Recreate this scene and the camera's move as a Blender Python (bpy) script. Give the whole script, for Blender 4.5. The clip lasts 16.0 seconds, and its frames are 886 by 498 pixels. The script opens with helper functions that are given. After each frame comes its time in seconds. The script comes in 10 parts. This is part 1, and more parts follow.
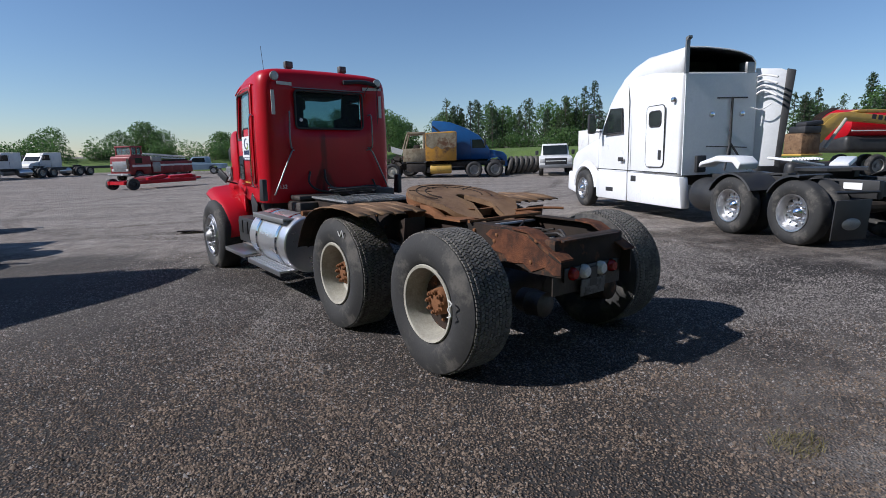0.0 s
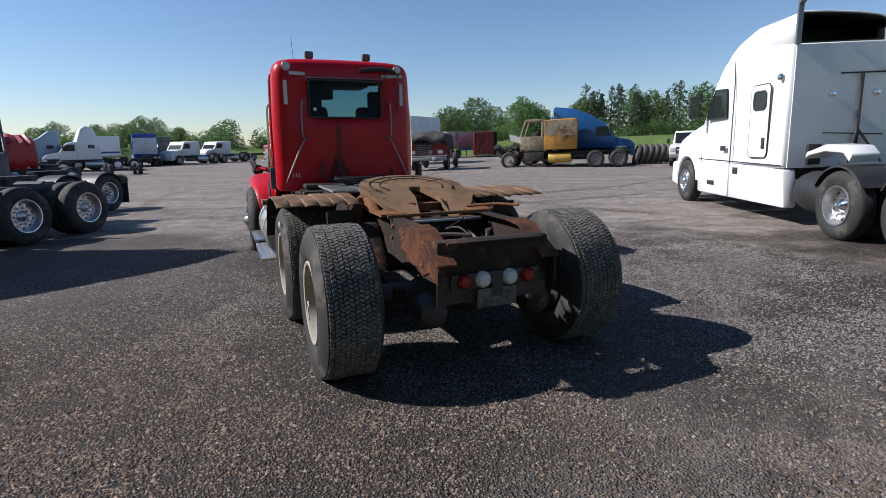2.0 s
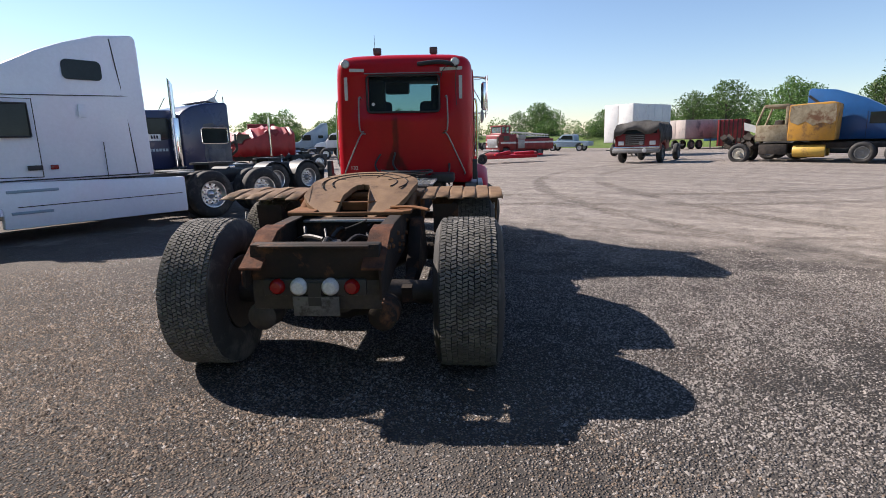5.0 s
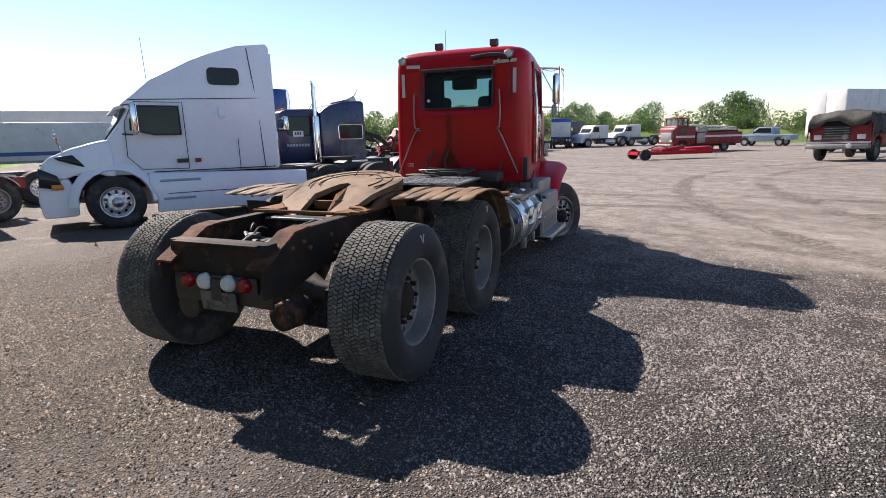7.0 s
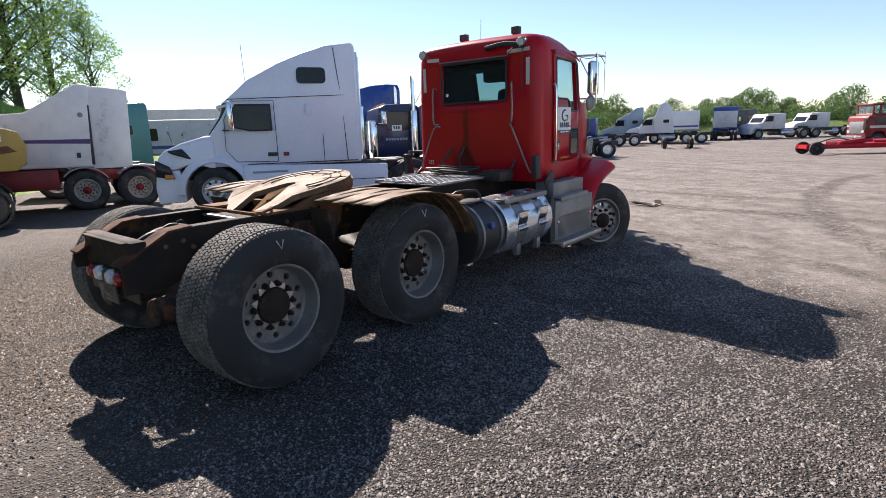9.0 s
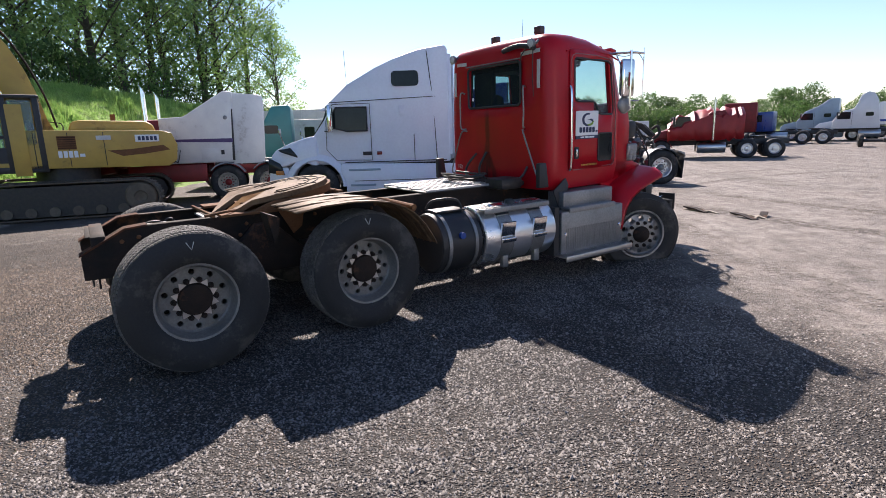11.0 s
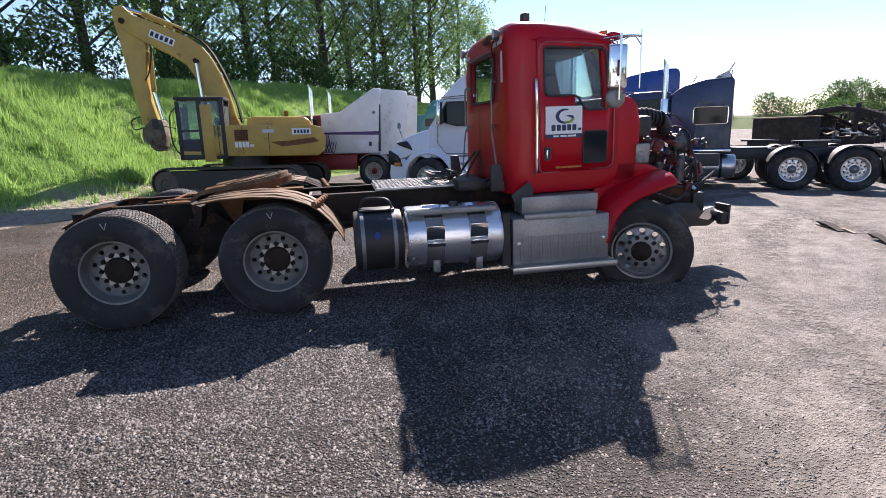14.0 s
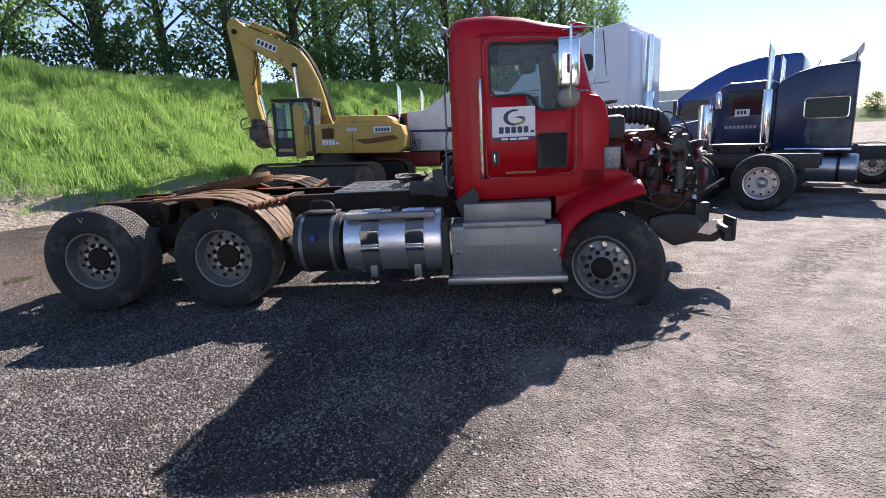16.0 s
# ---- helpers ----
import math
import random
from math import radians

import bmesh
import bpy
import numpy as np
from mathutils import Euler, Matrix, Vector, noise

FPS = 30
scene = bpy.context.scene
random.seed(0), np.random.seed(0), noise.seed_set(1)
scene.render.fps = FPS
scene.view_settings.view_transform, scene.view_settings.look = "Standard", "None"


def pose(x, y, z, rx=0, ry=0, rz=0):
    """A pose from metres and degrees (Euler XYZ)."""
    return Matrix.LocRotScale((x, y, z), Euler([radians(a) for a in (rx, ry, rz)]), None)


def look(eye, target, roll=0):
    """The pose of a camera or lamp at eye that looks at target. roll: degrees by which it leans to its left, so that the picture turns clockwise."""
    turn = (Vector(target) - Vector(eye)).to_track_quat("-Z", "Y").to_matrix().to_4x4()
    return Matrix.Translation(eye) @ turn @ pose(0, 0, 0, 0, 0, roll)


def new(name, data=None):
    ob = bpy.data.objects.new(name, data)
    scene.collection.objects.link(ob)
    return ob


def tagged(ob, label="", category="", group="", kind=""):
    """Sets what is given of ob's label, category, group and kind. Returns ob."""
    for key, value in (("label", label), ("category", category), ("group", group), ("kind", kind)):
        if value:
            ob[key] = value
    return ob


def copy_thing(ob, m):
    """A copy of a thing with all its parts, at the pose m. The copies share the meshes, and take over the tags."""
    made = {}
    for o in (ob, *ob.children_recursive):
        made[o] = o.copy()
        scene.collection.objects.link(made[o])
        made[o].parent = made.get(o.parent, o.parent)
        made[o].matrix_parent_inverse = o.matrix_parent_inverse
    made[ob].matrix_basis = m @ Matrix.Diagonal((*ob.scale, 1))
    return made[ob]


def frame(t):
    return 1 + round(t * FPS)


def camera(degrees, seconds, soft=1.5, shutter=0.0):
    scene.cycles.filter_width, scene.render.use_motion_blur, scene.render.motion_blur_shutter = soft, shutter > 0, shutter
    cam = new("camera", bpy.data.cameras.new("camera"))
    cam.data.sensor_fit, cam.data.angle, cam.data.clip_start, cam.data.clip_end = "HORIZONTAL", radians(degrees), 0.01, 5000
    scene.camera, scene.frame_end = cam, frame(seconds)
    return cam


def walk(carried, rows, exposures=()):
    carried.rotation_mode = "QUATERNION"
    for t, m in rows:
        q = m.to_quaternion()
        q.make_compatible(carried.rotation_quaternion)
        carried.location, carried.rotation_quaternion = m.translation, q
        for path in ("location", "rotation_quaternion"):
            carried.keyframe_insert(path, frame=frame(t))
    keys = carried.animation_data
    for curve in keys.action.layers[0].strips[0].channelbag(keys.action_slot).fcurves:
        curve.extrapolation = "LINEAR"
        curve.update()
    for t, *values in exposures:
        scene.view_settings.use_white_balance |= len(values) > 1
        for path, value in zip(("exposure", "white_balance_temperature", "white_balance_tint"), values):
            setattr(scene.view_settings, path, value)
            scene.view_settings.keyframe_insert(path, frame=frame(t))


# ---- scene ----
# ---------------------------------------------------------------- camera
cam = camera(79.6, 16.0, soft=0.9)
PATH = [
    (0, (0.148, -0.298, 1.556), (0.082, 1.668, 1.199), -0.6),
    (0.5, (0.568, -0.217, 1.577), (0.37, 1.738, 1.205), -0.6),
    (1, (0.959, -0.032, 1.563), (0.643, 1.904, 1.175), -0.6),
    (1.5, (1.371, 0.135, 1.556), (0.931, 2.046, 1.16), -0.6),
    (2, (1.752, 0.32, 1.548), (1.173, 2.193, 1.154), -0.7),
    (2.5, (2.115, 0.544, 1.543), (1.418, 2.376, 1.148), -0.7),
    (3, (2.484, 0.737, 1.541), (1.675, 2.522, 1.146), -0.8),
    (3.5, (2.816, 0.962, 1.536), (1.871, 2.679, 1.138), -0.6),
    (6, (4.211, 2.521, 1.599), (2.665, 3.716, 1.17), -1.2),
    (6.5, (4.383, 2.895, 1.58), (2.745, 3.959, 1.151), -1.2),
    (7, (4.565, 3.269, 1.585), (2.843, 4.19, 1.154), -1.2),
    (7.5, (4.74, 3.722, 1.604), (2.941, 4.479, 1.168), -1.4),
    (8, (4.795, 4.137, 1.604), (2.956, 4.789, 1.164), -1.4),
    (8.5, (4.871, 4.619, 1.605), (2.991, 5.133, 1.159), -1.6),
    (9, (4.914, 5.04, 1.597), (3.004, 5.43, 1.15), -1.7),
    (9.5, (4.963, 5.519, 1.628), (3.028, 5.755, 1.179), -1.7),
    (10, (5.03, 5.916, 1.665), (3.083, 6.005, 1.217), -1.8),
    (12.5, (4.725, 8.152, 1.643), (2.873, 7.543, 1.198), -2.1),
    (13, (4.559, 8.543, 1.633), (2.753, 7.81, 1.188), -2.1),
    (13.5, (4.317, 8.942, 1.648), (2.558, 8.104, 1.198), -2.3),
    (14, (4.072, 9.358, 1.644), (2.373, 8.404, 1.193), -2.3),
    (14.5, (3.795, 9.739, 1.63), (2.168, 8.667, 1.18), -2.4),
    (15, (3.482, 10.102, 1.639), (1.923, 8.932, 1.189), -2.6),
    (15.5, (3.174, 10.473, 1.652), (1.702, 9.196, 1.201), -2.8),
    (16, (2.829, 10.772, 1.641), (1.434, 9.41, 1.193), -2.9),
]
walk(cam, [(t, look(eye, target, roll)) for t, eye, target, roll in PATH], exposures=[(0, 0.16, 5960, 13), (3.5, 0.71, 6540, 15), (7, 1.08, 6960, 17), (10, 1.03, 6850, 18), (12.5, 1.11, 6620, 20), (16, 1.08, 6560, 20)])

# ---------------------------------------------------------------- sky and sun
SUN_AZ, SUN_EL = radians(255.1), radians(37.6)
world = bpy.data.worlds.new("sky")
scene.world = world
world.use_nodes = True
wn = world.node_tree.nodes
sky = wn.new("ShaderNodeTexSky")
sky.sky_type = "NISHITA"
sky.sun_disc = False
sky.sun_elevation, sky.sun_rotation = SUN_EL, SUN_AZ
sky.air_density, sky.dust_density, sky.ozone_density = 1.0, 0.1, 4.4
wn["Background"].inputs[1].default_value = 0.085
world.node_tree.links.new(sky.outputs[0], wn["Background"].inputs[0])
sun_data = bpy.data.lights.new("sun", "SUN")
sun_data.energy, sun_data.angle, sun_data.color = 4.9, radians(0.55), (1.0, 0.95, 0.87)
sun = new("sun", sun_data)
sun_dir = Vector((math.sin(SUN_AZ) * math.cos(SUN_EL), math.cos(SUN_AZ) * math.cos(SUN_EL), math.sin(SUN_EL)))
sun.matrix_world = look(sun_dir * 50, (0, 0, 0))
# ---------------------------------------------------------------- materials
MATS = {}


def mat(name, c1, c2=None, rough=0.5, metal=0.0, scale=3.0, fine=60.0, bump=0.0, dirt=None, dirt_at=0.55, dirt_scale=2.0,
        coat=0.0, island=0.0, rand=0.0, stretch=(1, 1, 1), rough_var=0.12, grain_amount=0.14, shine=0.5):
    """A painted, rusted or mineral surface: two tones by broad noise, fine grain, patches of dirt or rust, relief."""
    m = bpy.data.materials.new(name)
    m.use_nodes = True
    nt, L = m.node_tree, m.node_tree.links
    b = nt.nodes["Principled BSDF"]
    tc = nt.nodes.new("ShaderNodeTexCoord")
    mp = nt.nodes.new("ShaderNodeMapping")
    mp.inputs["Scale"].default_value = stretch
    L.new(tc.outputs["Object"], mp.inputs[0])

    def nz(s, det=5.0, rg=0.6):
        n = nt.nodes.new("ShaderNodeTexNoise")
        n.inputs["Scale"].default_value, n.inputs["Detail"].default_value, n.inputs["Roughness"].default_value = s, det, rg
        L.new(mp.outputs[0], n.inputs["Vector"])
        return n.outputs["Fac"]

    def ramp(v, a, z):
        r = nt.nodes.new("ShaderNodeMapRange")
        r.inputs[1].default_value, r.inputs[2].default_value = a, z
        L.new(v, r.inputs[0])
        return r.outputs[0]

    def mix(f, a, z):
        x = nt.nodes.new("ShaderNodeMix")
        x.data_type = "RGBA"
        if isinstance(f, float):
            x.inputs[0].default_value = f
        else:
            L.new(f, x.inputs[0])
        for sock, v in ((x.inputs[6], a), (x.inputs[7], z)):
            if isinstance(v, tuple):
                sock.default_value = (*v, 1)
            else:
                L.new(v, sock)
        return x.outputs[2]

    c2 = c2 or tuple(v * 0.8 for v in c1)
    broad, grain = nz(scale), nz(fine, 3.0)
    col = mix(ramp(broad, 0.35, 0.65), c1, c2)
    hsv = nt.nodes.new("ShaderNodeHueSaturation")
    mr = nt.nodes.new("ShaderNodeMapRange")
    mr.inputs[1].default_value, mr.inputs[2].default_value, mr.inputs[3].default_value, mr.inputs[4].default_value = 0.3, 0.7, 1 - grain_amount, 1 + grain_amount
    L.new(grain, mr.inputs[0])
    L.new(mr.outputs[0], hsv.inputs["Value"])
    L.new(col, hsv.inputs["Color"])
    col = hsv.outputs[0]
    rough_in = ramp(grain, 0.0, 1.0)
    rr = nt.nodes.new("ShaderNodeMapRange")
    rr.inputs[3].default_value, rr.inputs[4].default_value = max(0.03, rough - rough_var), min(1.0, rough + rough_var)
    L.new(broad, rr.inputs[0])
    rout = rr.outputs[0]
    if dirt:
        dm = ramp(nz(dirt_scale, 8.0, 0.7), dirt_at, dirt_at + 0.12)
        col = mix(dm, col, dirt)
        mx = nt.nodes.new("ShaderNodeMix")
        L.new(dm, mx.inputs[0])
        L.new(rout, mx.inputs[2])
        mx.inputs[3].default_value = 0.85
        rout = mx.outputs[0]
        if metal > 0:
            mm = nt.nodes.new("ShaderNodeMapRange")
            mm.inputs[3].default_value, mm.inputs[4].default_value = metal, 0.0
            L.new(dm, mm.inputs[0])
            L.new(mm.outputs[0], b.inputs["Metallic"])
    if island or rand:
        src = nt.nodes.new("ShaderNodeNewGeometry").outputs["Random Per Island"] if island else nt.nodes.new("ShaderNodeObjectInfo").outputs["Random"]
        h2 = nt.nodes.new("ShaderNodeHueSaturation")
        m2 = nt.nodes.new("ShaderNodeMapRange")
        k = island or rand
        m2.inputs[3].default_value, m2.inputs[4].default_value = 1 - k, 1 + k
        L.new(src, m2.inputs[0])
        L.new(m2.outputs[0], h2.inputs["Value"])
        L.new(col, h2.inputs["Color"])
        col = h2.outputs[0]
    L.new(col, b.inputs["Base Color"])
    L.new(rout, b.inputs["Roughness"])
    if not (dirt and metal > 0):
        b.inputs["Metallic"].default_value = metal
    b.inputs["Coat Weight"].default_value = coat
    b.inputs["Specular IOR Level"].default_value = shine
    b.inputs["Coat Roughness"].default_value = 0.08
    if bump:
        bp = nt.nodes.new("ShaderNodeBump")
        bp.inputs["Strength"].default_value, bp.inputs["Distance"].default_value = bump, 0.01
        L.new(grain, bp.inputs["Height"])
        L.new(bp.outputs[0], b.inputs["Normal"])
    MATS[name] = m
    return m


def glassy(name, tint, dust=0.02, ior=1.14):
    """A thin pane: tinted see-through with a glossy face."""
    m = bpy.data.materials.new(name)
    m.use_nodes = True
    nt, L = m.node_tree, m.node_tree.links
    tr, gl, fr, mx = (nt.nodes.new("ShaderNode" + k) for k in ("BsdfTransparent", "BsdfGlossy", "Fresnel", "MixShader"))
    tr.inputs[0].default_value = (*tint, 1)
    gl.inputs["Roughness"].default_value = 0.02
    fr.inputs[0].default_value = ior
    L.new(fr.outputs[0], mx.inputs[0])
    # a film of dust on the pane
    df, dm = nt.nodes.new("ShaderNodeBsdfDiffuse"), nt.nodes.new("ShaderNodeMixShader")
    df.inputs[0].default_value = (0.6, 0.68, 0.7, 1)
    dm.inputs[0].default_value = dust
    L.new(tr.outputs[0], dm.inputs[1])
    L.new(df.outputs[0], dm.inputs[2])
    L.new(dm.outputs[0], mx.inputs[1])
    L.new(gl.outputs[0], mx.inputs[2])
    L.new(mx.outputs[0], nt.nodes["Material Output"].inputs[0])
    return m


RED = mat("red_paint", (0.47, 0.004, 0.013), (0.39, 0.004, 0.012), 0.36, scale=1.5, fine=25, coat=0.12, shine=0.25, dirt=(0.28, 0.03, 0.025), dirt_at=0.68, dirt_scale=1.6, grain_amount=0.03)


def sooted(base):
    """The cab's red paint with sooty streaks that run down the back wall from below the window."""
    m = base.copy()
    m.name = "sooty_red_paint"
    nt, L = m.node_tree, m.node_tree.links
    N = nt.nodes.new
    b = nt.nodes["Principled BSDF"]
    col = b.inputs["Base Color"].links[0].from_socket
    tc, sp = N("ShaderNodeTexCoord"), N("ShaderNodeSeparateXYZ")
    L.new(tc.outputs["Object"], sp.inputs[0])
    mp = N("ShaderNodeMapping")
    mp.inputs["Scale"].default_value = (5.0, 1.0, 1.6)
    L.new(tc.outputs["Object"], mp.inputs[0])
    nz = N("ShaderNodeTexNoise")
    nz.inputs["Scale"].default_value, nz.inputs["Detail"].default_value = 1.6, 6
    L.new(mp.outputs[0], nz.inputs["Vector"])

    def mth(op, a, c, d=None):
        x = N("ShaderNodeMath")
        x.operation = op
        for i, q in enumerate((a, c, d)):
            if q is None:
                continue
            if isinstance(q, (int, float)):
                x.inputs[i].default_value = q
            else:
                L.new(q, x.inputs[i])
        return x.outputs[0]

    def rng(v, a, z, o0=0.0, o1=1.0):
        r = N("ShaderNodeMapRange")
        r.interpolation_type = "SMOOTHSTEP"
        for i, q in enumerate((a, z, o0, o1)):
            r.inputs[i + 1].default_value = q
        L.new(v, r.inputs[0])
        return r.outputs[0]

    wob = mth("MULTIPLY", mth("SUBTRACT", nz.outputs["Fac"], 0.5), 0.22)
    d = mth("ABSOLUTE", mth("ADD", mth("ADD", sp.outputs[0], 0.13), wob), 0.0)
    trunk = mth("SUBTRACT", 1.0, rng(d, 0.02, 0.09))
    fork = mth("ABSOLUTE", mth("SUBTRACT", d, rng(sp.outputs[2], 1.42, 1.05, 0.0, 0.12)), 0.0)
    legs = mth("MULTIPLY", mth("SUBTRACT", 1.0, rng(fork, 0.02, 0.075)), rng(sp.outputs[2], 1.5, 1.35))
    haze = mth("MULTIPLY", mth("SUBTRACT", 1.0, rng(d, 0.08, 0.3)), 0.25)
    up = mth("MULTIPLY", mth("MAXIMUM", trunk, haze), rng(sp.outputs[2], 1.9, 1.75))
    mask = mth("MULTIPLY", mth("MAXIMUM", up, legs), rng(sp.outputs[1], 3.64, 3.62))
    mask = mth("MULTIPLY", mask, rng(nz.outputs["Fac"], 0.25, 0.6, 0.45, 0.85))
    mx = N("ShaderNodeMix")
    mx.data_type = "RGBA"
    L.new(mask, mx.inputs[0])
    L.new(col, mx.inputs[6])
    mx.inputs[7].default_value = (0.035, 0.008, 0.009, 1)
    L.new(mx.outputs[2], b.inputs["Base Color"])
    return m


SOOTED = sooted(RED)
RED_OLD = mat("faded_red_paint", (0.24, 0.008, 0.01), (0.15, 0.009, 0.01), 0.5, scale=2.5, dirt=(0.10, 0.05, 0.035), dirt_at=0.58, grain_amount=0.03)
WHITE = mat("white_paint", (0.78, 0.79, 0.80), (0.72, 0.73, 0.75), 0.3, scale=1.2, fine=20, coat=0.3, dirt=(0.5, 0.48, 0.44), dirt_at=0.68, dirt_scale=1.2, grain_amount=0.03)
WHITE_OLD = mat("chalky_white_paint", (0.7, 0.7, 0.68), (0.6, 0.6, 0.6), 0.5, scale=2, dirt=(0.36, 0.33, 0.3), dirt_at=0.6, grain_amount=0.03)
LILAC = mat("pale_lilac_white_paint", (0.80, 0.835, 0.92), (0.75, 0.785, 0.88), 0.34, scale=0.9, fine=18, coat=0.25, dirt=(0.5, 0.5, 0.55), dirt_at=0.66, dirt_scale=1.0, grain_amount=0.03)
NAVY = mat("navy_paint", (0.012, 0.022, 0.085), (0.02, 0.028, 0.07), 0.3, scale=1.2, coat=0.3, dirt=(0.08, 0.085, 0.11), dirt_at=0.6, dirt_scale=0.9, grain_amount=0.03)
BLUE = mat("blue_paint", (0.01, 0.05, 0.28), (0.012, 0.06, 0.25), 0.3, scale=1.5, coat=0.3, grain_amount=0.03)
SKYBLUE = mat("mid_blue_paint", (0.014, 0.095, 0.28), (0.013, 0.078, 0.23), 0.35, scale=1.5, coat=0.3, grain_amount=0.03)
GREYBLUE = mat("grey_blue_paint", (0.28, 0.38, 0.46), (0.24, 0.33, 0.4), 0.4, scale=1.5, grain_amount=0.03)
TEAL = mat("teal_paint", (0.03, 0.2, 0.2), (0.03, 0.17, 0.17), 0.4, scale=1.5, grain_amount=0.03)
YELLOW = mat("yellow_machine_paint", (0.54, 0.34, 0.065), (0.45, 0.28, 0.06), 0.45, scale=2, dirt=(0.2, 0.12, 0.05), dirt_at=0.6, dirt_scale=1.6, grain_amount=0.03)
BURNT = mat("burnt_yellow_paint", (0.5, 0.24, 0.02), (0.38, 0.2, 0.05), 0.7, scale=2, dirt=(0.13, 0.07, 0.035), dirt_at=0.5, dirt_scale=1.2, bump=0.3)
CHARRED = mat("charred_metal", (0.055, 0.042, 0.034), (0.022, 0.02, 0.018), 0.85, scale=4, bump=0.4, dirt=(0.13, 0.06, 0.03), dirt_at=0.6)
ASH = mat("ash_grey_panel", (0.34, 0.29, 0.2), (0.2, 0.16, 0.1), 0.85, scale=3, dirt=(0.13, 0.06, 0.03), dirt_at=0.52)
RUST = mat("rust_brown_steel", (0.20, 0.09, 0.042), (0.14, 0.065, 0.032), 0.85, shine=0.2, scale=5, fine=90, bump=0.25, dirt=(0.26, 0.13, 0.06), dirt_at=0.58, dirt_scale=6)
RUSTPLATE = mat("rusted_plate", (0.22, 0.135, 0.073), (0.13, 0.074, 0.041), 0.7, shine=0.28, scale=4, fine=110, bump=0.25, dirt=(0.07, 0.042, 0.026), dirt_at=0.53, dirt_scale=3.2)
RUSTDARK = mat("dark_rusted_frame", (0.036, 0.023, 0.017), (0.02, 0.017, 0.015), 0.82, shine=0.25, scale=5, fine=80, bump=0.25, dirt=(0.15, 0.065, 0.032), dirt_at=0.56, dirt_scale=4)
BLACK = mat("black_steel", (0.018, 0.018, 0.02), (0.03, 0.03, 0.03), 0.5, scale=4, dirt=(0.07, 0.06, 0.05), dirt_at=0.62, dirt_scale=5, grain_amount=0.03)
PLASTIC = mat("black_plastic", (0.02, 0.02, 0.022), (0.03, 0.03, 0.032), 0.55, scale=5, grain_amount=0.03)
GREASE = mat("greasy_black_parts", (0.02, 0.018, 0.017), (0.045, 0.036, 0.03), 0.55, scale=14, bump=0.3)
ENGINE = mat("engine_red_paint", (0.2, 0.012, 0.015), (0.07, 0.015, 0.013), 0.5, scale=10, dirt=(0.03, 0.022, 0.02), dirt_at=0.5, dirt_scale=8)
ENGINE_GREY = mat("grey_cast_parts", (0.12, 0.12, 0.12), (0.06, 0.06, 0.06), 0.55, metal=0.4, scale=10)
RUBBER = mat("tyre_rubber", (0.02, 0.02, 0.021), (0.032, 0.031, 0.03), 0.8, scale=4, fine=70, bump=0.1, dirt=(0.085, 0.078, 0.07), dirt_at=0.52, dirt_scale=4)
TREAD = mat("dusty_tread_rubber", (0.155, 0.143, 0.128), (0.09, 0.084, 0.077), 0.9, scale=6, fine=90, bump=0.15, island=0.3)
ALU = mat("brushed_aluminium", (0.62, 0.62, 0.63), (0.55, 0.55, 0.56), 0.34, metal=1.0, scale=3, fine=40, stretch=(1, 0.2, 1), grain_amount=0.03)
BRIGHTALU = mat("bright_aluminium", (0.85, 0.85, 0.86), (0.78, 0.78, 0.8), 0.28, metal=0.85, scale=3, fine=40, stretch=(1, 0.2, 1), grain_amount=0.03)
POLISHED = mat("polished_metal", (0.8, 0.8, 0.81), (0.72, 0.72, 0.74), 0.1, metal=1.0, scale=6, rough_var=0.05, grain_amount=0.03)
DULLALU = mat("dull_aluminium", (0.3, 0.3, 0.3), (0.24, 0.24, 0.24), 0.5, metal=0.75, scale=3, dirt=(0.2, 0.19, 0.17), dirt_at=0.6)
RIMGREY = mat("dusty_grey_rim", (0.24, 0.235, 0.225), (0.17, 0.165, 0.155), 0.55, metal=0.35, scale=5, dirt=(0.2, 0.17, 0.13), dirt_at=0.58, dirt_scale=6)
RIMCREAM = mat("cream_painted_rim", (0.40, 0.38, 0.32), (0.28, 0.26, 0.22), 0.55, scale=5, dirt=(0.25, 0.2, 0.14), dirt_at=0.58, dirt_scale=5)
MIRROR = mat("mirror_glass", (0.86, 0.87, 0.88), (0.84, 0.85, 0.86), 0.05, metal=1.0, scale=2, rough_var=0.02, grain_amount=0.01)
PRIMER = mat("dull_grey_primer", (0.13, 0.128, 0.13), (0.06, 0.064, 0.08), 0.5, scale=2.6, dirt=(0.014, 0.022, 0.075), dirt_at=0.57, dirt_scale=2.2)
DECKSTEEL = mat("worn_deck_steel", (0.46, 0.46, 0.47), (0.3, 0.3, 0.3), 0.45, metal=0.6, scale=8)
SCALE = mat("flaking_rust_scale", (0.15, 0.057, 0.028), (0.05, 0.024, 0.017), 0.85, shine=0.2, scale=9, fine=120, bump=0.6, dirt=(0.025, 0.02, 0.018), dirt_at=0.55, dirt_scale=6)
REFLECT = mat("white_reflective_tape", (0.6, 0.58, 0.56), (0.5, 0.48, 0.46), 0.4)
SIGNWHITE = mat("sign_white", (0.8, 0.8, 0.8), (0.76, 0.76, 0.76), 0.4, scale=3, grain_amount=0.03)
SIGNGREEN = mat("sign_green", (0.2, 0.35, 0.03), (0.2, 0.33, 0.03), 0.4)
SIGNBLUE = mat("sign_blue", (0.02, 0.03, 0.09), (0.02, 0.03, 0.08), 0.4)
PURPLE = mat("purple_stripe_paint", (0.05, 0.02, 0.12), (0.06, 0.03, 0.12), 0.4)
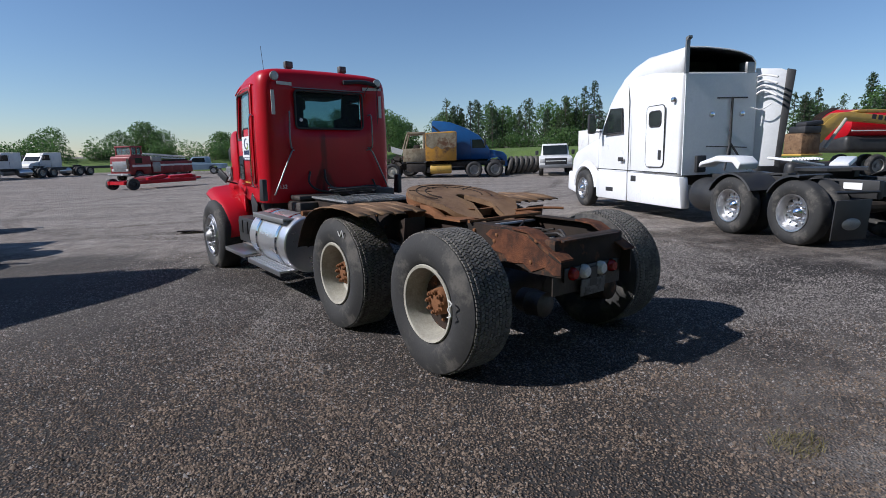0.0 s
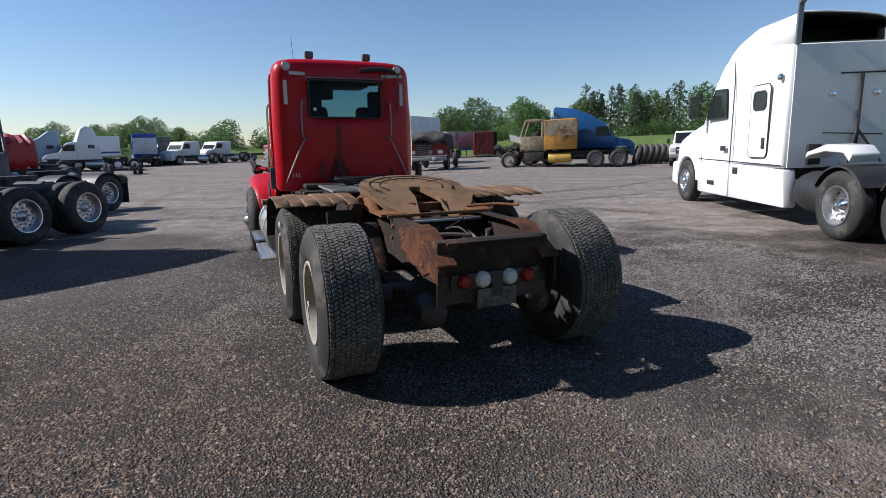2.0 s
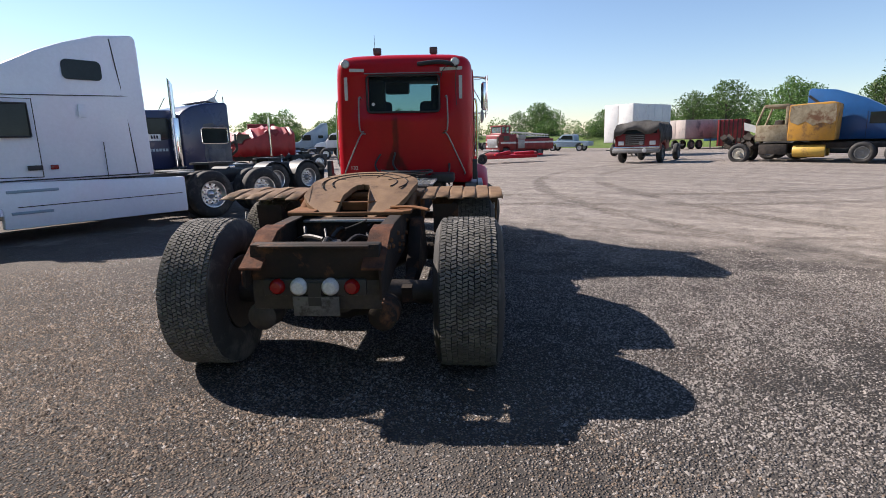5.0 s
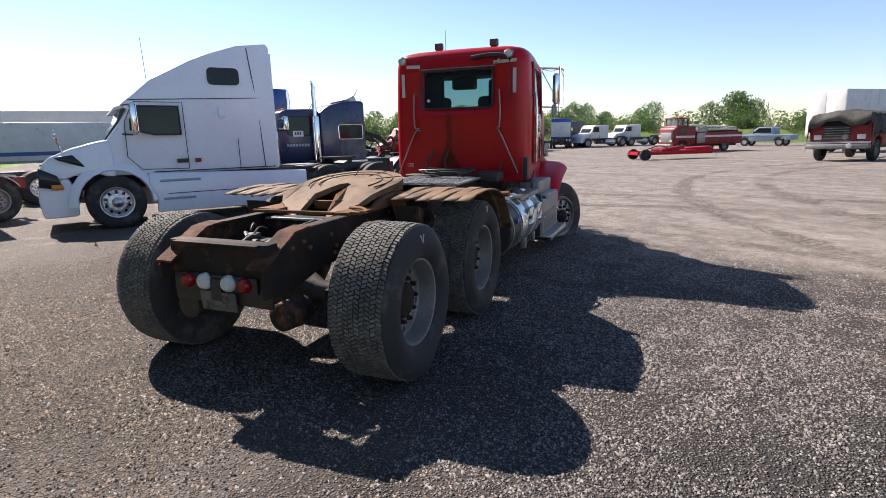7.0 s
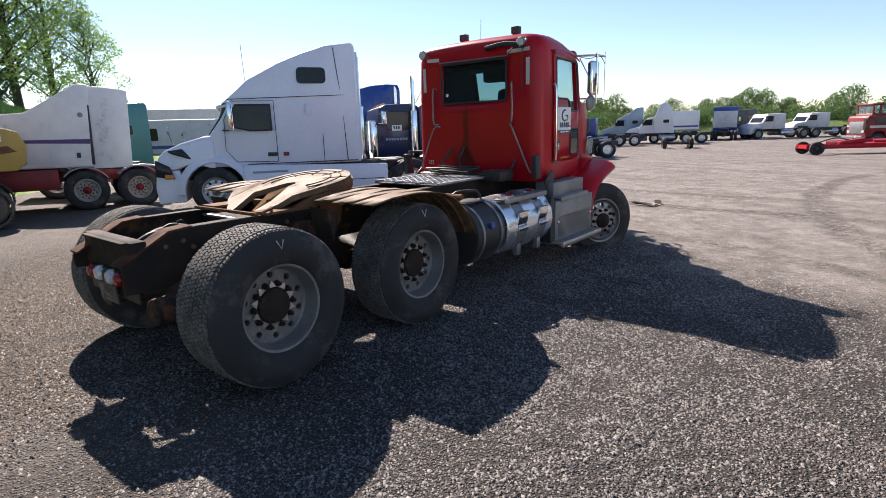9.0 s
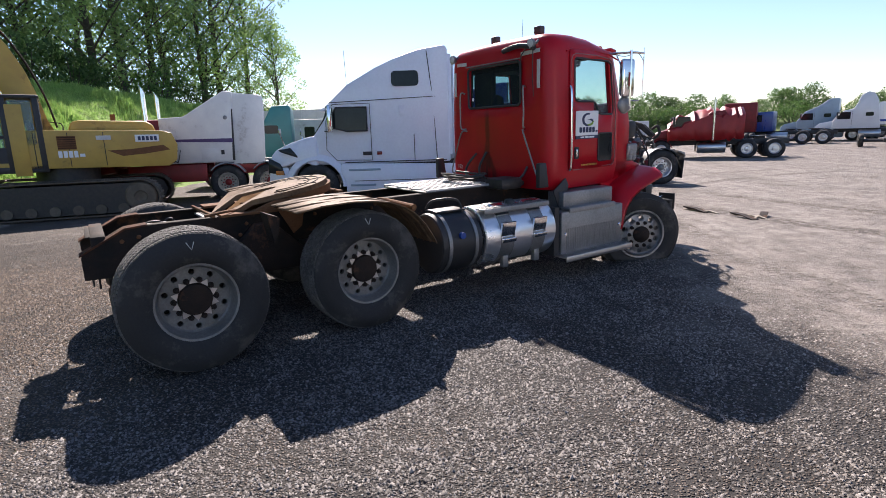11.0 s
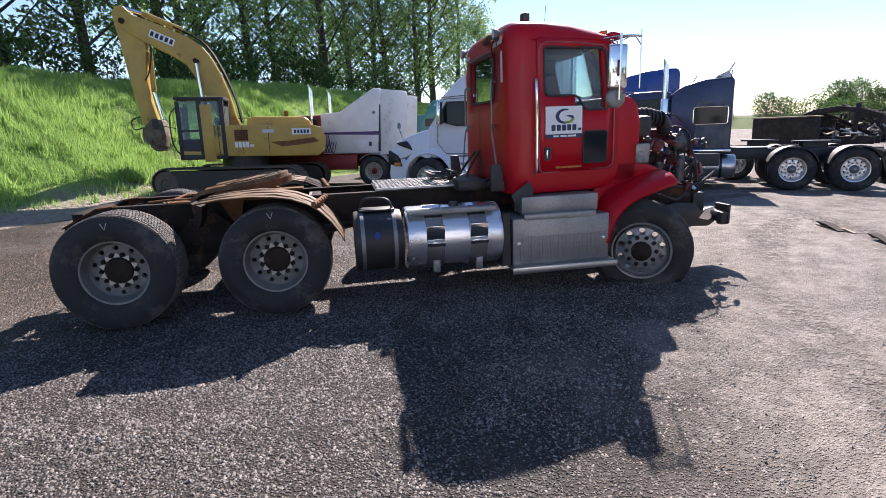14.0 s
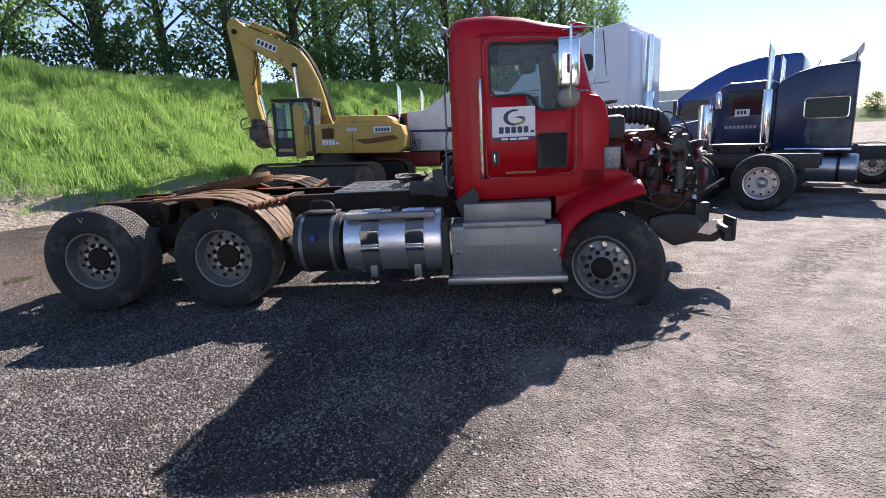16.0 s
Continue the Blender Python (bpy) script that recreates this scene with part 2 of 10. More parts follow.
LAMPRED = mat("red_lamp_lens", (0.25, 0.006, 0.006), (0.2, 0.006, 0.006), 0.2)
LAMPWHITE = mat("white_lamp_lens", (0.6, 0.6, 0.58), (0.5, 0.5, 0.5), 0.2)
DARKLENS = mat("clear_lamp_lens", (0.3, 0.3, 0.31), (0.2, 0.2, 0.21), 0.3, scale=20)
AMBER = mat("amber_lens", (0.6, 0.2, 0.02), (0.5, 0.17, 0.02), 0.25)
CHALK = mat("chalk_mark", (0.6, 0.6, 0.58), (0.5, 0.5, 0.48), 0.9)
CLOTH = mat("grey_seat_cloth", (0.06, 0.06, 0.065), (0.04, 0.04, 0.045), 0.9, fine=150)
TARP = mat("grey_weathered_tarp", (0.085, 0.08, 0.075), (0.03, 0.029, 0.028), 0.75, scale=2, bump=0.3)
TARPRED = mat("red_tarp", (0.36, 0.016, 0.018), (0.27, 0.012, 0.015), 0.45, scale=2)
PLATEGREY = mat("dull_scuffed_plate", (0.13, 0.125, 0.12), (0.08, 0.077, 0.074), 0.6, scale=12, dirt=(0.05, 0.042, 0.036), dirt_at=0.52, dirt_scale=14)
FADED = mat("faded_pinkish_panel", (0.42, 0.34, 0.31), (0.3, 0.27, 0.25), 0.6, scale=0.7, dirt=(0.12, 0.12, 0.12), dirt_at=0.55, dirt_scale=0.6)
STICK = mat("splintered_wood", (0.42, 0.36, 0.28), (0.3, 0.25, 0.19), 0.9, scale=8)
GLASS = glassy("cab_glass", (0.64, 0.8, 0.8), 0.18)
TINTED = glassy("tinted_glass", (0.2, 0.34, 0.37), 0.03, 1.05)
DARKGLASS = mat("dark_window_glass", (0.012, 0.016, 0.018), (0.02, 0.026, 0.028), 0.06, scale=2, rough_var=0.02, shine=0.22)
# ---------------------------------------------------------------- mesh helpers
def finish(name, bm, material, sharp=35, recalc=True):
    if recalc:
        bmesh.ops.recalc_face_normals(bm, faces=bm.faces)
    me = bpy.data.meshes.new(name)
    bm.to_mesh(me)
    bm.free()
    for m in material if isinstance(material, (list, tuple)) else (material,):
        me.materials.append(m)
    me.polygons.foreach_set("use_smooth", [True] * len(me.polygons))
    me.set_sharp_from_angle(angle=radians(sharp))
    return me


def part(name, bm, material, parent=None, label="", m=None, sharp=35):
    me = bm if isinstance(bm, bpy.types.Mesh) else finish(name, bm, material, sharp)
    ob = new(name, me)
    if parent:
        ob.parent = parent
    if m is not None:
        ob.matrix_basis = m
    return tagged(ob, label) if label else ob


def pieces(name, bm, material, parent, label="", m=None):
    """Links each loose shape of a bmesh as a part of its own."""
    seen = set()
    for v in bm.verts:
        if v in seen:
            continue
        group, todo = [], [v]
        seen.add(v)
        while todo:
            q = todo.pop()
            group.append(q)
            for e in q.link_edges:
                o = e.other_vert(q)
                if o not in seen:
                    seen.add(o)
                    todo.append(o)
        one, at_v = bmesh.new(), {}
        for q in group:
            at_v[q] = one.verts.new(q.co)
        for f in {f for q in group for f in q.link_faces}:
            one.faces.new([at_v[q] for q in f.verts])
        part(name, one, material, parent, label, m)
    bm.free()


def thing(name, label, category, m, group="", kind=""):
    ob = new(name)
    ob.empty_display_size = 0.2
    ob.matrix_basis = m
    return tagged(ob, label, category, group, kind)


def B():
    return bmesh.new()


def box(bm, c, s, rot=None, bevel=0.0, seg=2):
    """A box of centre c and full size s, its edges rounded by bevel."""
    t = B()
    bmesh.ops.create_cube(t, size=1.0, matrix=Matrix.Diagonal((*s, 1)))
    if bevel:
        bmesh.ops.bevel(t, geom=t.edges[:], offset=min(bevel, 0.45 * min(s)), segments=seg, affect="EDGES", profile=0.5)
    m = Matrix.Translation(c)
    if rot is not None:
        m = m @ Euler([radians(a) for a in rot]).to_matrix().to_4x4()
    return merge(bm, t, m)


def merge(bm, t, m=None):
    vs = [bm.verts.new(m @ v.co if m is not None else v.co) for v in t.verts]
    t.verts.index_update()
    for f in t.faces:
        try:
            nf = bm.faces.new([vs[v.index] for v in f.verts])
            nf.material_index = f.material_index
        except ValueError:
            pass
    t.free()
    return bm


def tube(bm, pts, r, seg=8, cap=True):
    """A round bar swept along points; r is one radius or one for each point."""
    pts = [Vector(p) for p in pts]
    rs = r if isinstance(r, (list, tuple)) else [r] * len(pts)
    rings, side = [], None
    for i, p in enumerate(pts):
        d = (pts[min(i + 1, len(pts) - 1)] - pts[max(i - 1, 0)]).normalized()
        if side is None:
            side = d.orthogonal().normalized()
        side = (side - d * side.dot(d)).normalized()
        up = d.cross(side)
        rings.append([bm.verts.new(p + (side * math.cos(a) + up * math.sin(a)) * rs[i]) for a in (2 * math.pi * k / seg for k in range(seg))])
    for a, b in zip(rings, rings[1:]):
        for k in range(seg):
            bm.faces.new((a[k], a[(k + 1) % seg], b[(k + 1) % seg], b[k]))
    if cap:
        bm.faces.new(rings[0][::-1])
        bm.faces.new(rings[-1])
    return bm


def curve_pts(pts, n=6):
    """A smooth line through points."""
    pts = [Vector(p) for p in pts]
    out = []
    for i in range(len(pts) - 1):
        p0, p1, p2, p3 = pts[max(i - 1, 0)], pts[i], pts[i + 1], pts[min(i + 2, len(pts) - 1)]
        for k in range(n):
            t = k / n
            out.append(0.5 * ((2 * p1) + (p2 - p0) * t + (2 * p0 - 5 * p1 + 4 * p2 - p3) * t * t + (3 * p1 - p0 - 3 * p2 + p3) * t ** 3))
    return out + [pts[-1]]


def lathe(bm, prof, seg=32, axis="X", m=None, close=False, cap=True):
    """Turns a profile of (radius, along) round an axis."""
    rings = []
    for r, a in prof:
        ring = []
        for k in range(seg):
            t = 2 * math.pi * k / seg
            p = Vector((a, r * math.cos(t), r * math.sin(t)))
            if axis == "Y":
                p = Vector((r * math.cos(t), a, r * math.sin(t)))
            elif axis == "Z":
                p = Vector((r * math.cos(t), r * math.sin(t), a))
            ring.append(bm.verts.new(m @ p if m is not None else p))
        rings.append(ring)
    pairs = list(zip(rings, rings[1:])) + ([(rings[-1], rings[0])] if close else [])
    for a, b in pairs:
        for k in range(seg):
            bm.faces.new((a[k], a[(k + 1) % seg], b[(k + 1) % seg], b[k]))
    if not close and cap:
        for ring in (rings[0], rings[-1]):
            if (ring[0].co - ring[seg // 2].co).length > 1e-4:
                bm.faces.new(ring)
    return bm


def slab(bm, poly, x0, x1, bevel=0.0, seg=2, taper=None, rot=None):
    """A side outline (y, z) given width from x0 to x1, edges rounded; taper(x, y, z) may move the points."""
    t = B()
    f = t.faces.new([t.verts.new((x0, y, z)) for y, z in poly])
    r = bmesh.ops.extrude_face_region(t, geom=[f])
    for v in r["geom"]:
        if isinstance(v, bmesh.types.BMVert):
            v.co.x = x1
    if bevel:
        bmesh.ops.bevel(t, geom=[e for e in t.edges], offset=bevel, segments=seg, affect="EDGES", profile=0.5, clamp_overlap=True)
    if taper:
        for v in t.verts:
            v.co = taper(*v.co)
    return merge(bm, t, rot)


def flat(bm, poly, plane, d, thick=0.008):
    """A thin plate of an outline: plane 'X' takes (y, z), 'Y' takes (x, z), 'Z' takes (x, y); d is where it lies."""
    def at(a, b, k):
        return {"X": (d + k, a, b), "Y": (a, d + k, b), "Z": (a, b, d + k)}[plane]
    lo = [bm.verts.new(at(a, b, 0)) for a, b in poly]
    hi = [bm.verts.new(at(a, b, thick)) for a, b in poly]
    bm.faces.new(lo[::-1])
    bm.faces.new(hi)
    for i in range(len(poly)):
        j = (i + 1) % len(poly)
        bm.faces.new((lo[i], lo[j], hi[j], hi[i]))
    return bm


def rrect(a0, b0, a1, b1, r, n=4):
    """A rounded rectangle's outline."""
    pts = []
    for cx, cy, s in ((a1 - r, b1 - r, 0), (a0 + r, b1 - r, 90), (a0 + r, b0 + r, 180), (a1 - r, b0 + r, 270)):
        for k in range(n + 1):
            t = radians(s + 90 * k / n)
            pts.append((cx + r * math.cos(t), cy + r * math.sin(t)))
    return pts


def frame_strip(bm, poly, plane, d, w, thick):
    """A raised strip that follows a closed outline."""
    pts = []
    for a, b in poly:
        pts.append({"X": Vector((d, a, b)), "Y": Vector((a, d, b)), "Z": Vector((a, b, d))}[plane])
    pts.append(pts[0])
    return tube(bm, pts, w, 6, False)


def smooth(a, b, x):
    t = min(1.0, max(0.0, (x - a) / (b - a)))
    return t * t * (3 - 2 * t)


def gz(x, y):
    """The yard's height: level round the red truck, falling gently to -x and rising to +x."""
    a, b = max(0.0, -x - 3.0), max(0.0, x - 2.0)
    return -0.026 * (a if a < 15 else 15 + 7 * math.tanh((a - 15) / 7)) + 0.024 * min(b, 12.0)


def at(x, y, yaw, dz=0.0, lean=True):
    """A pose on the ground, upright to its slope."""
    k = (gz(x + 0.5, y) - gz(x - 0.5, y)) if lean else 0.0
    tilt = Vector((0, 0, 1)).rotation_difference(Vector((-k, 0, 1))).to_matrix().to_4x4()
    return Matrix.Translation((x, y, gz(x, y) + dz)) @ tilt @ pose(0, 0, 0, 0, 0, yaw)


def tubes(name, lines, r, material, parent, label="", n=4, seg=6):
    """Several bars or hoses, each a part of its own."""
    for i, pts in enumerate(lines):
        part(name, tube(B(), curve_pts(pts, n) if len(pts) > 2 else pts, r[i % len(r)] if isinstance(r, (list, tuple)) else r, seg), material, parent, label)
# ---------------------------------------------------------------- ground
def ground_material():
    m = bpy.data.materials.new("gravel_and_dirt")
    m.use_nodes = True
    nt, L = m.node_tree, m.node_tree.links
    N = nt.nodes.new
    b = nt.nodes["Principled BSDF"]
    tc = N("ShaderNodeTexCoord")
    P = tc.outputs["Object"]

    def nz(s, det=6.0, rg=0.6, vec=P):
        n = N("ShaderNodeTexNoise")
        n.inputs["Scale"].default_value, n.inputs["Detail"].default_value, n.inputs["Roughness"].default_value = s, det, rg
        L.new(vec, n.inputs["Vector"])
        return n.outputs["Fac"]

    def rng(v, a, z, o0=0.0, o1=1.0):
        r = N("ShaderNodeMapRange")
        for i, q in enumerate((a, z, o0, o1)):
            r.inputs[i + 1].default_value = q
        L.new(v, r.inputs[0])
        return r.outputs[0]

    def mth(op, a, c):
        x = N("ShaderNodeMath")
        x.operation = op
        for i, q in enumerate((a, c)):
            if isinstance(q, (int, float)):
                x.inputs[i].default_value = q
            else:
                L.new(q, x.inputs[i])
        return x.outputs[0]

    def mix(f, a, z):
        x = N("ShaderNodeMix")
        x.data_type = "RGBA"
        L.new(f, x.inputs[0])
        for sock, v in ((x.inputs[6], a), (x.inputs[7], z)):
            if isinstance(v, tuple):
                sock.default_value = (*v, 1)
            else:
                L.new(v, sock)
        return x.outputs[2]

    sep = N("ShaderNodeSeparateXYZ")
    L.new(P, sep.inputs[0])
    vor = N("ShaderNodeTexVoronoi")
    vor.inputs["Scale"].default_value = 62
    L.new(P, vor.inputs["Vector"])
    stone = rng(vor.outputs["Distance"], 0.1, 0.55, 1.0, 0.0)
    sepc = N("ShaderNodeSeparateColor")
    L.new(vor.outputs["Color"], sepc.inputs[0])
    tone = rng(sepc.outputs[0], 0, 1, 0.4, 1.85)
    bright = rng(sepc.outputs[1], 0.955, 0.985, 0, 1)
    fine = nz(140, 3)
    patch = nz(0.55, 7, 0.65)
    grav = mix(rng(patch, 0.35, 0.68), (0.094, 0.083, 0.077), (0.165, 0.14, 0.124))
    brown = mth("MAXIMUM", mth("MULTIPLY", rng(nz(0.28, 8, 0.68), 0.44, 0.58), 0.7), mth("MULTIPLY", rng(sep.outputs[1], 4.6, 2.0), 0.85))
    grav = mix(brown, grav, (0.155, 0.108, 0.078))
    grav = mix(bright, grav, (0.29, 0.28, 0.265))
    hs = N("ShaderNodeHueSaturation")
    L.new(tone, hs.inputs["Value"])
    L.new(grav, hs.inputs["Color"])
    # shade in the gaps between stones is put into the colour
    grav = mix(rng(stone, 0, 0.5), (0.036, 0.033, 0.031), hs.outputs[0])
    # dirt, with wheel tracks drawn out along the yard
    mp = N("ShaderNodeMapping")
    mp.inputs["Rotation"].default_value = (0, 0, radians(-18))
    mp.inputs["Scale"].default_value = (0.12, 1.1, 1)
    L.new(P, mp.inputs[0])
    track = nz(1.2, 5, 0.6, mp.outputs[0])
    dirt = mix(rng(track, 0.38, 0.62), (0.235, 0.204, 0.178), (0.33, 0.29, 0.257))
    dirt = mix(rng(nz(1.6, 8, 0.7), 0.5, 0.7, 0, 0.55), dirt, (0.195, 0.16, 0.134))
    crust = nz(7, 7, 0.68)
    dirt = mix(rng(crust, 0.52, 0.68, 0, 0.6), dirt, (0.40, 0.36, 0.325))
    dirt = mix(rng(crust, 0.45, 0.33, 0, 0.7), dirt, (0.16, 0.137, 0.12))
    # curved wheel ruts pressed into the dirt by trucks that turned here
    ruts = None
    for cx, cy, r0 in ((9.5, 27.5, 16.6), (9.5, 27.5, 18.7), (-13.0, 30.0, 18.4), (-13.0, 30.0, 20.5), (-3.0, 22.0, 12.3), (-3.0, 22.0, 14.4)):
        dx, dy = mth("SUBTRACT", sep.outputs[0], cx), mth("SUBTRACT", sep.outputs[1], cy)
        rad = mth("POWER", mth("ADD", mth("MULTIPLY", dx, dx), mth("MULTIPLY", dy, dy)), 0.5)
        off = mth("ABSOLUTE", mth("SUBTRACT", mth("ADD", rad, mth("MULTIPLY", nz(0.7, 3), 0.5)), r0 + 0.25), 0.0)
        one = rng(off, 0.16, 0.28, 1.0, 0.0)
        ruts = one if ruts is None else mth("MAXIMUM", ruts, one)
    ruts = mth("MULTIPLY", ruts, rng(nz(0.22, 4, 0.6), 0.38, 0.5))
    lug = rng(nz(13, 2, 0.5), 0.46, 0.54, 0.2, 1.0)
    ruts = mth("MULTIPLY", ruts, lug)
    dirt = mix(mth("MULTIPLY", ruts, 0.8), dirt, (0.12, 0.098, 0.08))
    dirt = mix(rng(bright, 0, 1, 0, 0.4), dirt, (0.45, 0.42, 0.38))
    hd = N("ShaderNodeHueSaturation")
    L.new(rng(fine, 0.3, 0.7, 0.42, 1.58), hd.inputs["Value"])
    L.new(dirt, hd.inputs["Color"])
    dirt = hd.outputs[0]
    # where the gravel ends
    edge = mth("ADD", mth("ADD", sep.outputs[1], mth("MULTIPLY", sep.outputs[0], -0.22)), mth("MULTIPLY", rng(nz(0.35, 6, 0.65), 0.3, 0.7, -1, 1), 1.4))
    mask = mth("MAXIMUM", rng(edge, 8.5, 9.6), mth("MULTIPLY", rng(mth("ADD", sep.outputs[0], mth("MULTIPLY", rng(nz(0.3, 6, 0.65), 0.3, 0.7, -1, 1), 1.6)), -2.6, -5.0), 0.3))
    dusty = mth("MULTIPLY", mth("MULTIPLY", rng(sep.outputs[0], 1.2, 2.8), rng(sep.outputs[1], 5.0, 2.2)), mth("MULTIPLY", rng(nz(0.9, 7, 0.7), 0.34, 0.56), 0.95))
    mask = mth("MAXIMUM", mask, dusty)
    # the packed yard beyond the loose gravel is worn through in places
    away = rng(mth("ADD", mth("MULTIPLY", mth("ADD", sep.outputs[0], 0.6), mth("ADD", sep.outputs[0], 0.6)), mth("MULTIPLY", mth("SUBTRACT", sep.outputs[1], 4.6), mth("SUBTRACT", sep.outputs[1], 4.6))), 16.0, 40.0, 0.0, 1.0)
    worn = mth("MULTIPLY", mth("MULTIPLY", rng(nz(0.6, 7, 0.7), 0.48, 0.62), 0.6), away)
    mask = mth("MAXIMUM", mask, worn)
    mask = mth("MULTIPLY", mask, rng(nz(2.4, 9, 0.78), 0.36, 0.58, 0.5, 1.0))
    mask = mth("MULTIPLY", mask, rng(nz(26, 4, 0.7), 0.3, 0.6, 0.65, 1.0))
    mask = mth("MINIMUM", mask, 0.92)
    col = mix(mask, grav, dirt)
    L.new(col, b.inputs["Base Color"])
    b.inputs["Roughness"].default_value = 0.8
    b.inputs["Specular IOR Level"].default_value = 0.2
    h = mth("ADD", mth("MULTIPLY", stone, rng(mask, 0, 1, 1.0, 0.1)), mth("SUBTRACT", mth("ADD", mth("MULTIPLY", nz(9, 6, 0.7), 0.7), mth("MULTIPLY", crust, 0.8)), mth("MULTIPLY", ruts, 0.9)))
    bp = N("ShaderNodeBump")
    bp.inputs["Strength"].default_value, bp.inputs["Distance"].default_value = 1.0, 0.022
    L.new(h, bp.inputs["Height"])
    L.new(bp.outputs[0], b.inputs["Normal"])
    return m


def build_ground():
    def axis(lo, hi, step):
        near = list(np.arange(lo, hi + 0.01, step))
        far = [hi + d for d in (2, 5, 9, 15, 24, 40, 70, 130, 260, 600, 1500)]
        back = [lo - d for d in (2, 5, 9, 15, 24, 40, 70, 130, 260, 600, 1500)]
        return back[::-1] + near + far
    xs, ys = axis(-14, 10, 0.25), axis(-8, 18, 0.25)
    vs = []
    for y in ys:
        for x in xs:
            n = 0.0
            if -15 < x < 11 and -9 < y < 19:
                n = 0.012 * noise.noise((x * 0.9, y * 0.9, 0)) + 0.006 * noise.noise((x * 2.7, y * 2.7, 3))
            vs.append((x, y, gz(x, y) + n))
    w = len(xs)
    fs = [(j * w + i, j * w + i + 1, (j + 1) * w + i + 1, (j + 1) * w + i) for j in range(len(ys) - 1) for i in range(w - 1)]
    me = bpy.data.meshes.new("ground")
    me.from_pydata(vs, [], fs)
    me.polygons.foreach_set("use_smooth", [True] * len(fs))
    me.materials.append(ground_material())
    tagged(new("ground", me), "dark grey gravel yard turning to pale dusty dirt", "ground", kind="structure")


build_ground()
GRAVEL = mat("loose_gravel", (0.215, 0.195, 0.182), (0.135, 0.123, 0.115), 0.7, scale=30, island=0.76, shine=0.35)
PALE_GRAVEL = mat("dusty_gravel", (0.31, 0.28, 0.255), (0.18, 0.162, 0.148), 0.8, scale=30, island=0.6, shine=0.3)
BROWN_GRAVEL = mat("earthy_gravel", (0.19, 0.143, 0.108), (0.115, 0.086, 0.065), 0.8, scale=30, island=0.65, shine=0.25)


def noise_grid(x, y, k, seed):
    """Noise of k waves a metre at many places, read off a fine grid."""
    step = 0.2 / k
    i, j = np.floor((x + 12) / step).astype(int), np.floor((y + 12) / step).astype(int)
    i0, j0 = i.min(), j.min()
    g = np.array([[noise.noise(((a * step - 12) * k, (c * step - 12) * k, seed)) for c in range(j0, j.max() + 2)] for a in range(i0, i.max() + 2)])
    u, v = (x + 12) / step - i, (y + 12) / step - j
    i, j = i - i0, j - j0
    return (g[i, j] * (1 - u) + g[i + 1, j] * u) * (1 - v) + (g[i, j + 1] * (1 - u) + g[i + 1, j + 1] * u) * v


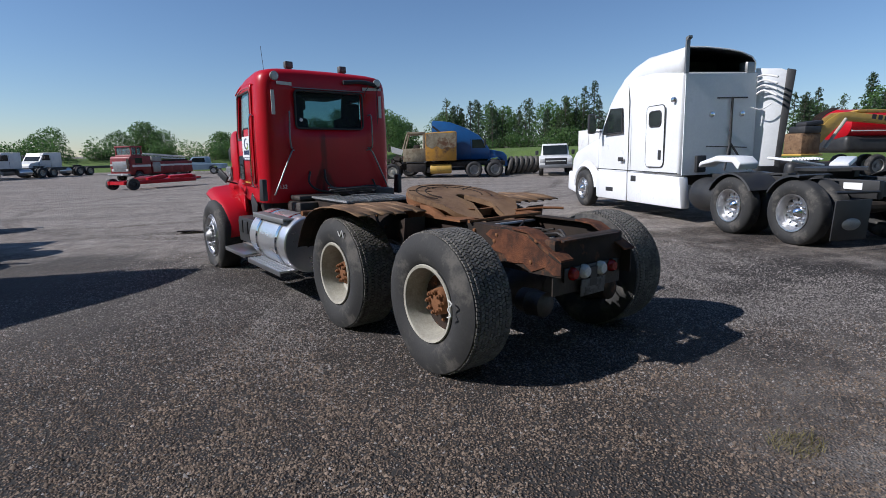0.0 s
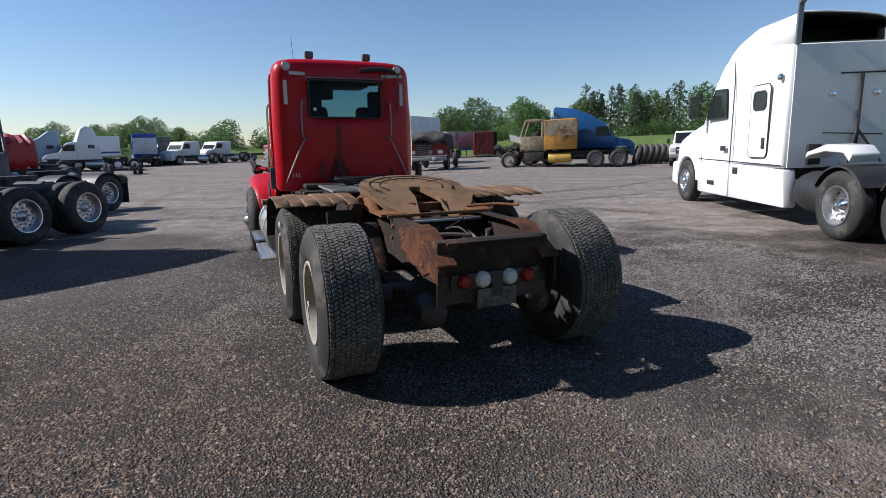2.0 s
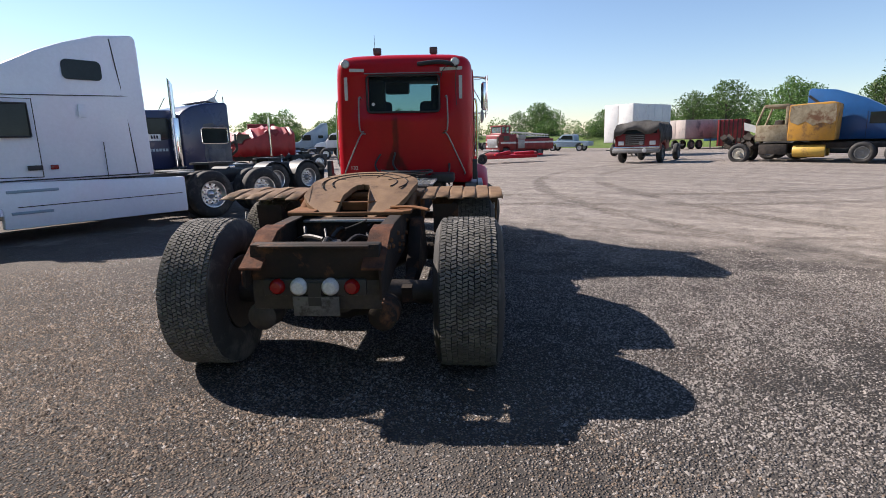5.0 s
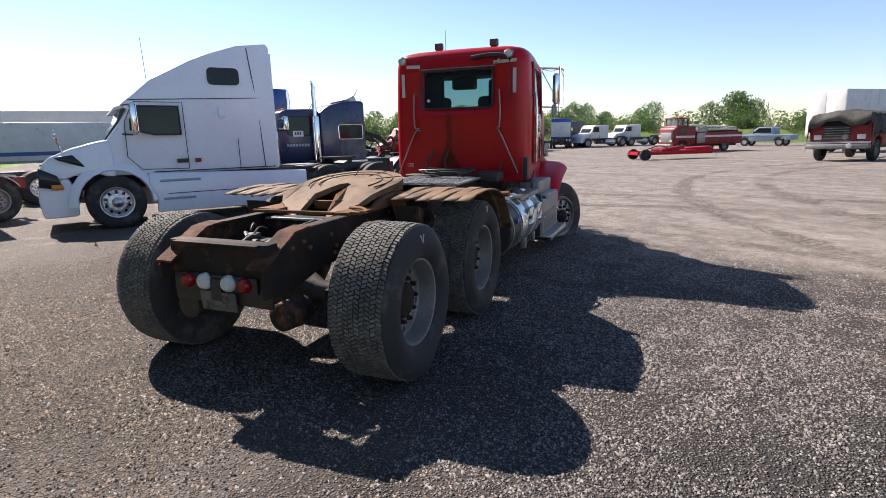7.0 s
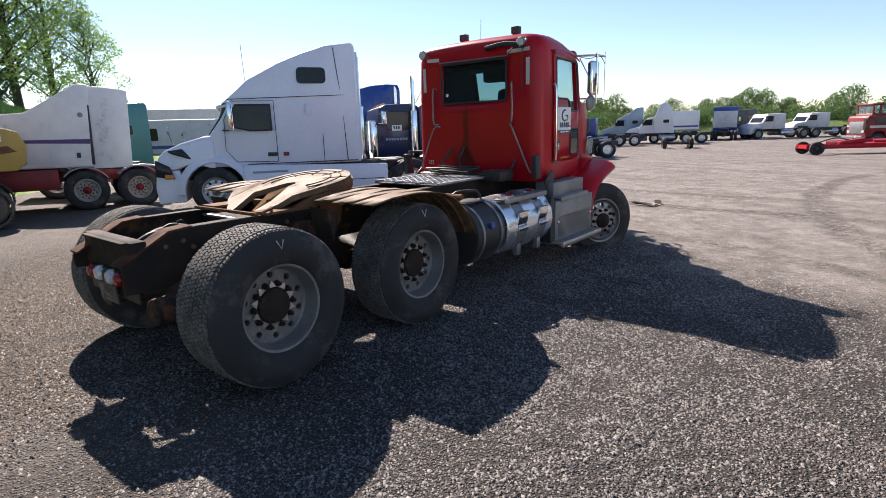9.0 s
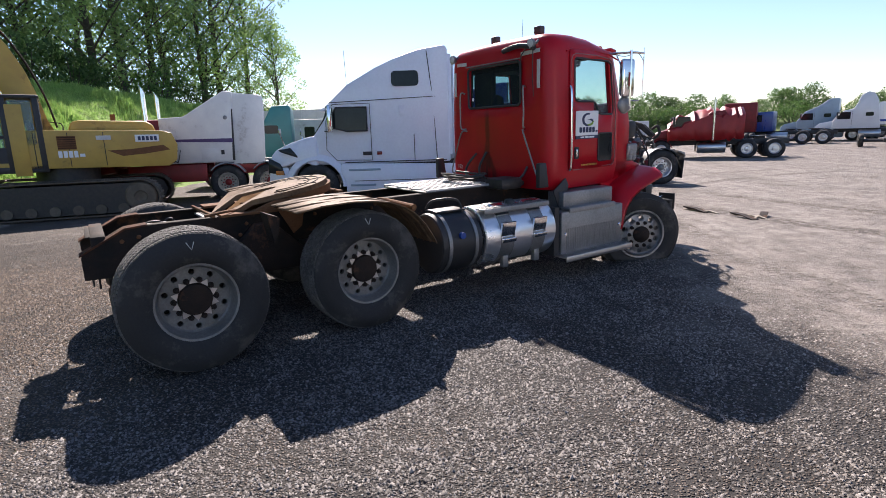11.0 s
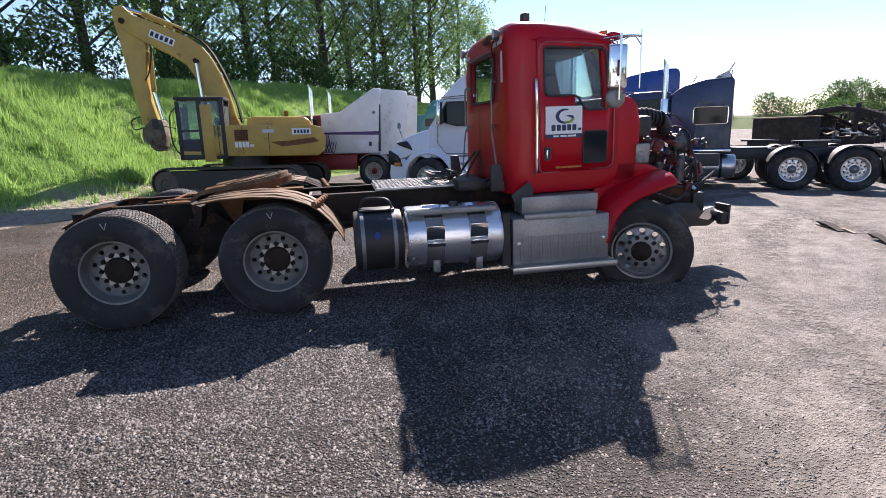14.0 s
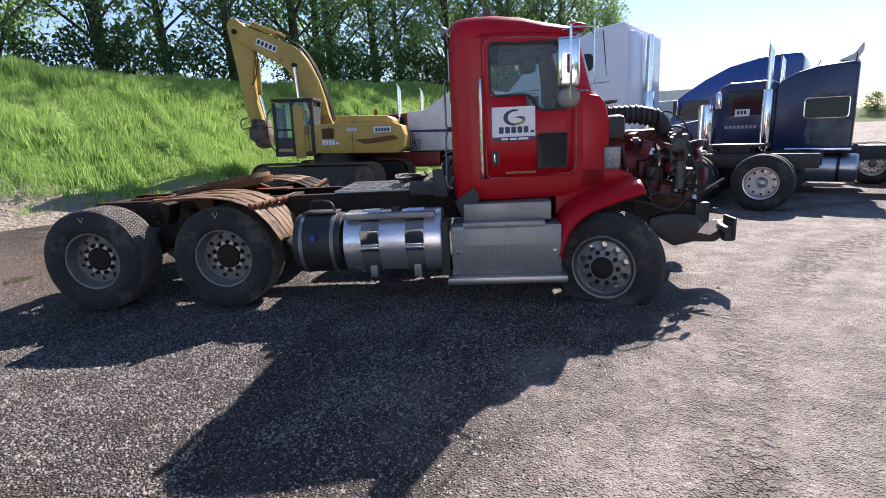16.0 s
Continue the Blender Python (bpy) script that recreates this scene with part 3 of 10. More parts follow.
def build_gravel():
    """Sharp crushed stones that carpet the yard round the red truck, thinning towards the dirt."""
    rs = np.random.RandomState(4)
    n = 370000
    ang, rad = rs.uniform(0, 2 * np.pi, n), 5.2 * np.sqrt(rs.uniform(0, 1, n))
    x, y = -0.1 + rad * np.cos(ang), 5.2 + rad * 1.06 * np.sin(ang)
    thin = noise_grid(x, y, 0.7, 9.0) + 0.6 * noise_grid(x, y, 2.4, 4.0)
    edge = y - 0.22 * x + 1.6 * thin
    dens = np.maximum(np.clip(1.0 - (edge - 8.0) / 1.4, 0.03, 1.0) * np.clip(0.9 + 2.2 * thin, 0.3, 1.0), 0.75 * np.clip((thin + 0.02) / 0.12, 0.03, 1.0) * np.clip((9.9 - edge) / 1.2, 0.0, 1.0))
    dens = dens * np.where(x < -1.8, 0.45, 1.0) * np.clip((5.2 - rad) / 0.8, 0.25, 1.0)
    dens = dens * (1 - 0.35 * np.clip((x - 1.4) / 1.2, 0, 1) * np.clip((4.4 - y) / 2.0, 0, 1))
    keep = rs.rand(n) < dens
    x, y, edge = x[keep], y[keep], edge[keep]
    n = len(x)
    kind = np.where(np.clip((edge - 7.2) / 1.3, 0, 1) > rs.rand(n), 1, np.where(np.clip((4.6 - y) / 2.2, 0, 0.92) > rs.rand(n), 2, 0))
    z = np.array([gz(a, 0) for a in x]) + 0.012 * noise_grid(x, y, 0.9, 0) + 0.006 * noise_grid(x, y, 2.7, 3)
    r = 0.0055 + 0.006 * rs.rand(n) ** 1.5 + np.where(rs.rand(n) < 0.006, 0.012 * rs.rand(n), 0)
    sides = 3
    ring = rs.uniform(0, 6.283, n)[:, None] + np.arange(sides) * 2 * np.pi / sides + rs.uniform(-0.5, 0.5, (n, sides))
    wide = r[:, None] * rs.uniform(0.85, 1.6, (n, sides))
    low = np.stack([x[:, None] + wide * np.cos(ring), y[:, None] + wide * np.sin(ring), np.repeat((z - 0.003)[:, None], sides, 1) + rs.uniform(-0.002, 0.004, (n, sides))], 2)
    top = np.stack([x + rs.uniform(-0.5, 0.5, n) * r, y + rs.uniform(-0.5, 0.5, n) * r, z + r * rs.uniform(0.5, 1.25, n)], 1)[:, None, :]
    vs = np.concatenate([low, top], 1).reshape(-1, 3)
    base = (np.arange(n) * (sides + 1))[:, None]
    k = np.arange(sides)
    tris = np.stack([base + k, base + (k + 1) % sides, np.repeat(base + sides, sides, 1)], 2).reshape(-1)
    me = bpy.data.meshes.new("loose_gravel")
    me.vertices.add(len(vs))
    me.vertices.foreach_set("co", vs.reshape(-1))
    me.loops.add(len(tris))
    me.loops.foreach_set("vertex_index", tris.astype(np.int32))
    me.polygons.add(n * sides)
    me.polygons.foreach_set("loop_start", (np.arange(n * sides) * 3).astype(np.int32))
    me.update(calc_edges=True)
    for m in (GRAVEL, PALE_GRAVEL, BROWN_GRAVEL):
        me.materials.append(m)
    me.polygons.foreach_set("material_index", np.repeat(kind, sides).astype(np.int32))
    tagged(new("loose_gravel", me), "loose grey crushed stones scattered over the yard", "gravel", kind="stuff")


build_gravel()
# ---------------------------------------------------------------- wheels
WHEEL_CACHE = {}


def squash(bm, R, flat_z):
    """Flattens a tyre where it stands on the ground."""
    if flat_z is not None:
        for v in bm.verts:
            if v.co.z < flat_z:
                k = (flat_z - v.co.z) / max(0.01, R + flat_z)
                v.co.x *= 1 + 0.22 * min(1, k)
                v.co.y *= 1 + 0.10 * min(1, k)
                v.co.z = flat_z + 0.02 * (v.co.z - flat_z)
            elif v.co.z < flat_z + 0.12:
                k = 1 - (v.co.z - flat_z) / 0.12
                v.co.x *= 1 + 0.14 * k


def tread_mesh(R, W, flat_z):
    """The blocks of a worn block tread."""
    key = ("tread", R, W, flat_z)
    if key in WHEEL_CACHE:
        return WHEEL_CACHE[key]
    bm = B()
    rq = random.Random(5)
    cols, rows = (10, 118) if W > 0.35 else (6, 78)
    cw = (W - 0.075) / cols
    for c in range(cols):
        x = -(W - 0.075) / 2 + (c + 0.5) * cw
        shift, skew = (0.0, 0.55, 0.2, 0.7, 0.35)[c % 5], 0.010 if c % 2 else -0.010
        top = R - (0.006 if c in (0, cols - 1) else 0)
        for k in range(rows):
            a = 2 * math.pi * (k + shift) / rows
            da = (0.8 + rq.uniform(-0.07, 0.05)) * math.pi / rows
            ox, t1 = rq.uniform(-0.003, 0.003), top - rq.uniform(0, 0.003)
            corner = ((-1, -1), (1, -1), (1, 1), (-1, 1))
            lo = [bm.verts.new((x + ox + sx * cw * 0.46, (R - 0.02) * math.cos(a + sa * da + skew * sx), (R - 0.02) * math.sin(a + sa * da + skew * sx))) for sx, sa in corner]
            hi = [bm.verts.new((x + ox + sx * cw * 0.41, t1 * math.cos(a + 0.88 * sa * da + skew * sx), t1 * math.sin(a + 0.88 * sa * da + skew * sx))) for sx, sa in corner]
            bm.faces.new(hi)
            for i in range(4):
                j = (i + 1) % 4
                bm.faces.new((lo[i], lo[j], hi[j], hi[i]))
    squash(bm, R, flat_z)
    me = finish("tread", bm, TREAD, 40)
    WHEEL_CACHE[key] = me
    return me


def tyre_mesh(R=0.51, W=0.44, rim=0.29, tread="block", flat_z=None, seg=64):
    key = ("tyre", R, W, rim, tread, flat_z, seg)
    if key in WHEEL_CACHE:
        return WHEEL_CACHE[key]
    bm = B()
    h = W / 2
    sh = R - 0.012 if tread == "block" else R
    prof = [(rim - 0.005, h - 0.045), (rim + 0.012, h - 0.02), (rim + 0.05, h + 0.0), (rim + 0.1, h + 0.012), (rim + 0.15, h + 0.006), (R - 0.05, h - 0.012), (R - 0.018, h - 0.03), (sh - 0.004, h - 0.06),
            (sh, h - 0.1)]
    ribs = []
    if tread == "rib":
        for x in np.linspace(h - 0.06, -h + 0.06, 4):
            ribs += [(R - 0.006, x + 0.021), (R + 0.006, x + 0.017), (R + 0.006, x - 0.017), (R - 0.006, x - 0.021)]
        prof = prof[:-2]
    lathe(bm, prof + ribs + [(r, -a) for r, a in prof[::-1]], seg, close=True)
    squash(bm, R, flat_z)
    me = finish("tyre", bm, (RUBBER,), 40)
    WHEEL_CACHE[key] = me
    return me


def rim_mesh(kind, rim=0.29, W=0.44):
    """The outer face looks to +x. deep: a dished single wheel; steer: a bulged face; dual: an outer drive wheel; polished drive."""
    key = ("rim", kind, rim, W)
    if key in WHEEL_CACHE:
        return WHEEL_CACHE[key]
    bm = B()
    h = W / 2
    face = {"deep": -0.0, "mid": h - 0.155, "steer": h - 0.03, "dual": h - 0.13, "plain": h - 0.09}[kind]
    lip = h - (0.03 if kind == "mid" else 0.0)
    lathe(bm, [(rim + 0.012, lip - 0.012), (rim + 0.006, lip - 0.002), (rim - 0.012, lip - 0.006), (rim - 0.02, lip - 0.04), (rim - 0.026, face + 0.05), (rim - 0.034, face + 0.012), (rim - 0.045, face)], 80, cap=False)
    # disc with hand holes
    n, r0, r1, rh = 10, 0.105, rim - 0.045, 0.028 if kind == "steer" else 0.021
    rc = rim - 0.078
    ringn = n * 8
    outer = [bm.verts.new((face, r1 * math.cos(2 * math.pi * k / ringn), r1 * math.sin(2 * math.pi * k / ringn))) for k in range(ringn)]
    inner = [bm.verts.new((face + (0.03 if kind == "steer" else 0.0), (rc - 0.045) * math.cos(2 * math.pi * k / ringn), (rc - 0.045) * math.sin(2 * math.pi * k / ringn))) for k in range(ringn)]
    for s in range(n):
        mid = 2 * math.pi * (s + 0.5) / n
        cy, cz = rc * math.cos(mid), rc * math.sin(mid)
        hole, back = [], []
        for k in range(16):
            t = mid + math.pi + 2 * math.pi * k / 16
            p = (face + 0.006, cy + rh * math.cos(t), cz + rh * math.sin(t))
            hole.append(bm.verts.new(p))
            back.append(bm.verts.new((p[0] - 0.04, p[1], p[2])))
        for k in range(16):
            bm.faces.new((hole[k], hole[(k + 1) % 16], back[(k + 1) % 16], back[k]))
        o = [outer[(s * 8 + k) % ringn] for k in range(9)]
        i = [inner[(s * 8 + k) % ringn] for k in range(9)]
        loop = i[::1] + o[::-1]
        # joins the sector's border to the hole, point by nearest point
        def ang(v):
            return math.atan2((v.co.z - cz) * math.cos(mid) - (v.co.y - cy) * math.sin(mid), (v.co.y - cy) * math.cos(mid) + (v.co.z - cz) * math.sin(mid))
        bs = sorted(loop, key=ang)
        hs = sorted(hole, key=ang)
        nb, nh = len(bs), len(hs)
        bi = hi = 0
        while bi < nb or hi < nh:
            if hi >= nh or (bi < nb and (bi + 1) / nb <= (hi + 1) / nh):
                tri = (bs[bi % nb], bs[(bi + 1) % nb], hs[hi % nh])
                bi += 1
            else:
                tri = (bs[bi % nb], hs[(hi + 1) % nh], hs[hi % nh])
                hi += 1
            if len(set(tri)) == 3:
                try:
                    bm.faces.new(tri)
                except ValueError:
                    pass
    f2 = face + (0.03 if kind == "steer" else 0.0)
    lathe(bm, [(rc - 0.045, f2), (0.12, f2 + 0.004), (0.0001, f2 + 0.004)], ringn, cap=False)
    lathe(bm, [(rim - 0.035, -h + 0.03), (rim - 0.05, face - 0.05)], 32, cap=False)
    bmesh.ops.remove_doubles(bm, verts=bm.verts, dist=0.0004)
    me = finish("rim", bm, RIMGREY, 30)
    WHEEL_CACHE[key] = me
    return me


def hub_mesh(kind, W=0.44):
    """The axle's end."""
    key = ("hub", kind, W)
    if key in WHEEL_CACHE:
        return WHEEL_CACHE[key]
    bm = B()
    h = W / 2
    if kind == "deep":
        lathe(bm, [(0.115, -0.01), (0.113, 0.02), (0.1, 0.032), (0.095, 0.085), (0.085, 0.1), (0.05, 0.106), (0.0001, 0.103)], 24)
    elif kind == "mid":
        f = h - 0.155
        lathe(bm, [(0.118, f - 0.01), (0.118, f + 0.02), (0.112, f + 0.035), (0.1, f + 0.04), (0.0001, f + 0.036)], 28)
    else:
        f = {"steer": h + 0.002, "dual": h - 0.13, "plain": h - 0.09}[kind]
        lathe(bm, [(0.1, f - 0.03), (0.1, f + 0.02), (0.08, f + 0.04), (0.05, f + 0.07), (0.0001, f + 0.085)], 24)
    me = finish("hub", bm, RUST, 35)
    WHEEL_CACHE[key] = me
    return me


def nut_mesh(r=0.017, n=0.045):
    key = ("nut", r, n)
    if key not in WHEEL_CACHE:
        WHEEL_CACHE[key] = finish("lug_nut", lathe(B(), [(r * 1.35, 0), (r * 1.3, 0.006), (r, 0.008), (r, n * 0.7), (r * 0.6, n * 0.72), (r * 0.55, n), (0.0001, n)], 8), RUST, 35)
    return WHEEL_CACHE[key]


def spacer_mesh():
    """A pointed tab between two nuts."""
    if "spacer" not in WHEEL_CACHE:
        bm = B()
        slab(bm, [(-0.03, 0.0), (0.03, 0.0), (0.0, 0.045)], 0, 0.012)
        WHEEL_CACHE["spacer"] = finish("spacer_tab", bm, ALU, 35)
    return WHEEL_CACHE["spacer"]


def own(me, material):
    """A copy of a mesh in another material."""
    key = (me.name, material.name)
    if key not in WHEEL_CACHE:
        c = me.copy()
        c.materials[0] = material
        WHEEL_CACHE[key] = c
    return WHEEL_CACHE[key]


DISTANT = False


def distant_rim(kind, rim, W):
    """A dished rim with a few steps, for wheels far off."""
    key = ("distant", kind, rim, W)
    if key not in WHEEL_CACHE:
        h = W / 2
        f = {"steer": h - 0.02, "dual": h - 0.13}.get(kind, h - 0.09)
        WHEEL_CACHE[key] = finish("rim", lathe(B(), [(rim + 0.012, h - 0.012), (rim - 0.01, h - 0.004), (rim - 0.04, f), (0.12, f), (0.1, f + 0.05), (0.0001, f + 0.06)], 22, cap=False), RIMGREY, 30)
    return WHEEL_CACHE[key]


def wheel(parent, x, y, z, kind="dual", R=0.51, W=0.27, rim_mat=None, hub_mat=None, tread="none", flat_z=None, rim=0.285, label="", turn=0, spin=0):
    """A wheel under its truck; x > 0 is the right side, whose face looks to +x."""
    s = 0 if x > 0 else 180
    m = pose(x, y, z, 0, 0, s + turn)
    if DISTANT:
        t = part("tyre", tyre_mesh(R, W, rim, "none", None, 24), None, parent, label, m)
        part("rim", own(distant_rim(kind, rim, W), rim_mat or RIMGREY), None, t)
        return t
    t = part("tyre", tyre_mesh(R, W, rim, tread, flat_z), None, parent, label, m)
    if tread == "block":
        tagged(part("tread", tread_mesh(R, W, flat_z), None, t, "dusty worn block tread"), kind="stuff")
    spin_m = pose(0, 0, 0, spin, 0, 0)
    part("rim", own(rim_mesh(kind, rim, W), rim_mat or RIMGREY), None, t, "", spin_m)
    part("hub", own(hub_mesh(kind, W), hub_mat or RUST), None, t, "", spin_m)
    h = W / 2
    f = {"deep": 0.004, "mid": h - 0.151, "steer": h, "dual": h - 0.126, "plain": h - 0.086}[kind]
    nuts = [(10, 0.143, f)] + ([(8, 0.072, 0.095)] if kind == "deep" else [])
    for n, r, fx in nuts:
        me = own(nut_mesh(), (hub_mat or RUST) if kind in ("deep", "mid") or hub_mat else DULLALU)
        for k in range(n):
            a = 2 * math.pi * (k + 0.5 * (n == 8)) / n
            part("lug_nut", me, None, t, "", spin_m @ pose(fx, r * math.cos(a), r * math.sin(a)))
            if kind == "mid":
                a += math.pi / n
                part("spacer_tab", spacer_mesh(), None, t, "", spin_m @ pose(f + 0.002, 0.12 * math.cos(a), 0.12 * math.sin(a), math.degrees(a) - 90))
    return t


def dual(parent, x, y, z, **k):
    """An outer and an inner wheel on one drive axle's end."""
    s = 1 if x > 0 else -1
    wheel(parent, x, y, z, "dual", **k)
    part("tyre", tyre_mesh(k.get("R", 0.51), k.get("W", 0.27), k.get("rim", 0.285), k.get("tread", "none"), None, 24 if DISTANT else 64), None, parent, "", pose(x - s * 0.34, y, z, 0, 0, 0 if s > 0 else 180))
# ---------------------------------------------------------------- the red day-cab tractor
red_truck = thing("semi_truck", "red day-cab semi tractor with missing hood and rusty bare frame", "truck", pose(0.731, 3.988, 0, 0, 0, 39.5))
RT = red_truck


def cab_shell():
    """A hollow cab: rings of points round the cab at several heights, with the windows left open."""
    half = [(0.0, 3.60, 0), (0.25, 3.60, 0), (0.465, 3.602, 0), (0.75, 3.605, 0), (0.82, 3.615, 0), (0.875, 3.65, 0), (0.908, 3.71, 0), (0.918, 3.80, 0), (0.918, 3.90, 0), (0.914, 3.98, 0), (0.895, 4.30, 0.1),
            (0.855, 4.64, 0.35), (0.845, 4.72, 0.45), (0.825, 4.86, 0.85), (0.80, 4.93, 1), (0.74, 4.97, 1), (0.42, 5.05, 1), (0.0, 5.08, 1)]
    ring = half + [(-x, y, f) for x, y, f in half[-2:0:-1]]
    n = len(ring)
    levels = [(0.95, 0.03), (1.0, 0.006), (1.15, 0), (1.5, 0), (1.745, 0), (1.885, 0.003), (2.33, 0.018), (2.365, 0.02), (2.42, 0.024), (2.48, 0.035), (2.53, 0.06), (2.57, 0.11), (2.597, 0.22), (2.612, 0.45)]
    bm, glass, tinted, doors = B(), B(), B(), {1: B(), -1: B()}
    pts = []
    for z, ins in levels:
        row = []
        for x, y, f in ring:
            back = 0.17 * max(0.0, min(z, 2.42) - 1.745) / 0.675 * f
            yy = y - back
            cy = 4.2
            k = ins / 0.95
            row.append(Vector((x * (1 - k), cy + (yy - cy) * (1 - k), z + (0.0 if ins < 0.04 else 0.012 * (1 - (x / 0.92) ** 2)) - 0.11 * smooth(4.0, 4.9, yy) * smooth(2.42, 2.56, z))))
        pts.append(row)
    vs = [[bm.verts.new(p) for p in row] for row in pts]
    bm.faces.new(vs[0][::-1])
    for j in range(len(levels) - 1):
        for i in range(n):
            k = (i + 1) % n
            xa = (ring[i][0] + ring[k][0]) / 2
            ia, ka = min(i, n - i), min(k, n - k) if k else 0
            lo, hi = min(ia, ka), max(ia, ka)
            rearwin = j == 5 and hi <= 2
            sidewin = (j == 5 and 9 <= lo and hi <= 11) or (j == 4 and 10 <= lo and hi <= 11)
            windscreen = j in (5, 6, 7) and lo >= 14
            quad = [pts[j][i], pts[j][k], pts[j + 1][k], pts[j + 1][i]]
            if rearwin or sidewin or windscreen:
                c = Vector((0, 4.2, 2.0))
                pane = tinted if rearwin else glass
                pane.faces.new([pane.verts.new(p + (c - p).normalized() * 0.02) for p in quad])
                continue
            bm.faces.new((vs[j][i], vs[j][k], vs[j + 1][k], vs[j + 1][i]))
            if 8 <= lo and hi <= 12 and 2 <= j <= 7:
                d = doors[1 if xa > 0 else -1]
                d.faces.new([d.verts.new(p + Vector((0.004 * (1 if xa > 0 else -1), 0, 0))) for p in quad])
    bm.faces.new(vs[-1])
    for pane in (glass, tinted):
        bmesh.ops.remove_doubles(pane, verts=pane.verts, dist=0.001)
    return bm, glass, tinted, doors


cab_bm, glass_bm, tinted_bm, door_bms = cab_shell()
cab = part("cab", cab_bm, (SOOTED, PLASTIC), RT, "red painted steel cab shell with sooty streaks", pose(0.024, 0, 0), sharp=40)
sol = cab.modifiers.new("thickness", "SOLIDIFY")
sol.thickness, sol.offset, sol.material_offset, sol.use_rim = 0.03, -1, 1, True
part("window_pane", glass_bm, GLASS, cab, "clear cab window glass")
part("rear_window_pane", tinted_bm, TINTED, cab, "dark tinted rear window")
for s, d in door_bms.items():
    bmesh.ops.remove_doubles(d, verts=d.verts, dist=0.001)
    door = part("door", d, RED, cab, "red cab door with a white sign")
    ds = door.modifiers.new("thickness", "SOLIDIFY")
    ds.thickness, ds.offset = 0.012, 1 if s > 0 else 1

SIDE = [(3.70, 0.905), (3.80, 0.918), (3.98, 0.914), (4.30, 0.895), (4.64, 0.855), (4.72, 0.845), (4.86, 0.825)]


def side(s, y, z, off=0.016):
    """A point on the cab's side wall at y and z, standing off by so much."""
    x = float(np.interp(y, [p[0] for p in SIDE], [p[1] for p in SIDE]))
    return (s * (x * (1 - float(np.interp(z, (1.7, 2.33, 2.42, 2.48), (0, 0.018, 0.024, 0.035))) / 0.95) + off), y, z)


# seams round the doors and windows, drip rail, grab bars, signs
# door seal, its pink colour painting the light caught along the door edge
SEAL_HIGHLIGHT = mat("door_seal_highlight", (0.3, 0.13, 0.12), (0.2, 0.06, 0.06), 0.5)
for s in (1, -1):
    loop = [(3.925, 1.21), (3.925, 2.31), (3.945, 2.355), (4.0, 2.38), (4.35, 2.375), (4.6, 2.35), (4.66, 2.31), (4.70, 2.1), (4.745, 1.76), (4.75, 1.25), (4.735, 1.195), (4.69, 1.165), (3.97, 1.15), (3.935, 1.17), (3.925, 1.21)]
    part("door_seal", tube(B(), [side(s, *p) for p in loop], 0.0065, 6), SEAL_HIGHLIGHT, cab)
    part("drip_rail", tube(B(), [side(s, y, z, 0.008) for y, z in ((3.86, 2.40), (3.95, 2.425), (4.35, 2.42), (4.6, 2.40), (4.78, 2.35))], 0.009, 6), RED, cab)
    wl = [(3.975, 1.93), (3.975, 2.31), (4.0, 2.335), (4.58, 2.325), (4.63, 2.29), (4.685, 1.79), (4.66, 1.745), (4.44, 1.745), (4.40, 1.77), (4.34, 1.865), (4.29, 1.885), (4.02, 1.885), (3.975, 1.93)]
    part("window_gasket", tube(B(), [side(s, *p, 0.012) for p in wl], 0.013, 6), PLASTIC, cab)
    b = B()
    tube(b, curve_pts([side(s, 3.885, 2.03, 0.0), side(s, 3.885, 2.0, 0.05), side(s, 3.885, 1.6, 0.055), side(s, 3.885, 1.2, 0.05), side(s, 3.885, 1.16, 0.0)], 5), 0.014, 8)
    part("grab_bar", b, POLISHED, cab, "chrome grab bar")
    slope = s * 6.9
    lw = pose(side(s, 4.53, 1.4, 0.018)[0], 4.53, 1.38, 0, 0, slope)
    part("lower_door_window", flat(B(), rrect(-0.13, -0.15, 0.13, 0.15, 0.02), "X", -0.006, 0.012), DARKGLASS, cab, "small dark lower door window", lw)
    part("window_gasket", frame_strip(B(), rrect(-0.135, -0.155, 0.135, 0.155, 0.025), "X", s * 0.004, 0.008, 0.01), PLASTIC, cab, "", lw)
    part("latch_plate", flat(B(), rrect(3.975, 1.27, 4.045, 1.40, 0.015), "X", side(s, 4.0, 1.3, 0.012)[0], s * 0.012), PLASTIC, cab)
    part("door_handle", box(B(), side(s, 4.0, 1.335, 0.03), (0.02, 0.02, 0.085), bevel=0.008), POLISHED, cab, "chrome door handle")
    # sign: white board, dark swirl and word-sized bars, dark strip with bars
    sm = pose(side(s, 4.18, 1.64, 0.022)[0], 4.18, 1.64, 0, 0, s * 3.6)
    sg = part("sign", flat(B(), rrect(-0.195, -0.12, 0.195, 0.145, 0.006), "X", -0.003, 0.006), SIGNWHITE, cab, "white sign with a dark and green swirl", sm)
    k = 0.0035 * s

    def mark(name, poly, material, d=0.0):
        part(name, flat(B(), [(y * s, z) for y, z in poly], "X", k + s * d, s * 0.002), material, sg)

    ring = [(0.005 + 0.098 * math.cos(a), 0.05 + 0.072 * math.sin(a)) for a in (radians(q) for q in range(62, 322, 10))]
    ring += [(0.02 + 0.074 * math.cos(a), 0.05 + 0.054 * math.sin(a)) for a in (radians(q) for q in range(312, 72, -10))]
    mark("sign_swirl", ring, SIGNBLUE)
    mark("sign_swirl", [(0.0, 0.052), (0.06, 0.06), (0.10, 0.052), (0.098, 0.02), (0.07, 0.0), (0.08, 0.03), (0.06, 0.042)], SIGNBLUE, 0.001)
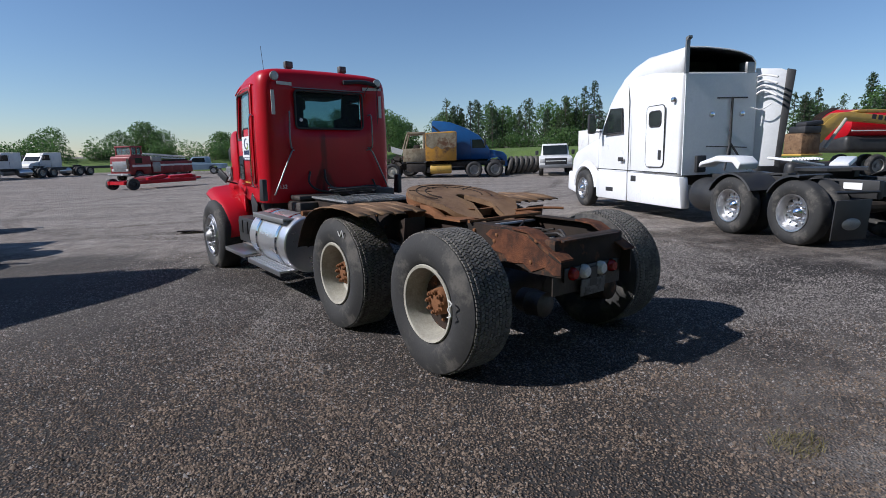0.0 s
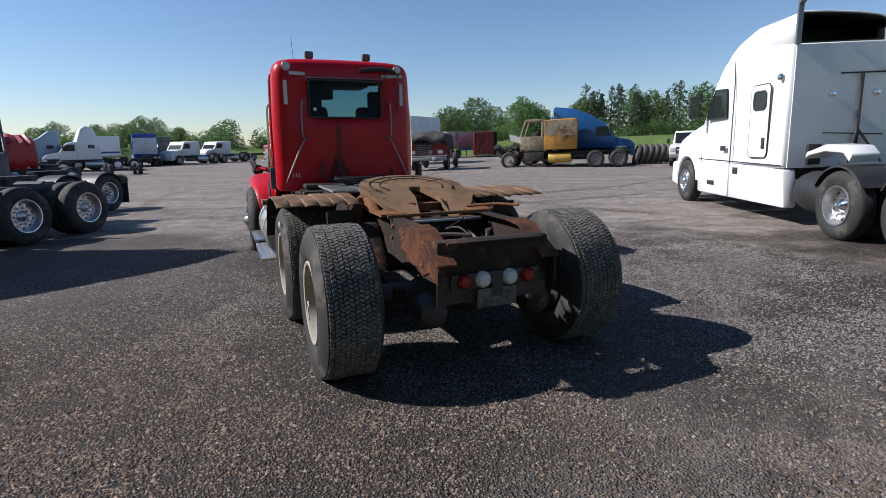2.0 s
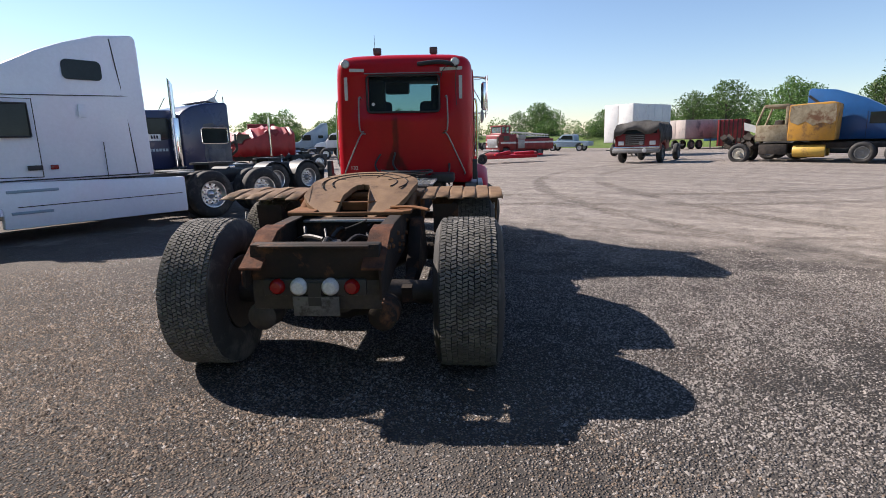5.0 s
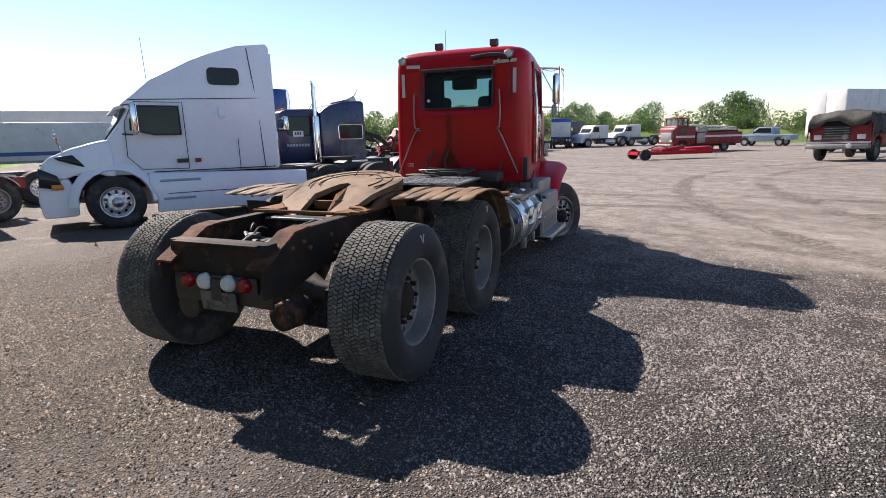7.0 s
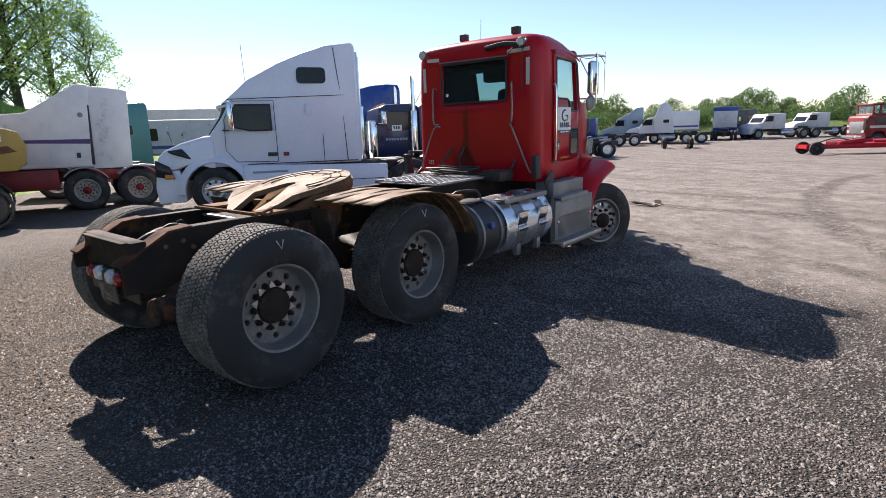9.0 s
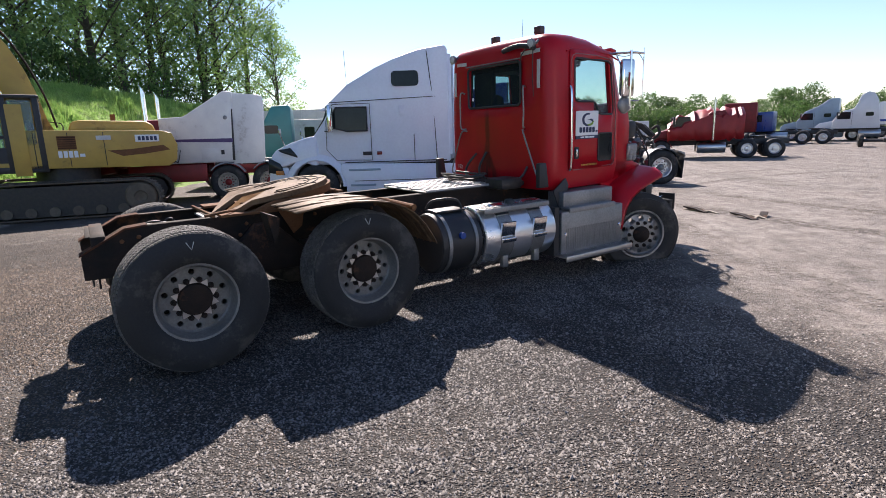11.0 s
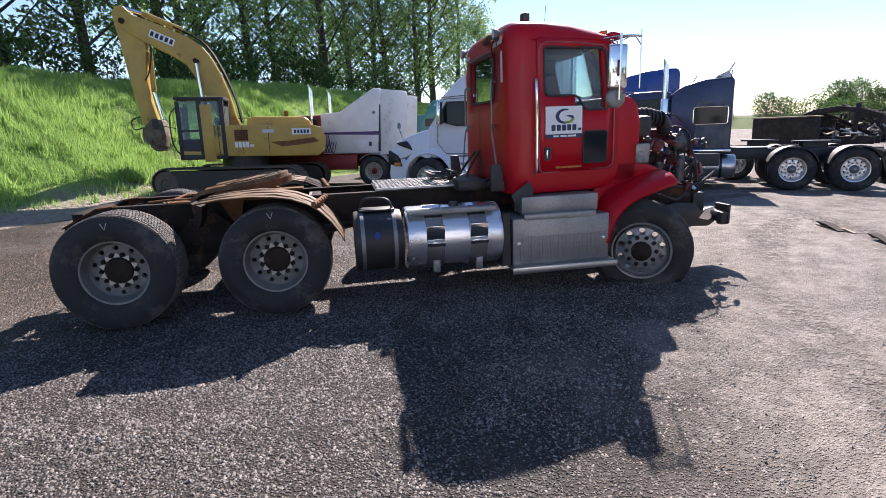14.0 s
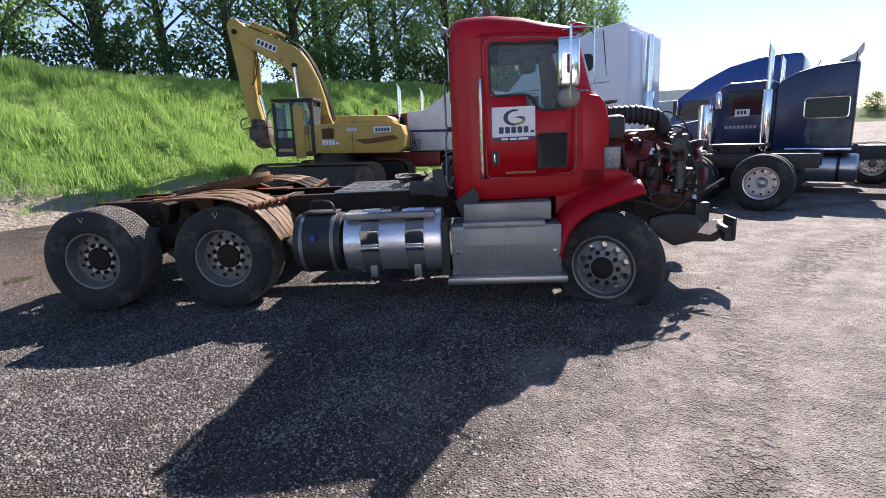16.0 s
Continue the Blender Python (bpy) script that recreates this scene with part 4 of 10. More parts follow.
    mark("sign_swirl", [(0.0, 0.0), (0.06, 0.008), (0.10, 0.036), (0.112, 0.03), (0.09, -0.004), (0.05, -0.018), (0.01, -0.014)], SIGNGREEN, 0.002)
    for i in range(5):
        mark("sign_bar", rrect(-0.135 + 0.056 * i, -0.088, -0.092 + 0.056 * i, -0.03, 0.008, 2), SIGNBLUE)
    mark("sign_bar", rrect(0.15, -0.088, 0.185, -0.066, 0.004, 2), SIGNBLUE)
    sp = part("sign_strip", flat(B(), rrect(-0.195, -0.157, 0.195, -0.121, 0.003), "X", -0.003, 0.006), SIGNBLUE, cab, "", sm)
    for y, w in ((-0.085, 0.06), (-0.005, 0.065), (0.085, 0.09)):
        part("sign_bar", box(B(), (k, y * s, -0.139), (0.003, w, 0.017)), SIGNWHITE, sp)
    b = B()
    for i in range(11):
        box(b, side(s, 4.11 + 0.026 * i, 1.195, 0.017), (0.004, 0.018, 0.02))
    pieces("lettering_bar", b, BURNT, cab)

s = 1
# mirror folded flat along the door line: housing, glass, brackets and round convex mirror
mir = part("mirror", box(B(), (1.10, 4.645, 2.127), (0.062, 0.185, 0.405), (0, 0, -6), bevel=0.028, seg=3), POLISHED, RT, "tall chrome door mirror on rods")
part("mirror_glass", box(B(), (1.066, 4.642, 2.127), (0.006, 0.15, 0.35), (0, 0, -6)), MIRROR, mir)
part("mirror_rib", box(B(), (1.132, 4.648, 2.11), (0.012, 0.04, 0.15), (0, 0, -6), bevel=0.005), RED_OLD, mir)
part("round_mirror", lathe(B(), [(0.0001, 0.03), (0.06, 0.024), (0.09, 0.01), (0.096, 0.0), (0.09, -0.012), (0.0001, -0.014)], 24, "X", pose(1.07, 4.65, 1.838, 0, 0, -8)), DULLALU, mir, "round grey convex mirror")
tubes("mirror_bracket", [[(0.82, 4.60, 2.41), (1.10, 4.70, 2.40), (1.155, 4.845, 2.39)], [(0.80, 4.78, 2.42), (1.02, 4.82, 2.41), (1.16, 4.85, 2.385)], [(0.84, 4.76, 1.90), (1.06, 4.70, 1.885), (1.15, 4.80, 1.88)], [(0.86, 4.76, 2.39), (1.08, 4.74, 2.0)],
                         [(1.155, 4.85, 2.45), (1.155, 4.85, 1.92)], [(1.13, 4.66, 2.42), (1.135, 4.66, 2.1), (1.13, 4.66, 1.82)]], (0.010, 0.009, 0.010, 0.007, 0.006, 0.012), POLISHED, mir, "", 3)
part("wiring", tube(B(), curve_pts([(0.82, 4.66, 2.42), (1.0, 4.72, 2.37), (1.1, 4.8, 2.4), (1.15, 4.86, 2.3)], 5), 0.004), PLASTIC, mir)

b = B()
box(b, (-1.12, 4.55, 1.28), (0.03, 0.20, 0.10), (35, 0, 20), bevel=0.012)
tube(b, [(-0.9, 4.7, 1.16), (-1.05, 4.62, 1.2), (-1.12, 4.55, 1.28)], 0.012)
part("broken_mirror", b, PLASTIC, RT, "broken mirror hanging from its arm")

# back of the cab: tapes, lamps, grab rods, cables, roof beacons
for s in (1, -1):
    b = B()
    box(b, (0.63 if s > 0 else -0.60, 3.598, 2.41), (0.29 if s > 0 else 0.19, 0.006, 0.04), (0, -2 * s, 0))
    part("reflective_tape", b, REFLECT, cab)
    b = B()
    box(b, (s * 0.752, 3.602, 2.18), (0.042, 0.008, 0.29))
    part("reflective_tape", b, REFLECT, cab)
    b = B()
    lathe(b, [(0.0001, 0.05), (0.035, 0.045), (0.052, 0.015), (0.056, -0.005), (0.05, -0.012), (0.0001, -0.014)], 20, "Y", pose(s * 0.71 - 0.025, 3.555, 2.485))
    tube(b, [(s * 0.72, 3.6, 2.49), (s * 0.72, 3.63, 2.52)], 0.014)
    lamp = part("work_lamp", b, DULLALU, cab, "round rear work lamp")
    b = B()
    lathe(b, [(0.0001, -0.022), (0.03, -0.02), (0.046, -0.013)], 18, "Y", pose(s * 0.71 - 0.025, 3.555, 2.485))
    part("lamp_lens", b, LAMPWHITE, lamp)
    b = B()
    tube(b, curve_pts([(s * 0.555, 3.6, 2.06), (s * 0.575, 3.545, 2.05), (s * 0.585, 3.545, 1.8), (s * 0.575, 3.545, 1.64), (s * 0.54, 3.6, 1.63)], 5), 0.010)
    part("grab_bar", b, DULLALU, cab)
    b = B()
    tube(b, curve_pts([(s * 0.52, 3.6, 1.60), (s * 0.575, 3.545, 1.58), (s * 0.70, 3.54, 1.32), (s * 0.80, 3.545, 1.10), (s * 0.80, 3.6, 1.06)], 5), 0.010)
    part("grab_bar", b, DULLALU, cab)
    b = B()
    box(b, (s * 0.382, 3.97, 2.69), (0.105, 0.075, 0.085), bevel=0.012)
    box(b, (s * 0.382, 3.97, 2.63), (0.07, 0.05, 0.06))
    part("marker_lamp", b, ENGINE_GREY, cab)
b = B()
tube(b, curve_pts([(0.2, 3.59, 2.47), (0.45, 3.57, 2.49), (0.62, 3.56, 2.47), (0.72, 3.57, 2.44)], 5), 0.028)
tube(b, curve_pts([(0.58, 3.58, 2.45), (0.52, 3.57, 2.38), (0.5, 3.585, 2.30)], 4), 0.006)
tube(b, curve_pts([(0.70, 3.57, 2.45), (0.69, 3.575, 2.2), (0.70, 3.58, 1.95)], 4), 0.005)
part("wiring", b, PLASTIC, cab, "loose black wiring")
b = B()
frame_strip(b, rrect(-0.475, 1.875, 0.475, 2.34, 0.05), "Y", 3.598, 0.014, 0.01)
part("window_gasket", b, PLASTIC, cab)
b = B()
tube(b, [(-0.5, 3.585, 2.365), (0.5, 3.585, 2.365)], 0.007)
part("drip_rail", b, DULLALU, cab)
b = B()
lathe(b, [(0.0001, -0.006), (0.018, -0.004), (0.022, 0.0)], 14, "Y", pose(-0.4, 3.61, 1.98))
part("sticker", b, SIGNWHITE, cab)
tx = bpy.data.curves.new("unit_number", "FONT")
tx.body, tx.size, tx.extrude = "132", 0.07, 0.001
txo = new("unit_number", tx)
txo.parent = cab
txo.matrix_basis = pose(-0.74, 3.597, 1.13, 90, 0, 0)
tx.materials.append(REFLECT)
# vent hoods and roof ridge marks
for x, y in ((0.25, 4.5), (-0.25, 4.5), (0.55, 4.55), (-0.55, 4.55), (0, 4.5)):
    part("roof_marker_lamp", box(B(), (x, y + 0.2, 2.51), (0.13, 0.05, 0.045), bevel=0.018), AMBER, cab)
b = B()
box(b, (0.68, 4.80, 2.455), (0.16, 0.12, 0.07), (-14, 0, 0), bevel=0.03)
box(b, (-0.68, 4.80, 2.455), (0.16, 0.12, 0.07), (-14, 0, 0), bevel=0.03)
pieces("roof_bracket", b, RED, cab)
part("antenna", tube(B(), [(-0.5, 4.5, 2.48), (-0.52, 4.55, 3.0)], 0.003), PLASTIC, cab)

# inside
for s in (1, -1):
    b = B()
    box(b, (s * 0.42, 4.1, 1.32), (0.5, 0.5, 0.16), bevel=0.05)
    box(b, (s * 0.42, 3.86, 1.68), (0.46, 0.14, 0.7), (-6, 0, 0), bevel=0.06)
    box(b, (s * 0.45, 3.84, 2.08), (0.2 if s > 0 else 0.36, 0.10, 0.3 if s > 0 else 0.44), bevel=0.04)
    box(b, (s * 0.42, 4.1, 1.12), (0.4, 0.4, 0.26))
    part("seat", b, CLOTH, cab, "dark cloth high-back seat")
b = B()
box(b, (0, 4.82, 1.5), (1.6, 0.24, 0.42), bevel=0.06)
part("dashboard", b, PLASTIC, cab)
b = B()
lathe(b, [(0.2 + 0.016 * math.cos(a), 0.016 * math.sin(a)) for a in (2 * math.pi * k / 8 for k in range(8))], 28, "Z", pose(-0.42, 4.58, 1.66, -55, 0, 0), close=True)
tube(b, [(-0.42, 4.58, 1.66), (-0.42, 4.75, 1.5)], 0.03)
box(b, (-0.42, 4.58, 1.66), (0.36, 0.03, 0.02), (-55, 0, 0))
part("steering_wheel", b, PLASTIC, cab)

part("headliner", box(B(), (-0.1, 4.35, 2.36), (1.1, 0.5, 0.1), bevel=0.03), PLASTIC, cab)
part("overhead_console", box(B(), (-0.18, 4.4, 2.24), (0.34, 0.16, 0.16), bevel=0.03), PLASTIC, cab)
# cowl, firewall, lamp boxes and the cut fenders
for s in (1, -1):
    b = B()
    slab(b, [(4.74, 0.97), (5.02, 0.97), (5.05, 1.25), (5.06, 1.6), (5.02, 1.78), (4.96, 1.85), (4.82, 1.88), (4.74, 1.86)], s * 0.55, s * 0.855, bevel=0.025)
    part("cowl_side", b, RED, RT)
    b = B()
    box(b, (s * 0.74, 5.12, 1.56), (0.22, 0.17, 0.22), bevel=0.05)
    part("air_inlet", b, PLASTIC, RT, "black air inlet box")
    b = B()
    box(b, (s * 0.865, 5.08, 1.285), (0.05, 0.15, 0.21), (0, 8 * s, s * -12), bevel=0.02)
    hl = part("lamp_housing", b, DULLALU, RT, "chrome multi-bulb lamp")
    b = B()
    for i in range(2):
        for k in range(3):
            box(b, (s * (0.886 + 0.006 * i), 5.05 + 0.062 * i, 1.222 + 0.062 * k), (0.014, 0.045, 0.045), (0, 0, s * -12), bevel=0.006)
    pieces("lamp_lens", b, DARKLENS, hl)
    # fender: an arch band over the rear and top of the steer wheel, flared and sheared off in front
    b = B()
    arc = [(p.x, p.y) for p in curve_pts([(4.57, 0.43, 0), (4.605, 0.56, 0), (4.67, 0.70, 0), (4.77, 0.80, 0), (4.90, 0.87, 0), (5.04, 0.92, 0), (5.17, 0.96, 0), (5.31, 1.0, 0)], 3)]
    rows = []
    for i, (y, z) in enumerate(arc):
        (ya, za), (yb, zb) = arc[max(0, i - 1)], arc[min(len(arc) - 1, i + 1)]
        n = Vector((-(zb - za), yb - ya)).normalized()
        rows.append([b.verts.new((s * x, y + n.x * o, z + n.y * o)) for x, o in ((0.62, 0.13), (0.86, 0.125), (1.06, 0.10), (1.13, 0.06), (1.165, 0.01), (1.16, -0.02))])
    for r0, r1 in zip(rows, rows[1:]):
        for i in range(5):
            b.faces.new((r0[i], r0[i + 1], r1[i + 1], r1[i]))
    fen = part("fender", b, (RED, BLACK), RT, "red fender sheared off at the front")
    fs = fen.modifiers.new("thickness", "SOLIDIFY")
    fs.thickness, fs.offset, fs.material_offset = 0.014, -1, 1
    b = B()
    slab(b, [(4.56, 0.98), (4.58, 0.58), (4.62, 0.64), (4.68, 0.82), (4.80, 0.96), (4.95, 1.03), (4.95, 1.22), (4.6, 1.22)], s * 0.80, s * 0.85, bevel=0.012)
    slab(b, [(4.5, 1.0), (4.9, 1.0), (5.1, 1.06), (5.28, 1.09), (5.28, 1.13), (5.08, 1.2), (4.7, 1.22), (4.5, 1.1)], s * 0.6, s * 0.855, bevel=0.03)
    part("fender_panel", b, RED, RT)
    b = B()
    slab(b, [(3.62, 0.95), (3.72, 0.72), (3.8, 0.72), (3.85, 1.0), (3.8, 1.08)], s * 0.985, s * 1.0, bevel=0.004)
    part("mud_guard", b, PLASTIC, RT)
b = B()
box(b, (0, 5.02, 1.3), (1.5, 0.06, 0.75), bevel=0.02)
part("firewall", b, BLACK, RT)

# engine and front end
rs = random.Random(11)
b = B()
box(b, (0.0, 5.48, 1.16), (0.36, 0.95, 0.5), bevel=0.03)
box(b, (0.0, 5.45, 1.45), (0.3, 0.85, 0.12), bevel=0.03)
for i in range(6):
    tube(b, [(0.15, 5.12 + 0.14 * i, 1.35), (0.30, 5.13 + 0.14 * i, 1.28)], 0.035, 8)
    box(b, (0.2, 5.12 + 0.14 * i, 1.1), (0.09, 0.09, 0.2), bevel=0.02)
lathe(b, [(0.0001, -0.06), (0.11, -0.05), (0.11, 0.05), (0.0001, 0.06)], 18, "Y", pose(0.33, 5.35, 1.2))
part("engine_block", b, ENGINE, RT, "exposed red engine block covered in grime")
b = B()
lathe(b, [(0.0001, -0.03), (0.14, -0.03), (0.14, 0.03), (0.0001, 0.03)], 24, "Y", pose(0.0, 6.0, 1.28))
lathe(b, [(0.0001, -0.03), (0.09, -0.03), (0.09, 0.03), (0.0001, 0.03)], 20, "Y", pose(0.22, 6.0, 1.02))
lathe(b, [(0.0001, -0.08), (0.085, -0.07), (0.085, 0.07), (0.0001, 0.08)], 18, "Y", pose(0.35, 5.82, 1.35))
lathe(b, [(0.0001, -0.15), (0.06, -0.14), (0.06, 0.14), (0.0001, 0.15)], 16, "Z", pose(0.36, 5.6, 1.0))
lathe(b, [(0.0001, -0.15), (0.055, -0.14), (0.055, 0.14), (0.0001, 0.15)], 16, "Z", pose(0.36, 5.86, 1.05))
box(b, (0.12, 5.9, 1.40), (0.28, 0.16, 0.10), bevel=0.02)
pieces("engine_pump", b, ENGINE_GREY, RT, "grey pump or pulley on the engine")
lines = []
for i in range(40):
    p = Vector((rs.uniform(-0.38, 0.44), rs.uniform(5.08, 6.05), rs.uniform(0.78, 1.5)))
    q = p + Vector((rs.uniform(-0.1, 0.1), rs.uniform(-0.3, 0.3), rs.uniform(-0.22, 0.2)))
    lines.append([p, (p + q) / 2 + Vector((rs.uniform(0, 0.12), rs.uniform(-0.1, 0.1), rs.uniform(-0.12, 0.1))), q])
tubes("engine_hose", lines, (0.006, 0.009, 0.016, 0.024, 0.009), GREASE, RT, "greasy engine hose")
b = B()
for i in range(26):
    box(b, (rs.uniform(-0.36, 0.42), rs.uniform(5.1, 6.0), rs.uniform(0.85, 1.46)), (rs.uniform(0.03, 0.12), rs.uniform(0.03, 0.13), rs.uniform(0.03, 0.12)), (rs.uniform(-20, 20), rs.uniform(-20, 20), rs.uniform(0, 90)), bevel=0.01)
pieces("engine_bracket", b, GREASE, RT)
for nm, mt, count, lab in (("engine_fitting", POLISHED, 16, "bright pipe fitting"), ("engine_bracket", ENGINE, 18, "red engine bracket"), ("engine_housing", ENGINE_GREY, 12, "grey cast housing")):
    b = B()
    for i in range(count):
        p = pose(rs.uniform(0.1, 0.5), rs.uniform(5.08, 6.1), rs.uniform(0.8, 1.45), rs.uniform(-30, 30), rs.uniform(-30, 30), rs.uniform(0, 90))
        r, d = rs.uniform(0.015, 0.045), rs.uniform(0.02, 0.07)
        if mt is ENGINE:
            merge(b, box(B(), (0, 0, 0), (2.4 * r, 3 * r, 2 * d), bevel=0.008), p)
        else:
            lathe(b, [(0.0001, -d), (r, -d * 0.9), (r, -d * 0.3), (r * 1.25, -d * 0.25), (r * 1.25, d * 0.1), (r * 0.8, d * 0.15), (r * 0.8, d), (0.0001, d)], 10, "Z", p)
    pieces(nm, b, mt, RT, lab)
tubes("engine_hose", [[(rs.uniform(0.2, 0.5), 5.1 + 0.09 * i, rs.uniform(0.85, 1.4)), (rs.uniform(0.3, 0.58), 5.15 + 0.09 * i, rs.uniform(0.8, 1.4)), (rs.uniform(0.2, 0.5), 5.25 + 0.09 * i, rs.uniform(0.7, 1.2))] for i in range(11)], (0.012, 0.018, 0.009), PLASTIC, RT, "black rubber engine hose")
b = B()
tube(b, curve_pts([(0.30, 5.08, 1.66), (0.30, 5.3, 1.67), (0.28, 5.5, 1.66), (0.24, 5.68, 1.60), (0.2, 5.75, 1.5)], 6), 0.085, 14)
air = part("intake_hose", b, PLASTIC, RT, "fat ribbed black air intake hose")
b = B()
for i in range(11):
    y = 5.1 + 0.055 * i
    lathe(b, [(0.083, -0.012), (0.096, -0.006), (0.096, 0.006), (0.083, 0.012)], 18, "Y", pose(0.30 - (0.02 if i > 7 else 0), y, 1.666 - (0.012 * max(0, i - 6))))
part("hose_rib", b, BLACK, air)
b = B()
tube(b, curve_pts([(0.25, 5.72, 1.5), (0.3, 5.85, 1.53), (0.34, 5.98, 1.44), (0.3, 6.0, 1.3)], 5), 0.012)
tube(b, curve_pts([(0.2, 5.6, 1.54), (0.3, 5.72, 1.68), (0.35, 5.88, 1.58), (0.33, 5.95, 1.46)], 5), 0.008)
part("wiring", b, PLASTIC, RT)
b = B()
box(b, (0.05, 5.0, 1.77), (0.9, 0.2, 0.02), (-8, 0, 0))
for i in range(9):
    box(b, (0.05, 4.93 + 0.035 * i, 1.80), (0.8, 0.006, 0.03), (-30, 0, 0))
part("cowl_grille", b, PLASTIC, RT, "black slatted cowl grille")

# frame rails, cross members and the rear end
for s in (1, -1):
    b = B()
    low = 0.71 if s < 0 else 0.64
    slab(b, [(-0.645, low), (-0.645, 0.80), (-0.64, 0.825), (-0.34, 0.985), (-0.24, 1.0), (4.8, 1.0), (6.05, 0.86), (6.12, 0.72), (6.12, 0.60), (4.8, 0.70), (0.3, 0.72), (-0.1, 0.70), (-0.4, low - 0.01)], s * 0.395, s * 0.41)
    rail = part("frame_rail", b, RUSTDARK, RT, "rust-scaled steel frame rail")
    b = B()
    box(b, (s * 0.362, 2.2, 0.996), (0.08, 4.8, 0.012))
    part("rail_flange", b, RUSTDARK, rail)
    b = B()
    slab(b, [(-0.655, 0.82), (-0.655, 0.833), (-0.345, 0.999), (-0.19, 1.012), (-0.19, 0.998), (-0.34, 0.985)], s * 0.295, s * 0.425)
    part("rail_flange", b, SCALE, rail, "rust-brown bent flange")
    # thick rust flaking off the rail's end
    rq = random.Random(31 + s)
    edge = [(-0.648, 0.725), (-0.648, 0.80)] + [(-0.6 + 0.07 * k, 0.825 + 0.036 * k + rq.uniform(-0.012, 0.004)) for k in range(5)] + [(-0.12, 0.99), (0.05, 0.985 + rq.uniform(-0.02, 0)), (0.1, 0.93), (0.0, 0.88), (0.06, 0.82), (-0.1, 0.8), (-0.15, 0.74), (-0.3, 0.76), (-0.38, 0.71), (-0.5, 0.76), (-0.58, 0.72)]
    if s < 0:
        part("rust_scale", slab(B(), edge, s * 0.409, s * (0.418 if s < 0 else 0.413)), SCALE, rail)
    bolt_me = finish("bolt", lathe(B(), [(0.018, -0.006), (0.014, 0.01), (0.0001, 0.014)], 8, "X"), RUST)
    for k in range(16):
        p = (s * 0.414, rs.uniform(-0.5, 2.0), rs.uniform(0.76, 0.96))
        part("bolt", bolt_me, None, rail, "", pose(*p, 0, 0, 0 if s > 0 else 180))
    # rear spring hanger blocks and axle seats
    b = B()
    slab(b, [(0.2, 0.5), (1.15, 0.5), (0.95, 0.72), (0.75, 0.92), (0.6, 0.92), (0.4, 0.72)], s * 0.43, s * 0.53, bevel=0.01)
    for k in range(5):
        slab(b, [(-0.12, 0.56 - 0.02 * k), (0.3, 0.60 - 0.02 * k), (0.675, 0.63 - 0.025 * k), (1.05, 0.60 - 0.02 * k), (1.47, 0.56 - 0.02 * k), (1.47, 0.54 - 0.02 * k), (1.05, 0.58 - 0.02 * k), (0.675, 0.605 - 0.025 * k), (0.3, 0.58 - 0.02 * k), (-0.12, 0.54 - 0.02 * k)], s * 0.45, s * 0.52)
    part("leaf_spring", b, RUSTDARK, RT)
    b = B()
    box(b, (s * 0.40, 6.08, 0.66), (0.10, 0.14, 0.22), bevel=0.01)
    slab(b, [(5.55, 0.50), (5.8, 0.34), (6.0, 0.38), (6.2, 0.37), (6.28, 0.42), (6.28, 0.6), (6.1, 0.55), (6.0, 0.66), (5.75, 0.68), (5.55, 0.64)], s * 0.40, s * 0.5, bevel=0.02)
    box(b, (s * 0.55, 6.24, 0.55), (0.32, 0.10, 0.05), (0, 4, 0), bevel=0.012)
    box(b, (s * 0.60, 6.285, 0.54), (0.24, 0.03, 0.22), bevel=0.008)
    box(b, (s * 0.66, 6.25, 0.47), (0.09, 0.10, 0.10), bevel=0.015)
    tube(b, [(s * 0.44, 5.3, 0.95), (s * 0.45, 5.9, 0.84), (s * 0.46, 6.1, 0.9), (s * 0.42, 6.28, 1.0)], 0.014)
    part("torn_bright_plate", slab(B(), [(5.98, 0.50), (6.06, 0.60), (6.16, 0.62), (6.2, 0.53), (6.1, 0.47)], s * 0.60, s * 0.612), POLISHED, RT, "torn bright metal plate")
    part("bumper_bracket", b, BLACK, RT, "bent black bumper bracket")
    b = B()
    tube(b, curve_pts([(s * 0.42, 5.15, 0.86), (s * 0.52, 5.5, 0.80), (s * 0.52, 5.75, 0.72), (s * 0.44, 5.95, 0.85)], 5), 0.012)
    part("brake_hose", b, GREASE, RT)
for y, z, h in ((-0.52, 0.845, 0.22), (0.35, 0.86, 0.22), (1.7, 0.86, 0.22), (2.9, 0.86, 0.22), (4.2, 0.85, 0.22)):
    b = B()
    box(b, (0, y, z), (0.78, 0.10, h), bevel=0.012)
    cm = part("cross_member", b, RUSTDARK, RT)
    part("cross_bar", box(B(), (0, y - 0.055, z + h / 2 - 0.012), (0.66, 0.05, 0.016), bevel=0.004), RUSTDARK if y < 0 else DECKSTEEL, cm, "worn steel strip")
b = B()
box(b, (0, 5.98, 0.62), (0.78, 0.16, 0.12), bevel=0.02)
tube(b, [(-0.42, 5.95, 0.75), (0.42, 5.95, 0.75)], 0.03)
part("front_cross_member", b, BLACK, RT)
